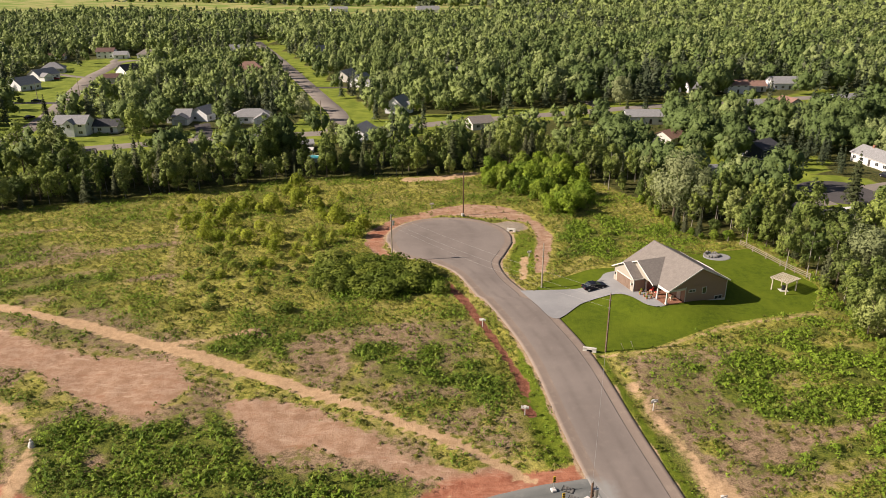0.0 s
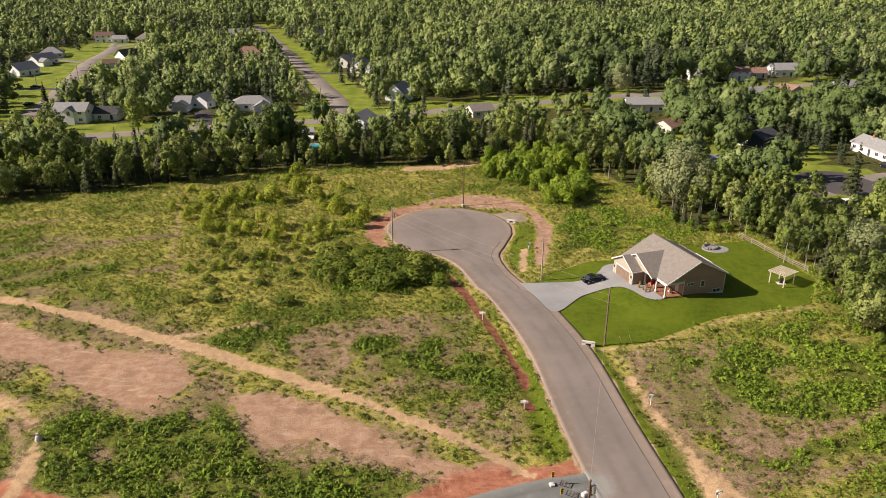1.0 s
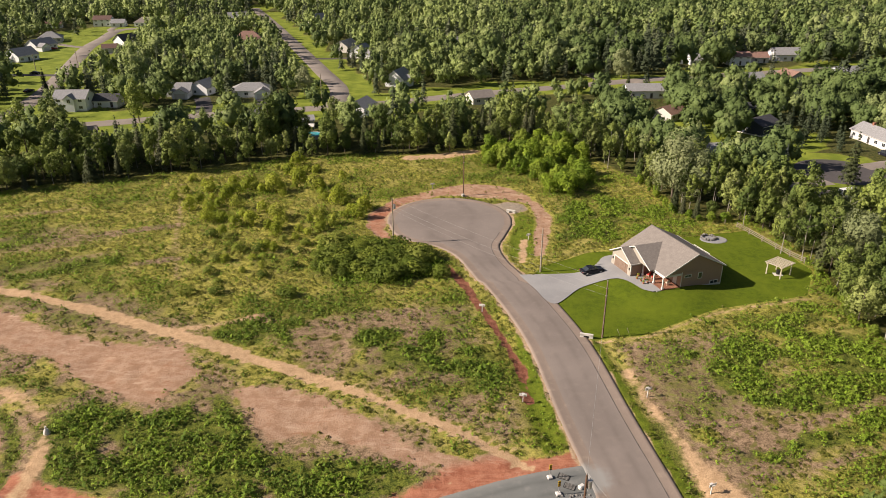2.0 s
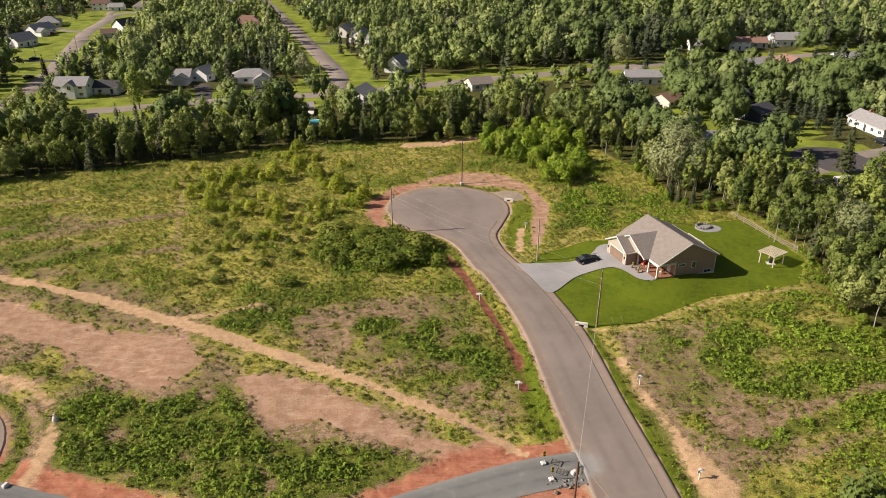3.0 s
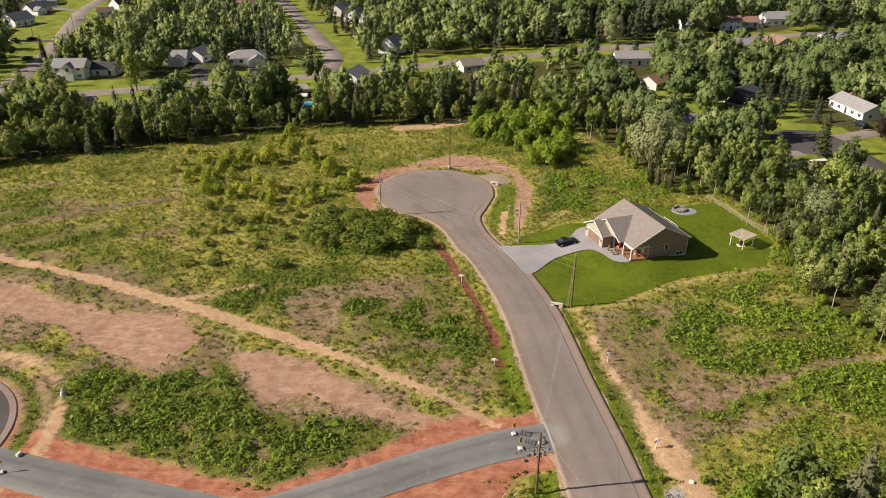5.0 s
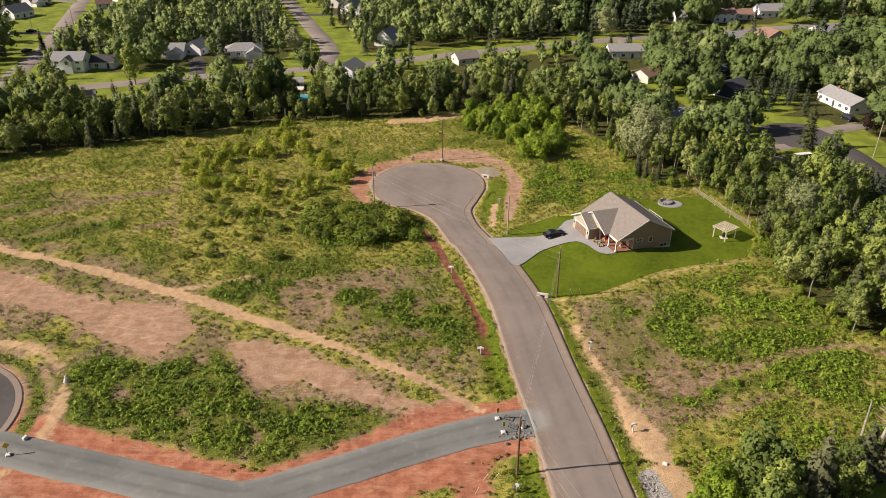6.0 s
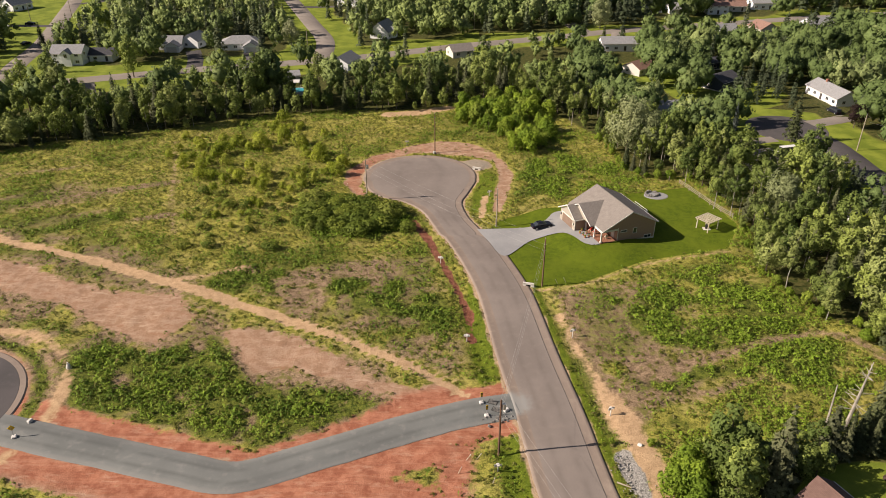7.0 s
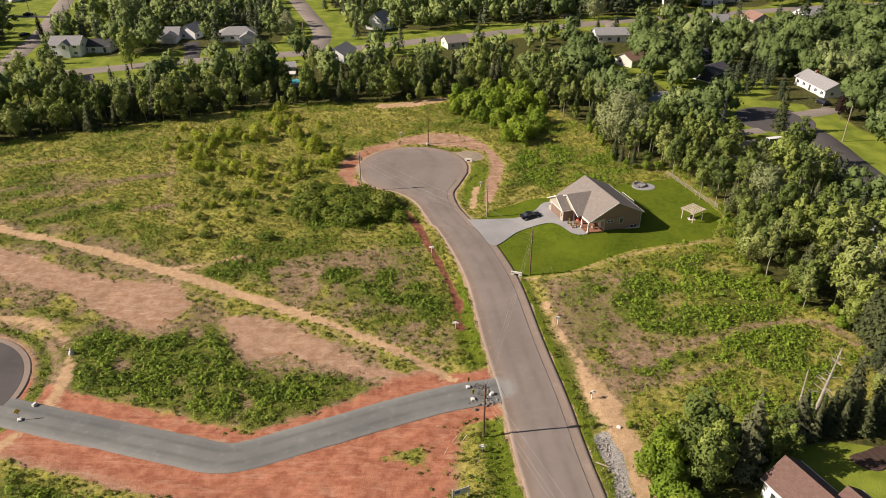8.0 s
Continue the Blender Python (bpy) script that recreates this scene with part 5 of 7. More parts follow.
M.update(
    stone=plain("stone_veneer", (0.34, 0.30, 0.25), (0.46, 0.42, 0.36), 3.0, 0.9, bump=0.4, fine=6.0),
    beige=siding_material("beige_siding", (0.36, 0.33, 0.28)),
    trim=plain("cream_trim", (0.66, 0.62, 0.54), (0.72, 0.69, 0.62), 1.0, 0.6),
    garage_brown=plain("brown_door", (0.20, 0.14, 0.105), (0.25, 0.18, 0.14), 1.5, 0.55),
    deck=plain("deck_boards", (0.26, 0.12, 0.075), (0.34, 0.17, 0.11), 1.8, 0.75, bump=0.2),
    terracotta=plain("terracotta", (0.36, 0.14, 0.08), (0.45, 0.2, 0.12), 4, 0.8),
    rock=plain("grey_rock", (0.26, 0.25, 0.23), (0.42, 0.40, 0.37), 2.0, 0.95, bump=0.4),
    rock_dark=plain("dark_rock", (0.13, 0.125, 0.12), (0.26, 0.25, 0.23), 2.0, 0.95, bump=0.4),
    red_cloth=plain("red_cloth", (0.48, 0.05, 0.04), (0.55, 0.08, 0.06), 2, 0.8),
    paint_dark=plain("dark_car_paint", (0.012, 0.013, 0.02), (0.02, 0.021, 0.03), 1, 0.2),
    paint_white=plain("white_car_paint", (0.68, 0.68, 0.68), (0.74, 0.74, 0.74), 1, 0.25),
    paint_red=plain("red_car_paint", (0.22, 0.03, 0.03), (0.26, 0.04, 0.04), 1, 0.25),
    rubber=plain("tyre_rubber", (0.02, 0.02, 0.02), (0.03, 0.03, 0.03), 5, 0.9),
    yellow=plain("yellow_sign", (0.62, 0.42, 0.03), (0.70, 0.50, 0.05), 2, 0.5),
    black=plain("black_paint", (0.02, 0.02, 0.02), (0.035, 0.035, 0.035), 2, 0.5),
    blue=plain("blue_sign", (0.05, 0.16, 0.42), (0.08, 0.22, 0.50), 2, 0.5),
    pool_water=plain("pool_water", (0.04, 0.30, 0.36), (0.08, 0.40, 0.46), 0.8, 0.08),
    mulch=plain("dark_mulch", (0.055, 0.035, 0.028), (0.09, 0.06, 0.05), 2, 0.95, bump=0.4),
)


def bungalow():
    """The main house, built in its own axes: u east along the south gable, v north, z from the ground."""
    ob = thing("house", "taupe bungalow with tan shingle roof, white trim and covered porch", "house", pose(*HOME, 0, 0, 0, HOME_TURN))
    # foundation and walls
    part("foundation", box(-9.33, -0.04, -0.6, 0.04, 14.5, 0.55), "concrete", ob)
    bm = box(-9.3, 0, 0.55, 0, 14.6, 4.05)
    part("wall", bm, "siding_taupe", ob)
    part("wall", box(-13.0, 7.0, 0.7, -9.3, 14.6, 3.7), "siding_taupe", ob)
    part("gable", prism([(-12.9, 3.72), (0, 4.05), (-6.35, 7.28)], 0.0, 0.25, "v"), "siding_taupe", ob)
    part("gable", prism([(-12.9, 3.72), (0, 4.05), (-6.35, 7.28)], 14.35, 14.6, "v"), "siding_taupe", ob)
    # garage
    part("garage_wall", box(-15.7, 7.0, 0.4, -13.0, 7.25, 3.65), "siding_taupe", ob)
    part("garage_wall", box(-15.7, 13.55, 0.4, -13.0, 13.8, 3.65), "siding_taupe", ob)
    front = part("garage_front", box(-15.75, 7.0, 0.4, -15.5, 13.8, 3.65), "beige", ob)
    part("garage_gable", prism([(7.0, 3.65), (13.8, 3.65), (10.4, 5.55)], -15.75, -15.5, "u"), "beige", ob)
    for a, b in ((7.0, 7.9), (12.9, 13.8)):
        part("stone_pier", box(-15.86, a, 0.4, -15.75, b, 2.0), "stone", front)
    door = part("garage_door", box(-15.80, 8.0, 0.92, -15.70, 12.8, 3.05), "garage_brown", ob)
    for r in range(4):
        for k in range(6):
            part("door_panel", box(-15.83, 8.1 + k * 0.785, 1.0 + r * 0.51, -15.80, 8.8 + k * 0.785, 1.42 + r * 0.51), "garage_brown", door)
    bm = bmesh.new()
    for a in ((7.8, 0.9, 8.0, 3.2), (12.8, 0.9, 13.0, 3.2), (7.8, 3.05, 13.0, 3.25)):
        box(-15.82, a[0], a[1], -15.74, a[2], a[3], bm)
    part("door_frame", bm, "trim", door)
    for v in (7.45, 13.35):
        part("wall_lamp", box(-15.93, v - 0.08, 2.2, -15.75, v + 0.08, 2.6, None, 0.02), "black", ob)
    # cross gable face above the porch
    part("cross_gable", prism([(3.2, 3.8), (14.0, 3.8), (8.6, 6.42)], -13.95, -13.75, "u"), "beige", ob)
    # roof planes
    e0, e1, r = -13.25, 0.35, -6.35
    west = lambda u: 7.55 - 0.535 * (r - u)
    east = lambda u: 7.55 - 0.49 * (u - r)
    roof = part("roof", slab([(r, -0.45, 7.55), (r, 15.05, 7.55), (e0, 15.05, west(e0)), (e0, -0.45, west(e0))], 0.2), "roof_tan", ob)
    part("roof", slab([(r, 15.05, 7.55), (r, -0.45, 7.55), (e1, -0.45, east(e1)), (e1, 15.05, east(e1))], 0.2), "roof_tan", ob)
    k, h = 8.6, 6.66
    part("roof", slab([(-14.35, k, h), (-7.95, k, h), (-13.3, 2.9, 3.86), (-14.35, 2.9, 3.86)], 0.18), "roof_tan", ob)
    part("roof", slab([(-7.95, k, h), (-14.35, k, h), (-14.35, 14.3, 3.86), (-13.3, 14.3, 3.86)], 0.18), "roof_tan", ob)
    k, h = 10.4, 5.9
    part("garage_roof", slab([(-16.15, k, h), (-13.9, k, h), (-13.9, 6.6, 3.72), (-16.15, 6.6, 3.72)], 0.18), "roof_tan", ob)
    part("garage_roof", slab([(-13.9, k, h), (-16.15, k, h), (-16.15, 14.3, 3.72), (-13.9, 14.3, 3.72)], 0.18), "roof_tan", ob)
    part("ridge_cap", beam((r, -0.45, 7.57), (r, 15.05, 7.57), 0.3, 0.06), "roof_tan", roof)
    # fascia boards along rakes and eaves
    runs = [((r, -0.5, 7.46), (e0, -0.5, west(e0) - 0.09)), ((r, -0.5, 7.46), (e1, -0.5, east(e1) - 0.09)),
            ((e1 + 0.04, -0.45, east(e1) - 0.1), (e1 + 0.04, 15.05, east(e1) - 0.1)), ((e0 - 0.04, -0.45, west(e0) - 0.1), (e0 - 0.04, 2.9, west(e0) - 0.1)),
            ((-14.4, 8.6, 6.58), (-14.4, 2.9, 3.78)), ((-14.4, 8.6, 6.58), (-14.4, 14.3, 3.78)), ((-16.2, 10.4, 5.82), (-16.2, 6.6, 3.64)),
            ((-16.2, 10.4, 5.82), (-16.2, 14.3, 3.64)), ((-16.15, 6.55, 3.62), (-13.9, 6.55, 3.62))]
    for a, b in runs:
        part("fascia", beam(a, b, 0.07, 0.22), "white", ob)
    for u in (-0.02, -9.22):
        part("corner_board", box(u - 0.07, -0.04, 0.3 if u > -1 else 1.0, u + 0.07, 0.08, 4.0), "white", ob)
    part("corner_board", box(-15.82, 6.93, 0.6, -15.66, 7.07, 3.6), "white", ob)
    # windows and door
    opening(ob, (-7.8, -0.02, 3.0), 1.55, 0.62, -90)
    opening(ob, (-5.05, -0.02, 2.75), 0.95, 1.35, -90, bars=0)
    opening(ob, (-1.65, -0.02, 0.85), 1.8, 0.8, -90)
    for v in (3.0, 6.5, 12.0):
        opening(ob, (0.03, v, 2.7), 1.5, 1.3, 0)
    opening(ob, (-9.33, 4.6, 2.5), 1.6, 1.3, 180)
    part("front_door", box(-9.42, 1.2, 1.02, -9.28, 2.2, 3.1), "white", ob)
    # porch
    porch = part("porch_deck", box(-13.5, -0.15, 0.6, -9.3, 6.98, 1.0), "deck", ob)
    for k2 in range(28):
        part("board", box(-13.5, -0.14 + k2 * 0.254, 1.0, -9.31, 0.09 + k2 * 0.254, 1.03), "deck", porch)
    part("step", box(-14.6, -0.2, 0.5, -13.5, 2.6, 0.95, None, 0.03), "white", ob)
    part("porch_beam", box(-13.2, 0.02, 3.35, -9.3, 0.22, 3.75), "white", ob)
    part("porch_beam", box(-13.3, 0.22, 3.35, -13.1, 7.0, 3.6), "white", ob)
    for u, v in ((-13.15, 0.15), (-13.2, 2.9), (-13.2, 6.6)):
        col = part("porch_column", box(u - 0.13, v - 0.13, 1.0, u + 0.13, v + 0.13, 3.4, None, 0.02), "white", ob)
        part("column_base", box(u - 0.2, v - 0.2, 1.0, u + 0.2, v + 0.2, 1.35, None, 0.02), "white", col)
    part("planting_bed", box(-15.6, 2.9, 0.5, -13.5, 6.95, 0.98, None, 0.04), "mulch", ob)
    # raised deck on the east side
    dk = part("rear_deck", box(0.05, 7.2, 1.85, 3.0, 12.5, 2.05), "timber", ob)
    for u, v in ((2.85, 7.35), (2.85, 9.9), (2.85, 12.35)):
        part("deck_post", beam((u, v, -0.3), (u, v, 2.95), 0.12), "white", dk)
    for zz in (2.45, 2.92):
        part("deck_rail", beam((2.85, 7.3, zz), (2.85, 12.4, zz), 0.09), "white", dk)
        part("deck_rail", beam((0.1, 7.3, zz), (2.85, 7.3, zz), 0.09), "white", dk)


bungalow()


def home(u, v, z=0.0, turn=0.0):
    """A pose in the bungalow's axes."""
    return pose(*HOME, 0, 0, 0, HOME_TURN) @ pose(u, v, z, 0, 0, turn)


def potted_plant(m, mat, seed, size):
    rng = np.random.default_rng(seed)
    t = thing("potted_plant", "small flowering plant in a terracotta pot by the porch", "plant pot", m, "pots by the porch")
    part("pot", beam((0, 0, 0), (0, 0, 0.35), 0.15, 0.22, None, 10), "terracotta", t)
    c, d = crown_points(rng, [(0, 0, 0.35 + size * 0.6, size * 0.7, 1.0)], 60)
    v, f, nv = leaf_quads(rng, c, d, 0.16)
    sheet("foliage", v, f, mat, t, True, nv)


for k, (u, v, mt) in enumerate(((-15.2, 3.3, "leaf_bright"), (-15.0, 4.4, "leaf"), (-15.2, 5.5, "leaf_bright"), (-14.2, 3.4, "leaf"), (-14.0, 4.8, "leaf"), (-14.3, 6.4, "leaf_bright"))):
    potted_plant(home(u, v, 0.98), mt, 900 + k, 0.3)


def porch_chair(m, cushion):
    t = thing("porch_chair", "wooden porch chair with a coloured cushion", "chair", m, "porch chairs")
    part("seat", box(-0.3, -0.3, 0.4, 0.3, 0.3, 0.46), "timber", t)
    part("cushion", box(-0.28, -0.26, 0.46, 0.28, 0.28, 0.58, None, 0.04), cushion, t)
    part("backrest", box(-0.3, 0.26, 0.46, 0.3, 0.32, 1.05), cushion, t)
    for x in (-0.26, 0.26):
        for y in (-0.26, 0.26):
            part("leg", box(x - 0.03, y - 0.03, 0, x + 0.03, y + 0.03, 0.4), "timber", t)


porch_chair(home(-12.6, 5.6, 1.03, 200), "red_cloth")
porch_chair(home(-12.4, 4.4, 1.03, 250), "red_cloth")
porch_chair(home(-11.2, 1.4, 1.03, 180), "timber")


def car(m, paint, label, long=4.7, tall=1.38, van=False):
    """A car: lower body, cabin with glass, wheels with rims, lights. Its nose points to +x."""
    t = thing("car", label, "car", m)
    L, W = long / 2, 0.9
    low = [(-L, 0.35), (-L, 0.85), (-L + 0.15, 0.95), (L - 1.3 if not van else L - 0.7, 0.95), (L - 0.1, 0.78), (L, 0.6), (L, 0.35), (L - 0.3, 0.25), (-L + 0.3, 0.25)]
    bm = prism(low, -W, W, "v")
    bmesh.ops.bevel(bm, geom=bm.edges[:], offset=0.05, segments=2, affect="EDGES")
    body = part("body", bm, paint, t)
    top = [(-L + (0.1 if van else 0.5), 0.93), (-L + (0.2 if van else 1.3), tall), (L - (1.2 if van else 2.3), tall), (L - (0.75 if van else 1.2), 0.93)]
    bm = prism(top, -W + 0.14, W - 0.14, "v")
    bmesh.ops.bevel(bm, geom=bm.edges[:], offset=0.04, segments=2, affect="EDGES")
    cab = part("cabin", bm, "glass", t)
    part("roof", box(top[1][0] - 0.02, -W + 0.12, tall - 0.03, top[2][0] + 0.05, W - 0.12, tall + 0.03, None, 0.02), paint, t)
    for x in (top[1][0] + 0.02, (top[1][0] + top[2][0]) / 2, top[2][0]):
        for s in (-1, 1):
            part("pillar", box(x - 0.04, s * (W - 0.15) - 0.02, 0.93, x + 0.04, s * (W - 0.15) + 0.02, tall), paint, cab)
    for x in (-L + 0.85, L - 0.85):
        for s in (-1, 1):
            wh = part("wheel", beam((x, s * (W - 0.22), 0.32), (x, s * (W + 0.01), 0.32), 0.32, None, None, 16), "rubber", t)
            part("rim", beam((x, s * W, 0.32), (x, s * (W + 0.025), 0.32), 0.2, None, None, 12), "steel", wh)
    for s in (-1, 1):
        part("headlight", box(L - 0.12, s * 0.62 - 0.16, 0.62, L + 0.01, s * 0.62 + 0.16, 0.76), "steel", body)
        part("tail_light", box(-L - 0.01, s * 0.66 - 0.14, 0.65, -L + 0.08, s * 0.66 + 0.14, 0.8), "paint_red", body)
        part("mirror", box(L - 1.55, s * (W + 0.05) - 0.07, 0.92, L - 1.4, s * (W + 0.05) + 0.07, 1.05), paint, body)
    return t


car(pose(28.0, 130.0, float(pad(np.array(28.0), np.array(130.0))) + 0.06, 0, -2, 18), "paint_dark", "dark blue sedan parked on the gravel driveway")
car(pose(-180, 303.7, 0, 0, 0, 75), "paint_dark", "dark car parked beside the residential street")
car(pose(-199.5, 345, 0, 0, 0, 20), "paint_dark", "dark car parked on a driveway")
car(pose(-178, 361, 0, 0, 0, 20), "paint_red", "dark red car parked on a driveway")
car(pose(-209, 338.5, 0, 0, 0, 10), "paint_white", "white car parked on a driveway")
car(pose(-230, 421, 0, 0, 0, 15), "paint_red", "red car parked on a driveway")
car(pose(-20.6, 261.4, 0, 0, 0, 100), "paint_white", "white van parked beside a house", 4.9, 1.9, True)
car(pose(131.5, 213.5, 0.1, 0, 0, 100), "paint_dark", "dark pickup parked beside a white bungalow", 5.2, 1.7, True)
car(pose(102, 176.6, 0, 0, 0, 15), "paint_white", "white camper van parked beside a house", 6.0, 2.5, True)


def pergola(m):
    t = thing("pergola", "pale wooden pergola with crossed slats on the lawn", "pergola", m)
    for x in (-1.7, 1.7):
        for y in (-1.5, 1.5):
            part("post", box(x - 0.09, y - 0.09, -0.2, x + 0.09, y + 0.09, 2.35), "timber", t)
    for y in (-1.5, 1.5):
        part("beam", box(-2.2, y - 0.07, 2.3, 2.2, y + 0.07, 2.5), "timber", t)
    for k in range(8):
        x = -2.03 + k * 0.58
        part("rafter", box(x - 0.09, -1.95, 2.5, x + 0.09, 1.95, 2.62), "timber", t)
    for k in range(7):
        y = -1.8 + k * 0.6
        part("slat", box(-2.2, y - 0.1, 2.62, 2.2, y + 0.1, 2.67), "timber", t)


pergola(pose(65.3, 130.8, 0, 0, 0, 35))
t = thing("barbecue", "dark round barbecue on a pale slab under the pergola", "barbecue", pose(65.2, 130.7, 0))
part("slab", box(-0.8, -0.7, -0.05, 0.8, 0.7, 0.08), "concrete", t)
part("drum", beam((0, 0, 0.08), (0, 0, 0.95), 0.32, 0.36, None, 12), "black", t)


def fence():
    """Post-and-rail fence along the back of the lawn."""
    line = [(65.8, 155.4), (67.2, 151.5), (68.5, 147.4), (69.8, 143.2), (71.2, 139.4), (72.8, 136.0)]
    t = thing("fence", "weathered wooden post-and-rail fence behind the lawn", "fence")
    for x, y in line:
        part("post", beam((x, y, -0.3), (x, y, 1.35), 0.15), "pole_grey", t)
    for (ax, ay), (bx, by) in zip(line, line[1:]):
        for z in (0.45, 0.85, 1.22):
            part("rail", beam((ax, ay, z), (bx, by, z), 0.05, 0.11), "pole_grey", t)
    t2 = thing("fence_post", "pair of wooden posts by the lawn corner", "post", pose(63.6, 157.0, 0))
    part("post", beam((0, 0, -0.2), (0, 0, 1.5), 0.14), "pole_grey", t2)


fence()


def rock_mesh(seed, size):
    rng = np.random.default_rng(seed)
    bm = bmesh.new()
    bmesh.ops.create_icosphere(bm, subdivisions=1, radius=size)
    sx = rng.uniform(0.7, 1.3, 3)
    for v in bm.verts:
        v.co = Vector((v.co.x * sx[0], v.co.y * sx[1], v.co.z * sx[2] * 0.75)) * rng.uniform(0.82, 1.15)
    return bm


def fire_pit():
    t = thing("fire_pit", "ring of grey rocks on a gravel pad", "fire pit", pose(57.6, 148.6, 0.02))
    bm = bmesh.new()
    bmesh.ops.create_cone(bm, cap_ends=True, segments=28, radius1=2.6, radius2=2.45, depth=0.1, matrix=pose(0.6, -0.3, 0.02) @ Matrix.Diagonal((1.15, 0.85, 1, 1)))
    part("gravel_pad", bm, "drive", t)
    for k in range(16):
        a = k * math.tau / 16
        ob = part("rock", rock_mesh(40 + k, 0.38), "rock_dark", t)
        ob.matrix_basis = pose(1.55 * math.cos(a) - 0.3, 1.4 * math.sin(a) + 0.3, 0.18 + 0.08 * (k % 3), 20 * k, 15 * k, 40 * k)


fire_pit()

# ---- utility poles and lines ----
def utility_pole(x, y, h, wood, transformer=0.0, label="brown wooden utility pole beside the road"):
    t = thing("utility_pole", label, "utility pole", pose(x, y, 0), "utility poles")
    post = part("post", beam((0, 0, -0.4), (0, 0, h), 0.17, 0.115, None, 10), wood, t)
    part("insulator", beam((0, 0, h), (0, 0, h + 0.3), 0.06, 0.04, None, 8), "steel", post)
    for z in (h - 1.2, h - 2.6):
        part("bracket", box(-0.22, -0.05, z, 0.22, 0.05, z + 0.12), "steel", post)
    if transformer:
        tr = part("transformer", beam((0.42, 0.1, transformer - 0.45), (0.42, 0.1, transformer + 0.5), 0.27, 0.27, None, 14), "steel", t, "grey steel transformer can")
        part("bushing", beam((0.42, 0.1, transformer + 0.5), (0.42, 0.1, transformer + 0.75), 0.06, 0.04, None, 8), "concrete", tr)


utility_pole(-12.8, 144.8, 10.4, "pole_grey", 8.6, "grey utility pole with a transformer beside the turning bulb")
utility_pole(2.9, 177.0, 11.2, "pole", 0, "bare brown utility pole behind the turning bulb")
utility_pole(17.9, 131.2, 9.2, "pole_grey", 0, "slim grey pole beside the driveway")
utility_pole(25.6, 105.8, 10.4, "pole")
utility_pole(14.7, 60.7, 9.9, "pole", 8.6, "brown utility pole with a transformer at the side road")
utility_pole(-52.3, 285.6, 11.0, "pole_grey", 0, "grey utility pole beside the street")
utility_pole(17.8, 338.3, 12.0, "pole_grey", 0, "grey utility pole among the trees")
utility_pole(122.8, 180.0, 10.5, "pole_grey", 0, "grey utility pole beside the dark cul-de-sac")
utility_pole(-200, 347, 9.0, "pole_grey", 0, "grey utility pole beside a lawn")
utility_pole(-187, 362, 9.0, "pole_grey", 0, "grey utility pole beside the lane")


def power_line(a, b, sag, r=0.008):
    """A wire hanging between two poles."""
    cu = bpy.data.curves.new("wire", "CURVE")
    cu.dimensions, cu.bevel_depth, cu.bevel_resolution = "3D", r, 1
    sp = cu.splines.new("POLY")
    n = 24
    sp.points.add(n)
    for k in range(n + 1):
        q = k / n
        p = Vector(a).lerp(Vector(b), q)
        sp.points[k].co = (p.x, p.y, p.z - sag * 4 * q * (1 - q), 1)
    cu.materials.append(M["wire"])
    ob = new("power_line", cu)
    return tagged(ob, "thin sagging overhead wire between utility poles", "power line", "power lines")


P2, P1, P5 = (-12.8, 144.8), (25.6, 105.8), (14.7, 60.7)
for h2, h1, h5, sg in ((10.6, 10.7, 10.2, 0.7), (8.9, 9.2, 8.2, 0.9), (8.0, 7.9, 7.1, 1.0)):
    power_line((*P2, h2), (*P1, h1), sg)
    power_line((*P1, h1), (*P5, h5), sg)
    power_line((*P5, h5), (33.0, 18.0, h5 + 0.6), sg)
power_line((122.8, 180, 10.2), (150, 150, 9.5), 0.8)
power_line((122.8, 180, 8.8), (150, 150, 8.2), 0.8)


# ---- small things along the roads ----
def lot_marker(x, y, turn, label="white lot sign on a short post in the verge"):
    """A white post with a slanted board that carries an unreadable number."""
    t = thing("lot_sign", label, "sign", pose(x, y, 0, 0, 0, turn), "lot signs")
    part("post", box(-0.06, -0.06, -0.3, 0.06, 0.06, 1.35), "white", t)
    b = part("board", box(-0.55, -0.09, 1.05, 0.55, -0.04, 1.5), "white", t)
    part("marking", box(-0.25, -0.105, 1.2, 0.25, -0.09, 1.36), "black", b)
    part("cross_piece", box(-0.2, -0.3, 1.3, 0.2, 0.3, 1.38), "white", t)


for x, y, tn in ((32.0, 69.0, 25), (29.15, 89.1, 20), (10.6, 87.3, -10), (5.6, 114.5, -15), (14.4, 57.3, 10), (-5.3, 182.0, 5), (17.0, 147.5, 30)):
    lot_marker(x, y, tn)


def stake(x, y, lean):
    t = thing("survey_stake", "pale wooden survey stake in the ground", "stake", pose(x, y, 0, 0, lean, 0), "survey stakes")
    part("stick", box(-0.035, -0.035, -0.3, 0.035, 0.035, 1.25), "timber", t)
    part("tip", box(-0.04, -0.04, 1.1, 0.04, 0.04, 1.27), "white", t)


for x, y, l in ((10.1, 59.4, 30), (11.6, 59.6, 28), (13.6, 55.1, 12), (28.7, 106.5, -25), (30.4, 107.0, -22), (-19.1, 152.3, 28), (-16.6, 147.2, 30), (9.0, 57.0, 20)):
    stake(x, y, l)


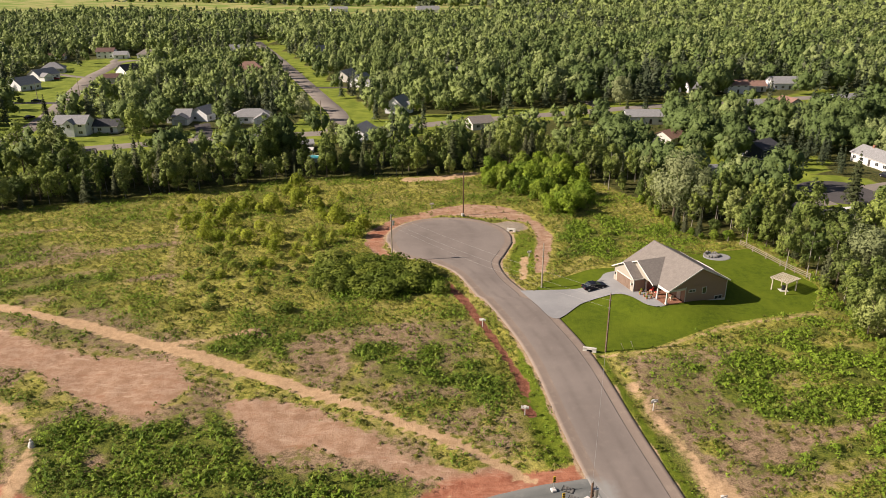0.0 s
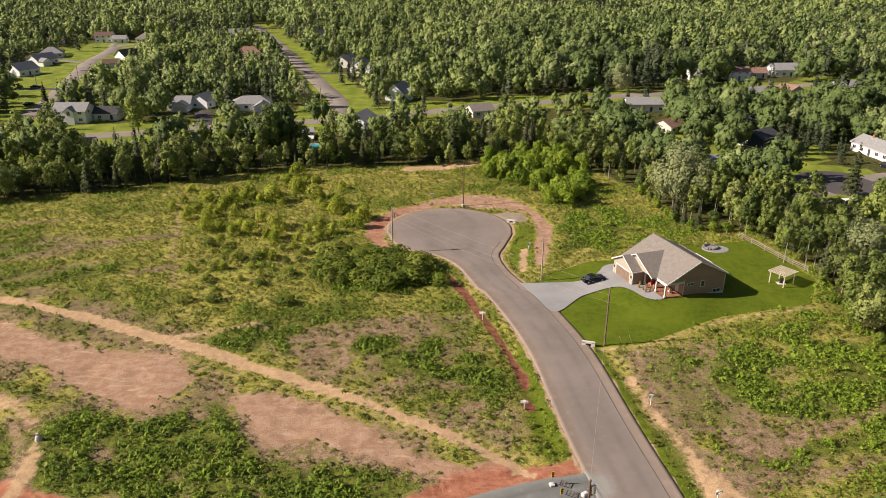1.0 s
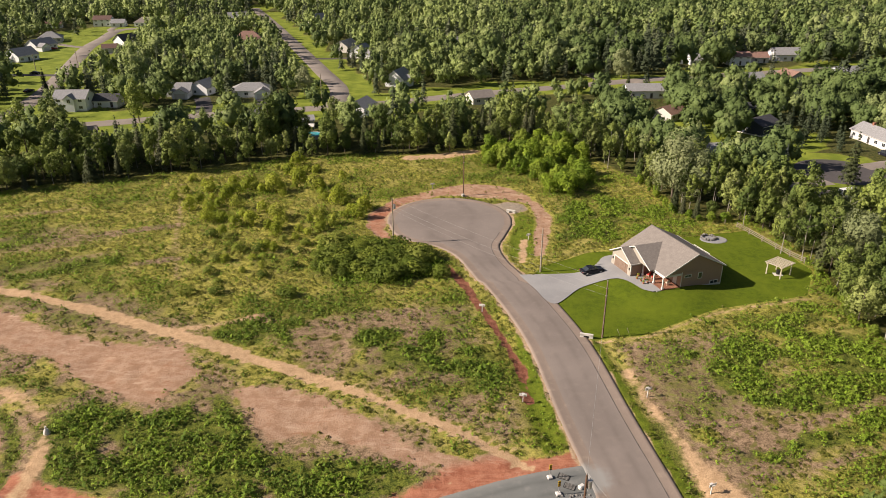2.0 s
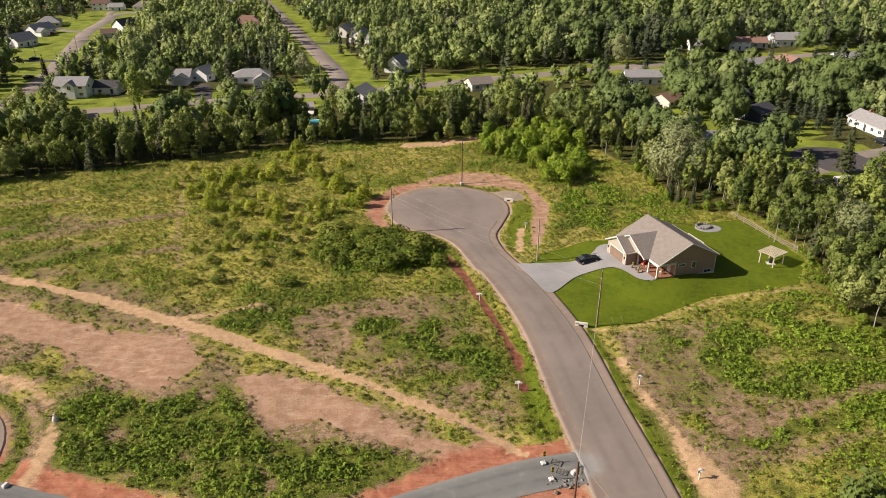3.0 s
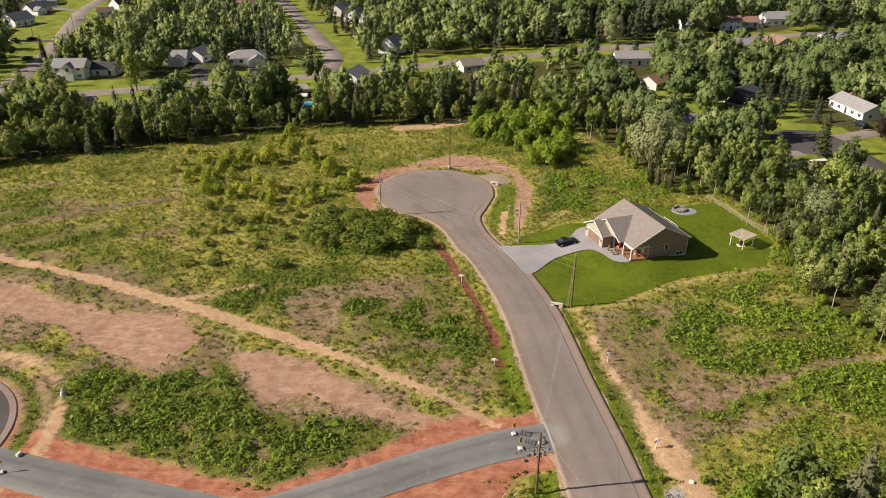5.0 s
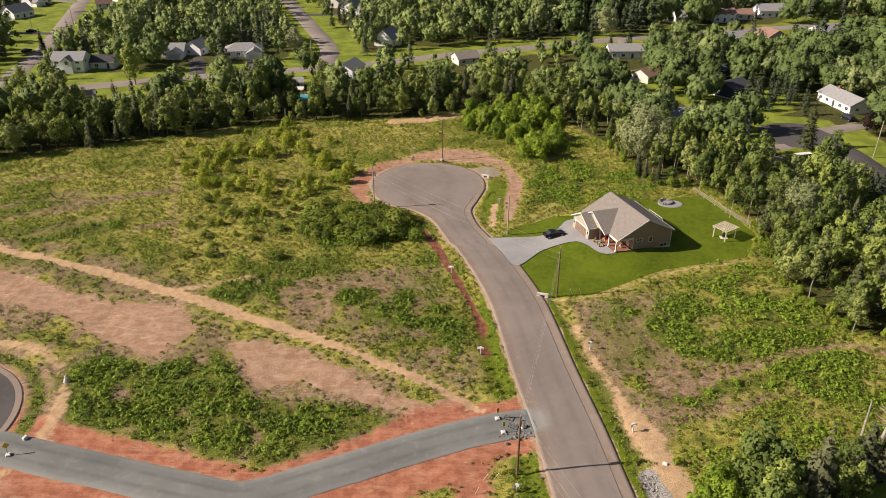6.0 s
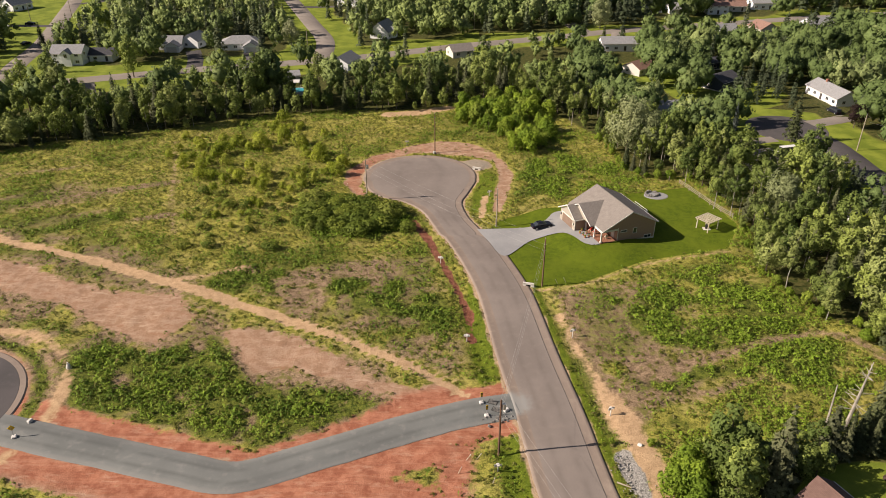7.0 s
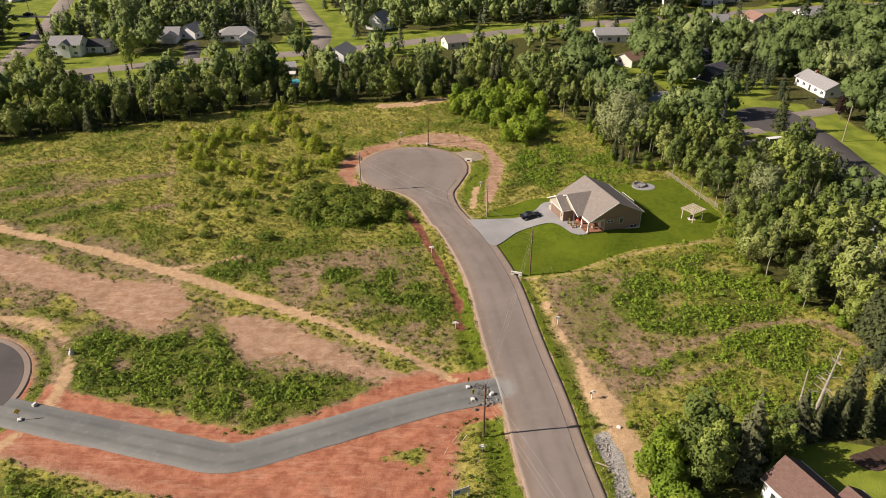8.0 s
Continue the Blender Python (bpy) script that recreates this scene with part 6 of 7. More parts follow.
def hazard_sign(x, y, turn, diamond=False):
    t = thing("barrier_sign", "yellow hazard board standing on a white block", "sign", pose(x, y, 0.04, 0, 0, turn), "hazard signs")
    part("block", box(-0.33, -0.33, 0, 0.33, 0.33, 0.32, None, 0.08), "white", t)
    part("pole", beam((0, 0, 0.4), (0, 0, 1.9), 0.045, None, None, 8), "steel", t)
    bm = box(-0.17, -0.03, -0.42, 0.17, 0.03, 0.42) if not diamond else box(-0.36, -0.03, -0.36, 0.36, 0.03, 0.36)
    b = part("board", bm, "yellow", t)
    b.matrix_basis = pose(0, -0.06, 1.75, 0, 45 if diamond else 0, 0)
    for k in range(3 if not diamond else 0):
        s = part("stripe", box(-0.165, -0.045, -0.36 + k * 0.27, 0.165, -0.03, -0.25 + k * 0.27), "black", b)


hazard_sign(12.6, 71.3, 15)
hazard_sign(13.3, 68.4, 15)
hazard_sign(-55.4, 62.9, 200, True)


def grate(x, y, turn):
    t = thing("drain_grate", "dark iron drain grate set in the gravel", "drain", pose(x, y, 0.06, 0, 0, turn), "drain grates")
    part("frame", box(-0.75, -0.5, -0.1, 0.75, 0.5, 0.05), "black", t)
    for k in range(5):
        part("bar", box(-0.65, -0.42 + k * 0.19, 0.05, 0.65, -0.34 + k * 0.19, 0.08), "rock_dark", t)


grate(14.4, 71.5, -25)
grate(14.9, 69.8, -25)


def block(x, y, size, label, mat="white", seed=1):
    t = thing("concrete_block", label, "block", pose(x, y, 0, 0, 0, seed * 37))
    part("block", box(-size, -size * 0.7, -0.1, size, size * 0.7, size * 1.2, None, 0.1), mat, t)


block(16.3, 69.6, 0.42, "white bagged block at the corner of the side road")
block(-54.8, 66.2, 0.4, "white block beside the gravel road", seed=2)
block(2.8, 175.9, 0.5, "pale rock at the foot of the pole", "rock", 3)
block(35.0, 62.5, 0.35, "white stone in the bare soil", seed=4)


def vent(x, y):
    t = thing("well_cap", "white pointed well cap standing in the weeds", "well cap", pose(x, y, 0))
    part("cone", beam((0, 0, -0.1), (0, 0, 0.9), 0.6, 0.25, None, 10), "white", t)
    part("pipe", beam((0, 0, 0.9), (0, 0, 1.3), 0.14, 0.14, None, 10), "white", t)


vent(-54.9, 78.8)


def culvert(x, y, turn):
    """A pipe end under a concrete headwall."""
    t = thing("culvert", "concrete headwall round a culvert pipe in the ditch", "culvert", pose(x, y, -0.1, 0, 0, turn), "culverts")
    bm = box(-1.1, -0.15, -0.4, -0.45, 0.2, 0.7)
    box(0.45, -0.15, -0.4, 1.1, 0.2, 0.7, bm)
    box(-1.1, -0.15, 0.5, 1.1, 0.2, 0.85, bm)
    part("headwall", bm, "concrete", t)
    part("pipe", beam((0, 0.9, 0.05), (0, 0.02, 0.05), 0.48, None, None, 14), "black", t)


culvert(22.9, 105.6, -15)
culvert(14.3, 164.2, -20)


def estate_sign():
    t = thing("estate_sign", "white two-post sign with blue and white panel by the road", "sign", pose(11.2, 49.0, 0, 0, 0, 22))
    for x in (-1.15, 1.15):
        part("post", box(x - 0.07, -0.07, -0.3, x + 0.07, 0.07, 2.0), "white", t)
    p = part("panel", box(-1.1, -0.03, 0.75, 1.1, 0.03, 1.85), "white", t)
    part("emblem", box(-0.85, -0.045, 1.1, -0.1, -0.03, 1.6), "blue", p)
    for k in range(3):
        part("line", box(0.1, -0.045, 1.5 - k * 0.25, 0.9, -0.03, 1.6 - k * 0.25), "steel", p)


estate_sign()


def swimming_pool(x, y, r):
    t = thing("swimming_pool", "round above-ground pool with blue water behind trees", "pool", pose(x, y, 0))
    bm = bmesh.new()
    bmesh.ops.create_cone(bm, cap_ends=False, segments=32, radius1=r, radius2=r, depth=1.2, matrix=pose(0, 0, 0.6))
    bmesh.ops.solidify(bm, geom=bm.faces[:], thickness=0.12)
    part("wall", bm, "white", t)
    bm = bmesh.new()
    bmesh.ops.create_circle(bm, cap_ends=True, segments=32, radius=r - 0.1, matrix=pose(0, 0, 1.08))
    part("water", bm, "pool_water", t)


swimming_pool(-46.3, 232.7, 3.1)
swimming_pool(-98.5, 218.7, 2.0)
CLEAR.append((-46.3, 232.7, 6))
t = thing("garden_canopy", "white garden canopy beside the pool", "canopy", pose(-48.7, 240, 0))
part("roof", gable_roof(3.0, 3.0, 2.2, 2.8, 0.2, 0.06), "white", t)
for x in (-1.4, 1.4):
    for y in (-1.4, 1.4):
        part("post", beam((x, y, -0.1), (x, y, 2.2), 0.05, None, None, 6), "steel", t)
t = thing("shed", "small pale garden shed with a grey roof", "shed", pose(98.6, 134.8, 0, 0, 0, 25))
bm = bmesh.new()
gable_wall(bm, 3.6, 3.0, 2.2, 3.1)
part("wall", bm, "siding_white", t)
part("roof", gable_roof(3.6, 3.0, 2.2, 3.1, 0.2, 0.1), "roof_grey", t)
part("door", box(-0.6, -1.56, 0, 0.6, -1.49, 1.95), "trim", t)
CLEAR.append((98.6, 134.8, 3.5))
CLEAR.append((95.5, 128.5, 4.0))
CLEAR.append((-48.7, 240, 4))
t = thing("mulch_bed", "dark bark mulch bed beside a lawn", "flower bed", pose(71.2, 57.2, 0, 0, 0, 6))
bm = bmesh.new()
bmesh.ops.create_cone(bm, cap_ends=True, segments=24, radius1=4.6, radius2=4.3, depth=0.16, matrix=pose(0, 0, 0.06) @ Matrix.Diagonal((1, 0.40, 1, 1)))
for v in bm.verts:
    v.co.y += 0.9 * math.sin(v.co.x * 0.7) * (1 if v.co.y < 0 else 0.5)
part("mulch", bm, "mulch", t)
CLEAR.append((71, 56.5, 4.5))
CLEAR.append((60, 47, 7))


def ditch_rocks():
    """Broken rock laid in the ditch at the roadside."""
    t = thing("riprap", "bed of pale broken rocks in the roadside ditch", "rocks", pose(0, 0, 0))
    rng = np.random.default_rng(17)
    protos = [rock_mesh(70 + k, 0.2) for k in range(4)]
    meshes = []
    for bm in protos:
        me = bpy.data.meshes.new("rock")
        bm.to_mesh(me)
        bm.free()
        me.materials.append(M["rock"])
        meshes.append(me)
    line = smooth_line([(32.4, 60.2), (33.1, 56.5), (33.4, 52.5), (33.6, 46)], 0.5)
    for k in range(290):
        x, y = line[int(rng.integers(0, len(line)))]
        ob = new("rock", meshes[k % 4])
        ob.parent = t
        s = rng.uniform(0.35, 0.85)
        ob.matrix_basis = Matrix.LocRotScale((x + rng.normal(0, 0.95), y + rng.normal(0, 0.5), -0.12 + rng.uniform(0, 0.12)), Euler(rng.uniform(0, 6, 3)), Vector((s, s, s)))
    lg = thing("log", "fallen bleached log across the rock ditch", "log", pose(31.2, 55.0, 0.2, 0, 0, -30))
    part("trunk", beam((-1.0, 0, 0), (1.0, 0, 0.1), 0.12, 0.08, None, 7), "pole_grey", lg)


ditch_rocks()


def junction():
    """Rubble at the corner of the side road."""
    rng = np.random.default_rng(23)
    t = thing("rubble", "heap of dark broken stone and dug-out asphalt", "rubble", pose(15.2, 67.9, 0))
    for k in range(34):
        ob = part("stone", rock_mesh(120 + k, 0.12 + 0.07 * (k % 3)), "rock_dark", t)
        ob.matrix_basis = pose(rng.normal(0, 1.1), rng.normal(0, 0.35) + 0.2 * rng.normal(), 0.02, 30 * k, 17 * k, 40 * k)


junction()


def dirt_pile(x, y, r, h, seed):
    """A rounded heap of dug earth with clods on it."""
    rng = np.random.default_rng(seed)
    t = thing("dirt_pile", "low heap of brown earth beside the dirt track", "dirt pile", pose(x, y, 0))
    bm = bmesh.new()
    bmesh.ops.create_icosphere(bm, subdivisions=3, radius=1.0)
    for v in bm.verts:
        k = 0.75 + 0.5 * float(vnoise(v.co.x * 2 + seed, v.co.y * 2 + 3 * v.co.z, 0.7, seed))
        v.co = Vector((v.co.x * r * k, v.co.y * r * 0.7 * k, max(v.co.z, -0.2) * h * k))
    part("mound", bm, "earth", t, "", True)
    for k in range(14):
        ob = part("clod", rock_mesh(400 + k + seed, 0.16), "earth", t)
        a = rng.uniform(0, 6.28)
        ob.matrix_basis = pose(r * 1.05 * math.cos(a), r * 0.75 * math.sin(a), 0.02, 40 * k, 25 * k, 0)


M["earth"] = plain("dug_earth", (0.27, 0.175, 0.105), (0.40, 0.275, 0.17), 1.5, 0.95, bump=0.5, fine=6.0)
dirt_pile(-34.0, 111.4, 2.0, 0.42, 5)
dirt_pile(-32.0, 110.2, 1.2, 0.35, 9)


def spilled_stones():
    """Loose crushed stone along both edges of the unpaved side road."""
    rng = np.random.default_rng(91)
    line = smooth_line(BRANCH, 0.5)
    V, F = [], []
    for k in range(1500):
        i = int(rng.integers(1, len(line) - 1))
        a, b = line[i - 1], line[i + 1]
        d = Vector((b[0] - a[0], b[1] - a[1])).normalized()
        o = rng.choice((-1, 1)) * (2.65 + abs(rng.normal(0, 0.3)))
        c = np.array((line[i][0] - d.y * o, line[i][1] + d.x * o, 0.02))
        r = rng.uniform(0.015, 0.045)
        p = np.array([(1, 0, 0), (-1, 0, 0), (0, 1, 0), (0, -1, 0), (0, 0, 0.8), (0, 0, -0.8)]) * rng.uniform(0.6, 1.2, (6, 3)) * r
        V.append(p + c)
        F += [(6 * k + e, 6 * k + g, 6 * k + h) for e, g, h in ((0, 2, 4), (2, 1, 4), (1, 3, 4), (3, 0, 4), (2, 0, 5), (1, 2, 5), (3, 1, 5), (0, 3, 5))]
    tagged(sheet("spilled_stone", np.concatenate(V), F, "rock"), "loose crushed stones along the edges of the gravel side road", "stones", kind="stuff")


spilled_stones()

# ---- trees, one by one ----
made_trees = {}


def plant(kind, x, y, scale, turn, variant=0):
    m = Matrix.LocRotScale((x, y, 0), Euler((0, 0, turn)), Vector((1, 1, 1)) * scale)
    if (kind, variant) in made_trees:
        return copy_thing(made_trees[kind, variant], m)
    made_trees[kind, variant] = make_tree(kind, 100 + 7 * variant + 3 * len(kind), m)
    return made_trees[kind, variant]


SINGLE = [("pale", 56.5, 176, 1.3), ("pale", 62, 172, 0.95), ("spruce", 106.8, 186.5, 1.15), ("blue", 93.2, 196, 0.8), ("plum", 131, 199, 0.8),
          ("plum", 116, 300, 0.9), ("broad", 68, 160, 0.75), ("slim", 44.7, 200, 1.0), ("slim", 70, 141, 1.0), ("slim", 72.6, 137, 0.95), ("slim", 67.5, 156, 0.9),
          ("pale", -62, 300, 0.85), ("pale", 78, 340, 0.8), ("broad", -73, 236, 1.1), ("broad", -79, 254, 1.1), ("broad", -112, 252, 1.1),
          ("broad", -42, 250, 1.1), ("alder", 73.3, 57.5, 0.5), ("broad", -54, 287, 0.5), ("spruce", 74, 309, 0.7), ("pale", 82, 133, 0.75),
          ("broad", -128, 208, 1.25), ("broad", -137, 216, 1.3), ("broad", -121, 216, 1.15), ("broad", -134, 200, 1.1), ("broad", -129, 226, 1.1), ("broad", -113, 212, 1.2),
          ("alder", -38, 120.1, 0.3), ("broad", 95, 156, 0.95), ("broad", 101, 161, 1.0), ("broad", 106, 155, 0.9), ("spruce", 99, 150, 0.8)]
SINGLE += [("spruce", -170 + 5.2 * k, 299 + 2.2 * k + 1.5 * (k % 2), 0.75 + 0.08 * (k % 3)) for k in range(11)]
for k, (kind, x, y, sc) in enumerate(SINGLE):
    plant(kind, x, y, sc, k * 1.7, k % 2)
    CLEAR.append((x, y, 2.5 * sc))


def scatter_trees():
    rng = np.random.default_rng(5)
    x, y = sow(rng, -135, 135, 40, 262, 4.5)
    fd = inside(x, y, FIELD)
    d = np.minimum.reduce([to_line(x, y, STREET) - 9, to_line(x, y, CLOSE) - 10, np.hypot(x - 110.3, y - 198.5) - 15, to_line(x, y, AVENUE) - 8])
    keep = (fd < -0.6) & (fd > -58) & clear_of(x, y) & ((fd > -16) | clear_of(x, y, 0, SIGHT_GAPS)) & (d > 0) & (y > 84) & (x < 0.66 * (y + 40))
    x, y, fd, d = x[keep], y[keep], fd[keep], d[keep]
    order = np.argsort(-fd - 0.12 * (240 - y))
    x, y, fd, d = x[order], y[order], fd[order], d[order]
    deep = np.where((x > 55) & (y < 168), 34, np.where(x > 45, 26, 18))
    thin = (rng.uniform(0, 1, len(x)) < np.where(-fd < deep, 1.0, np.clip(1 - (-fd - deep) / 6, 0.16, 1))) & (np.hypot(x - 98, y - 184) > 16) & (np.hypot(x - 112, y - 166) > 13)
    x, y, fd = x[thin], y[thin], fd[thin]
    near = np.arange(len(x)) < 335
    for k in np.nonzero(near)[0]:
        u = rng.uniform()
        if x[k] < 10 and y[k] > 150:
            kind = "slim" if u < 0.32 else "broad" if u < 0.74 else "spruce"
        elif y[k] < 84:
            kind = "broad" if u < 0.8 else "spruce"
        else:
            kind = "slim" if u < 0.42 else "broad" if u < 0.84 else "spruce"
        sc = rng.uniform(0.72, 1.1)
        if x[k] < 40 and y[k] > 150:
            sc *= 0.95 + 0.4 * (vnoise(x[k], y[k], 14, 66) > 0.55) * rng.uniform(0.3, 1.0)
        if y[k] < 84:
            sc *= 0.62 if x[k] < 62 else 0.85
        elif fd[k] > -5:
            sc *= rng.uniform(0.5, 1.0)
        plant(kind, x[k], y[k], sc, rng.uniform(0, 6.28), int(rng.integers(0, 5)))
    return x[~near], y[~near]


back_x, back_y = scatter_trees()


def thicket_by_the_ditch():
    """Dense young trees between the near field and the neighbour's lawn."""
    rng = np.random.default_rng(61)
    pts = [(36.5, 44), (36.5, 55), (39.6, 59.5), (44, 61), (51, 62), (58, 63), (68.6, 66.5), (76, 70), (80, 77), (81.5, 88), (93, 88), (92, 70), (84, 66), (75, 63), (65, 59.5), (58, 56), (52, 53.5), (46, 51.5), (42, 49), (41, 44)]
    x, y = sow(rng, 36, 93, 44, 87, 2.45)
    keep = (inside(x, y, pts) > 0.3) & clear_of(x, y)
    for px, py in zip(x[keep], y[keep]):
        u = rng.uniform()
        kind, sc = ("alder", rng.uniform(0.7, 1.05)) if px < 41 else ("broad", rng.uniform(0.42, 0.66)) if u < 0.7 and px < 60 else ("spruce", rng.uniform(0.5, 0.85) * (1.0 if px < 60 else 1.2)) if u < 0.9 else ("broad", rng.uniform(0.5, 0.8))
        if py < 57 and px > 42:
            sc *= 1.4
        plant(kind, px, py, sc, rng.uniform(0, 6.28), int(rng.integers(0, 4)))


thicket_by_the_ditch()



def dead_tree():
    rng = np.random.default_rng(77)
    t = thing("dead_tree", "bleached bare dead tree among the conifers", "tree", Matrix.LocRotScale((65.7, 66.2, 0), Euler((0, radians(2), 0)), Vector((1.3, 1.3, 1.32))))
    bm = beam((0, 0, -0.2), (0.3, 0, 9.5), 0.26, 0.05, None, 7)
    beam((-1.6, 0.8, -0.2), (-1.9, 1.0, 5.5), 0.16, 0.06, bm, 6)
    part("trunk", bm, "birch_bark", t)
    for k in range(30):
        z, a = rng.uniform(2.5, 9), rng.uniform(0, 6.28)
        l = (10 - z) * 0.2 + 0.35
        part("branch", beam((0.03 * z, 0, z), (0.03 * z + l * math.cos(a), l * math.sin(a), z + rng.uniform(-0.2, 0.4)), 0.05, 0.018, None, 5), "birch_bark", t)


dead_tree()


def woodland():
    """Woods behind the front rows and out to the horizon, coarser with distance."""
    rng = np.random.default_rng(8)

    def leafy(h, s, n, size, seed, lumps):
        """A crown of leaf sprays over small rounded clumps of foliage."""
        r = np.random.default_rng(seed)
        b = np.array(broad_blobs(r, h, s, 0.2, lumps))
        c, d = crown_points(r, b, n, 0.4, 0.25)
        lv, lf, ln = leaf_quads(r, c, d, size, 1.0)
        tip = np.array([(1, 0, 0), (0, 1, 0), (-1, 0, 0), (0, -1, 0), (0, 0, 1), (0, 0, -1)], float)
        tri = np.array([(0, 1, 4), (1, 2, 4), (2, 3, 4), (3, 0, 4), (1, 0, 5), (2, 1, 5), (3, 2, 5), (0, 3, 5)])
        v = (b[:, None, :3] + tip[None] * (b[:, 3] * 0.84)[:, None, None] * r.uniform(0.8, 1.15, (len(b), 6, 1)) * np.stack([np.ones(len(b)), np.ones(len(b)), b[:, 4]], 1)[:, None]).reshape(-1, 3)
        f = (tri[None] + 6 * np.arange(len(b))[:, None, None]).reshape(-1, 3)
        mid, half = (v.max(0) + v.min(0)) / 2, (v.max(0) - v.min(0)) / 2
        nv = 0.6 * np.tile(tip, (len(b), 1)) + 0.8 * (v - mid) / half + np.array([0, 0, 0.1])
        nv /= np.linalg.norm(nv, axis=1)[:, None] + 1e-9
        return np.concatenate([v, lv]), np.concatenate([f, lf + len(v)]), np.concatenate([nv, ln])

    def needle(h, s, n, size, seed):
        r = np.random.default_rng(seed)
        c, d = needle_points(r, h, s, n)
        return leaf_quads(r, c, d, size, 0.7)

    # nearest and farthest y, spacing, leaf sprays, their size, clumps, needle sprays and their size
    bands = [(95, 290, 6.6, 450, 0.7, 14, 330, 0.9), (290, 420, 6.9, 260, 0.92, 13, 200, 1.2), (420, 700, 7.6, 92, 1.4, 8, 90, 1.7), (700, 1150, 9.8, 30, 2.3, 3, 40, 2.6), (1150, 2400, 22.0, 10, 6.0, 1, 26, 6.5)]
    for k, (y0, y1, gap, nb, sb, lumps, nn, sn) in enumerate(bands):
        half = 0.66 * (y1 + 20)
        x, y = sow(rng, -half, half, y0, y1, gap)
        keep = (np.abs(x - 5) < 0.64 * (y + 18) + 15) & (inside(x, y, FIELD) < -56)
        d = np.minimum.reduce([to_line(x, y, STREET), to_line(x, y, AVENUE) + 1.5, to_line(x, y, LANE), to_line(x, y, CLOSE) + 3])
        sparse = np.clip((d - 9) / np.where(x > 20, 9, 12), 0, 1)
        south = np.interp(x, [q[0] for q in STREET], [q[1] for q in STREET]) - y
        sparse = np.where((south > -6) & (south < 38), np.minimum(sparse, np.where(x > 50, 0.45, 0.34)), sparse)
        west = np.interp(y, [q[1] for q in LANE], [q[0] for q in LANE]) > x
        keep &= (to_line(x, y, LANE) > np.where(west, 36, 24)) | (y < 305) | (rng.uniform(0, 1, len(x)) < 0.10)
        keep &= clear_of(x, y) & clear_of(x, y, 0, SIGHT_GAPS) & (rng.uniform(0, 1, len(x)) < 0.06 + 0.94 * sparse) & (d > 8)
        if k == 3:
            keep &= (x > 60) | (y < 880 + 120 * vnoise(x, y, 90, 6))
        if k == 4:
            keep &= (x > 60) | (vnoise(x * 0.5, y * 3, 420, 9) > 0.66)
            keep &= vnoise(x, y * 2.5, 420, 5) > 0.52
        park = (x > 62) & (y > 200) & (y < 520)         # fewer, larger garden trees
        keep &= ~park | (rng.uniform(0, 1, len(x)) < 0.8)
        x, y = x[keep], y[keep]
        if k == 0:
            x, y = np.concatenate([x, back_x]), np.concatenate([y, back_y])
        mixed = fnoise(x, y, 60, 70) + rng.normal(0, 0.14, len(x))
        tall = 0.75 + 0.6 * fnoise(x, y, 35, 73)
        sc, tn = rng.uniform(0.72, 1.32, len(x)) * tall * (1.05, 1.05, 1.1, 1.1, 1.2)[k], rng.uniform(0, 6.28, len(x))
        south = np.interp(x, [q[0] for q in STREET], [q[1] for q in STREET]) - y
        sc *= np.where((south > -8) & (south < 48), 0.72, np.where((south > -45) & (south <= -8) & (x < 40), 0.85, np.where((x > 62) & (y > 200) & (y < 520), 1.05, 1.0)))
        sc *= np.where((x > -280) & (x < -20) & (y > 330) & (y < 560), 0.8, 1.0)
        sc *= np.where((x > 40) & (x < 175) & (y > 205) & (y < 300), 0.72, np.where((x > 60) & (y <= 205), 0.8, 1.0))
        ti = np.clip(0.9 * fnoise(x, y, 45, 74) + rng.normal(0.08, 0.17, len(x)) - 0.42 * (x > 55) * (y < 330) - 0.25 * (x > 55) * (y >= 330) * (y < 620), 0, 1)
        a = mixed < 0.62
        pine = ~a
        big = (1.0, 1.0, 1.05, 1.4, 2.6)[k]
        garden = a & (x > 50) & (y > 190) & (y < 440)
        if k < 3 and garden.any():
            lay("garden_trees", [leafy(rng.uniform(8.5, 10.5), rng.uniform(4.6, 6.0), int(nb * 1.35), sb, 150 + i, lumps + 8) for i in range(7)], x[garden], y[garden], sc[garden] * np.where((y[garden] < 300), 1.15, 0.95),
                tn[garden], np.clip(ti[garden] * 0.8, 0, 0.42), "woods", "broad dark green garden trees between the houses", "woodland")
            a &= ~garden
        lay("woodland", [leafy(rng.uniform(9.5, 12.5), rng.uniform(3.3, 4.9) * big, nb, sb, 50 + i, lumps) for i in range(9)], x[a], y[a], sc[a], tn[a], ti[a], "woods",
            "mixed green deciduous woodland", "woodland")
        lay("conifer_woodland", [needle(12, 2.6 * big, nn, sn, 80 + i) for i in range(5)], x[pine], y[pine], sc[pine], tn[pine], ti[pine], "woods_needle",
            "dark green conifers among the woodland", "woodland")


woodland()


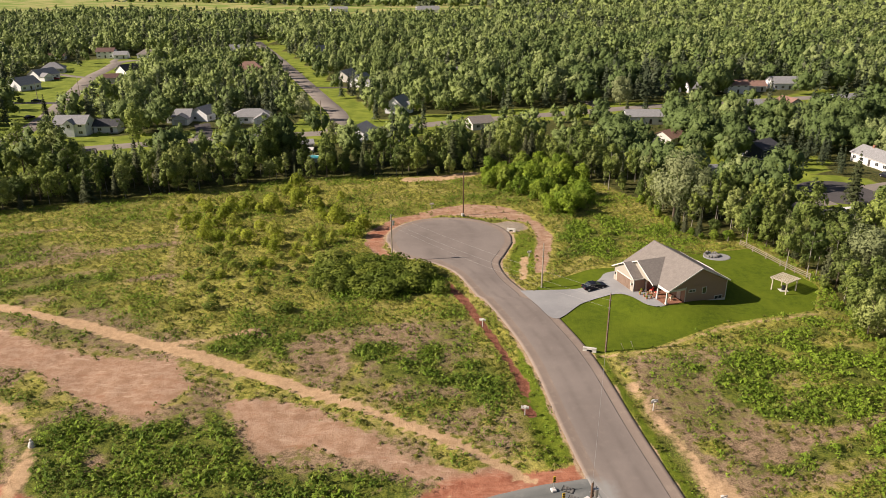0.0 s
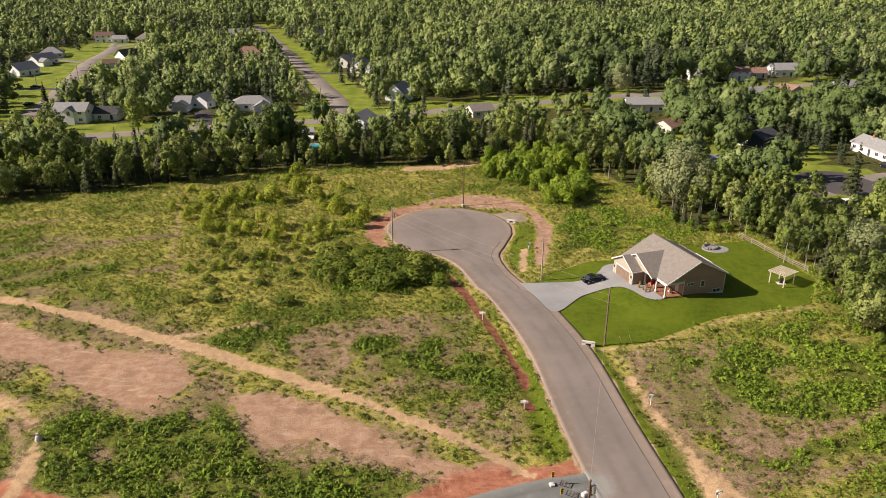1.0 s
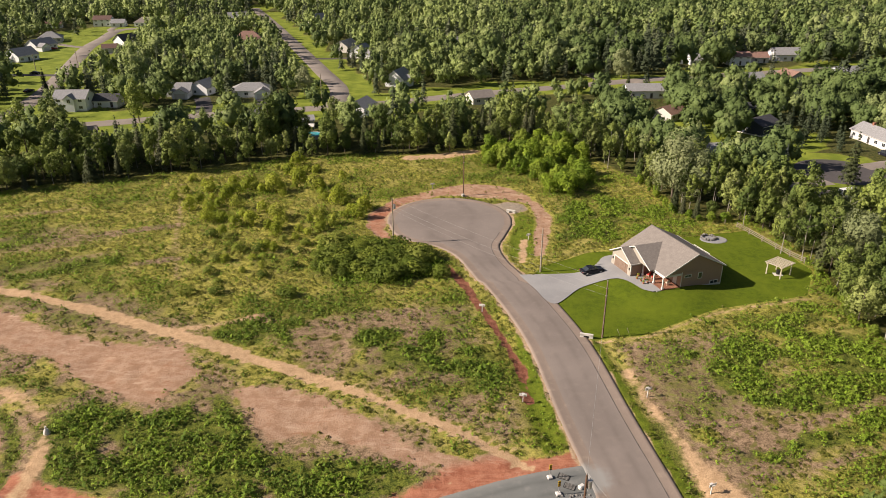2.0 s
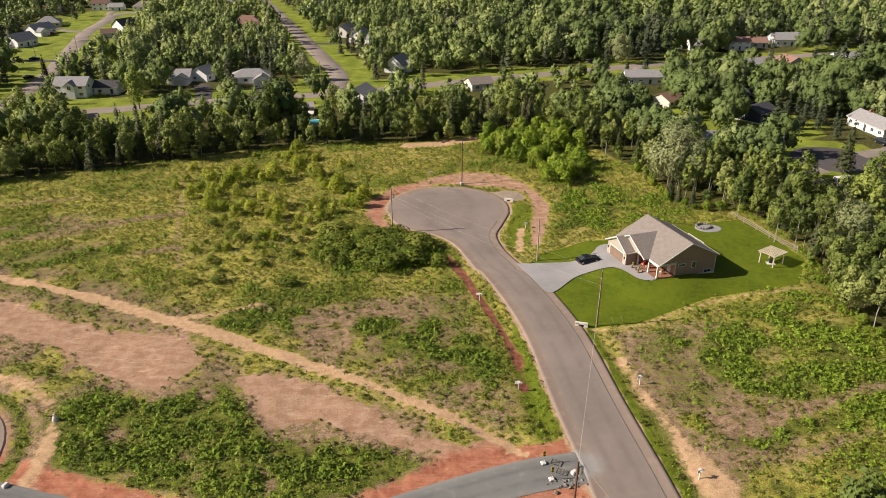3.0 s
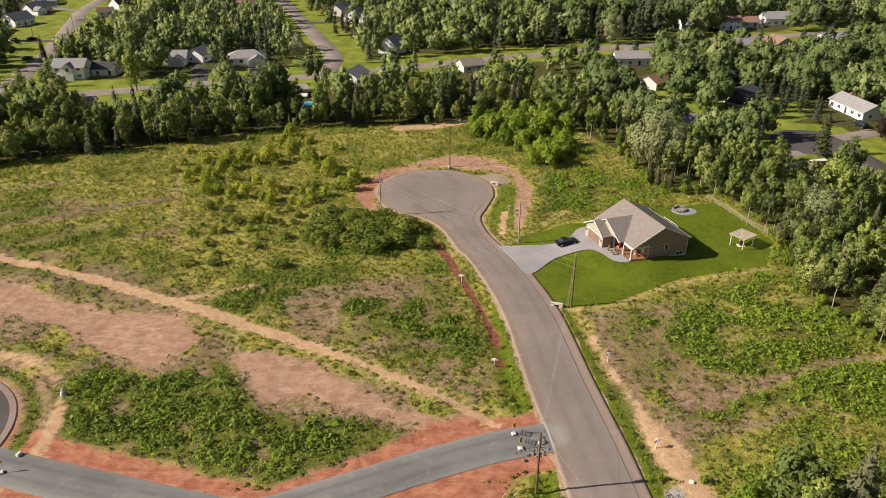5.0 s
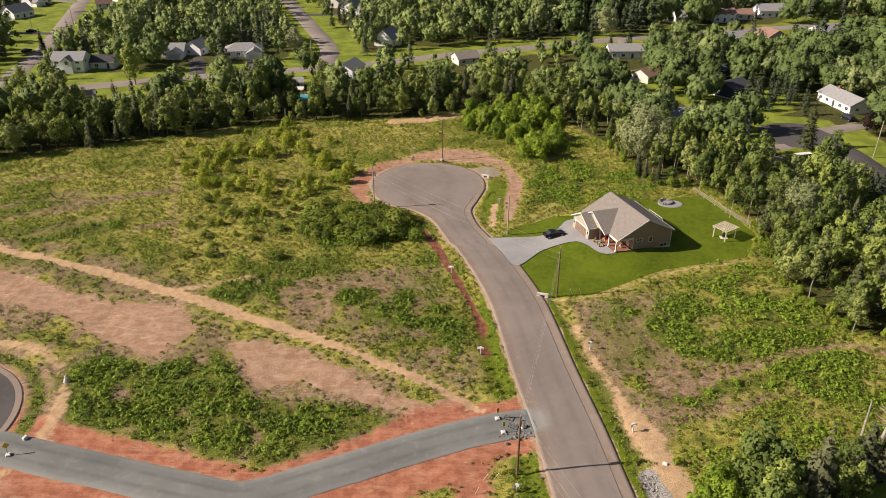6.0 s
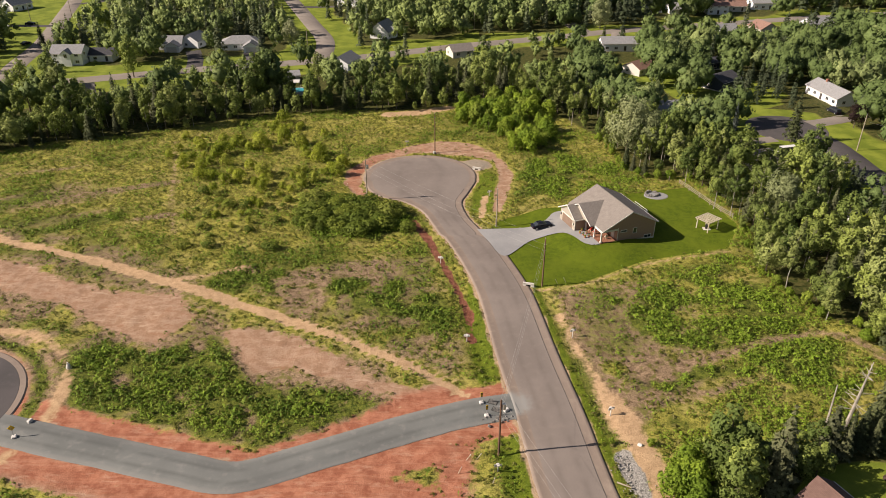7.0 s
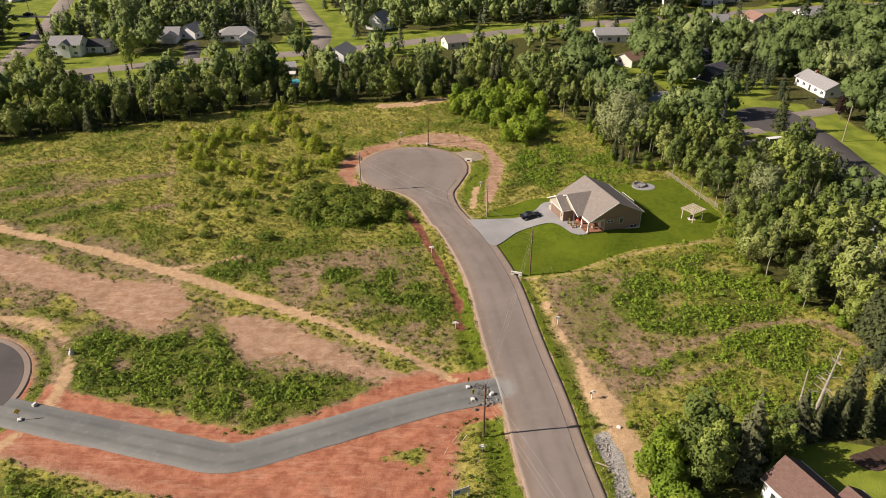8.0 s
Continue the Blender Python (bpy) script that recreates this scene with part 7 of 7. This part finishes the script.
# ---- shrubs and weeds of the field ----
def scatter_shrubs():
    rng = np.random.default_rng(21)
    stands = [([(-75, 186), (-61, 198), (-43, 202), (-28, 190), (-20, 166), (-26, 150), (-45, 148), (-71, 165)], 4.1, 0.85, 0.36),
              ([(-28, 129), (-28, 150), (-16, 143.5), (-8, 141.5), (-1.5, 138), (2, 132), (-1, 129.5), (-10.6, 126), (-21.6, 125)], 2.3, 0.9, 0.22),
              ([(-60, 150), (-30, 152), (-30, 118), (-50, 120)], 3.6, 0.55, 0.40)]
    made = ([], [])
    for pts, gap, share, cut in stands:
        xs, ys = [p[0] for p in pts], [p[1] for p in pts]
        x, y = sow(rng, min(xs), max(xs), min(ys), max(ys), gap)
        keep = (inside(x, y, pts) > 0) & (rng.uniform(0, 1, len(x)) < share) & (fnoise(x, y, 12, 60) > cut)
        for px, py in zip(x[keep], y[keep]):
            m = Matrix.LocRotScale((px, py, 0), Euler((0, 0, rng.uniform(0, 6.28))), Vector((1, 1, 1)) * rng.uniform(0.6, 1.35) * (0.65 if gap == 3.6 else 1.0))
            kind = gap == 2.3 or (gap == 3.6 and rng.uniform() < 0.6)
            if kind:
                m = m @ Matrix.Diagonal((1.0, 1.0, 0.8, 1.0))
            if len(made[kind]) < 6:
                made[kind].append(make_shrub(320 + len(made[1]), m, "leaf_low", "low leafy green shrub in a thicket beside the road") if kind else make_shrub(300 + len(made[0]), m))
            else:
                copy_thing(made[kind][int(rng.integers(0, 6))], m)
    bush = []
    for hx, hy, hr in [c for c in CLEAR if 240 < c[1] < 450 and 6 < c[2] < 14 and abs(c[0]) < 260]:
        for k in range(3):
            a = -math.pi / 2 + rng.uniform(-1.1, 1.1)
            m = Matrix.LocRotScale((hx + hr * 0.92 * math.cos(a), hy + hr * 0.92 * math.sin(a), 0), Euler((0, 0, rng.uniform(0, 6.28))), Vector((1, 1, 0.8)) * rng.uniform(0.35, 0.75))
            if len(bush) < 4:
                bush.append(make_shrub(360 + len(bush), m, "leaf", "rounded green garden shrub beside a house", "garden shrubs"))
            else:
                copy_thing(bush[int(rng.integers(0, 4))], m)
    x, y = sow(rng, 7, 41, 174, 226, 3.5)
    pts = [(8, 201), (11, 221), (28, 226), (40, 215), (38, 184), (26, 174), (21, 193)]
    keep = inside(x, y, pts) > 0
    for px, py in zip(x[keep], y[keep]):
        plant("alder", px, py, rng.uniform(0.55, 1.15), rng.uniform(0, 6.28), int(rng.integers(0, 4)))
    edge_line = smooth_line([(50, 186), (53, 164), (59, 159), (68, 158)], 2.6) + smooth_line([(71, 124), (70, 112), (72, 100), (78, 92), (80, 85), (79.5, 79)], 2.6)
    for px, py in edge_line:
        plant("alder", px + rng.uniform(0, 2.5), py + rng.uniform(-1, 1), rng.uniform(0.25, 0.55), rng.uniform(0, 6.28), int(rng.integers(0, 4)))
    for px, py, sc in ((31, 63, 0.35), (36.5, 62.5, 0.5)):
        plant("alder", px, py, sc, px, 1)


scatter_shrubs()


def weed_template(seed, n=15, h=0.58, r=0.46, size=0.25):
    """A leafy clump, domed, with leaves down to the ground."""
    r_ = np.random.default_rng(seed)
    a, q = r_.uniform(0, math.tau, n), np.sqrt(r_.uniform(0, 1, n))
    c = np.stack([q * r * np.cos(a), q * r * np.sin(a), h * (1.05 - q * q) * r_.uniform(0.75, 1.1, n)], 1)
    d = np.stack([np.cos(a) * q, np.sin(a) * q, np.full(n, 0.75)], 1)
    return leaf_quads(r_, c, d, size, 0.9)


def grass_template(seed, n=5, h=0.36):
    """A tuft: narrow blades that arch outwards."""
    r_ = np.random.default_rng(seed)
    V, N = [], []
    for k in range(n):
        b = math.tau * k / n + r_.uniform(-0.5, 0.5)
        ux, uy, w = math.cos(b), math.sin(b), 0.09
        q, reach, hh = 0.05, r_.uniform(0.3, 0.5), h * r_.uniform(0.6, 1.0)
        V += [(q * ux - w * uy, q * uy + w * ux, hh), (q * ux + w * uy, q * uy - w * ux, hh),
              (reach * ux + 0.03 * uy, reach * uy - 0.03 * ux, 0.02), (reach * ux - 0.03 * uy, reach * uy + 0.03 * ux, 0.02)]
        N += [(0.3 * ux, 0.3 * uy, 0.95)] * 4
    return np.array(V), np.arange(4 * n).reshape(-1, 4), np.array(N)


def weeds():
    rng = np.random.default_rng(31)

    def bare(z):
        return (1 - np.clip(z["soil"] * 1.25, 0, 1)) * (1 - np.clip(z["tan"] * 1.5, 0, 1)) * (1 - z["lawn"]) * (1 - 0.75 * z["verge"]) * (z["road"] < -0.6) * (1 - z["gravel"])

    x, y = sow(rng, -126, 79, 42, 226, 0.58)
    keep = (np.abs(x - 4) < 0.68 * (y + 30)) & (inside(x, y, FIELD) > -3)
    x, y = x[keep], y[keep]
    z = zones(x, y)
    clump = np.clip((fnoise(x, y, 3.2, 77) - 0.30) * 4.5, 0, 1.4)
    keep = rng.uniform(0, 1, len(x)) < z["lush"] * bare(z) * (1 - 0.72 * z["dry"]) * clump * 2.0 * np.where((y > 122) & (x < 30), 0.62, 1.0)
    x, y = x[keep], y[keep]
    zz = {k: v[keep] for k, v in z.items()}
    n = len(x)
    tint = np.clip(0.6 * fnoise(x, y, 10, 91) + 0.18 + 0.3 * (x > 30) + 0.2 * (y > 120) * (x < 0) + 0.2 * (zz["road"] > -6) + 0.04 * (y < 92) * (x < 12) + rng.normal(0, 0.2, n), 0, 1)
    lay("weeds", [weed_template(600 + i) for i in range(8)], x, y, rng.uniform(0.5, 1.5, n) * (0.7 + 0.6 * zz["lush"]) * np.clip(0.45 - zz["road"] / 14, 0.45, 1), rng.uniform(0, 6.28, n), tint, "weed",
        "low leafy green weeds covering the field", "weeds", relief(x, y, zz))
    x, y = sow(rng, -126, 79, 42, 226, 0.74)
    keep = (np.abs(x - 4) < 0.68 * (y + 30)) & (inside(x, y, FIELD) > -3)
    x, y = x[keep], y[keep]
    z = zones(x, y)
    keep = rng.uniform(0, 1, len(x)) < bare(z) * (0.35 + 0.5 * fnoise(x, y, 4, 78)) * (1 - 0.8 * z["dry"]) * (1 - 0.75 * np.clip(z["lush"] * 1.6 - 0.3, 0, 1) * (z["road"] < -6))
    x, y = x[keep], y[keep]
    zz = {k: v[keep] for k, v in z.items()}
    n = len(x)
    tint = np.clip(0.7 * fnoise(x, y, 6, 92) + 0.15 - 0.3 * (y < 112) + rng.normal(0, 0.2, n), 0, 1)
    lay("grass", [grass_template(700 + i) for i in range(8)], x, y, rng.uniform(0.6, 1.5, n), rng.uniform(0, 6.28, n), tint, "tuft",
        "rough yellow-green grass tufts in the field", "grass", relief(x, y, zz))


weeds()
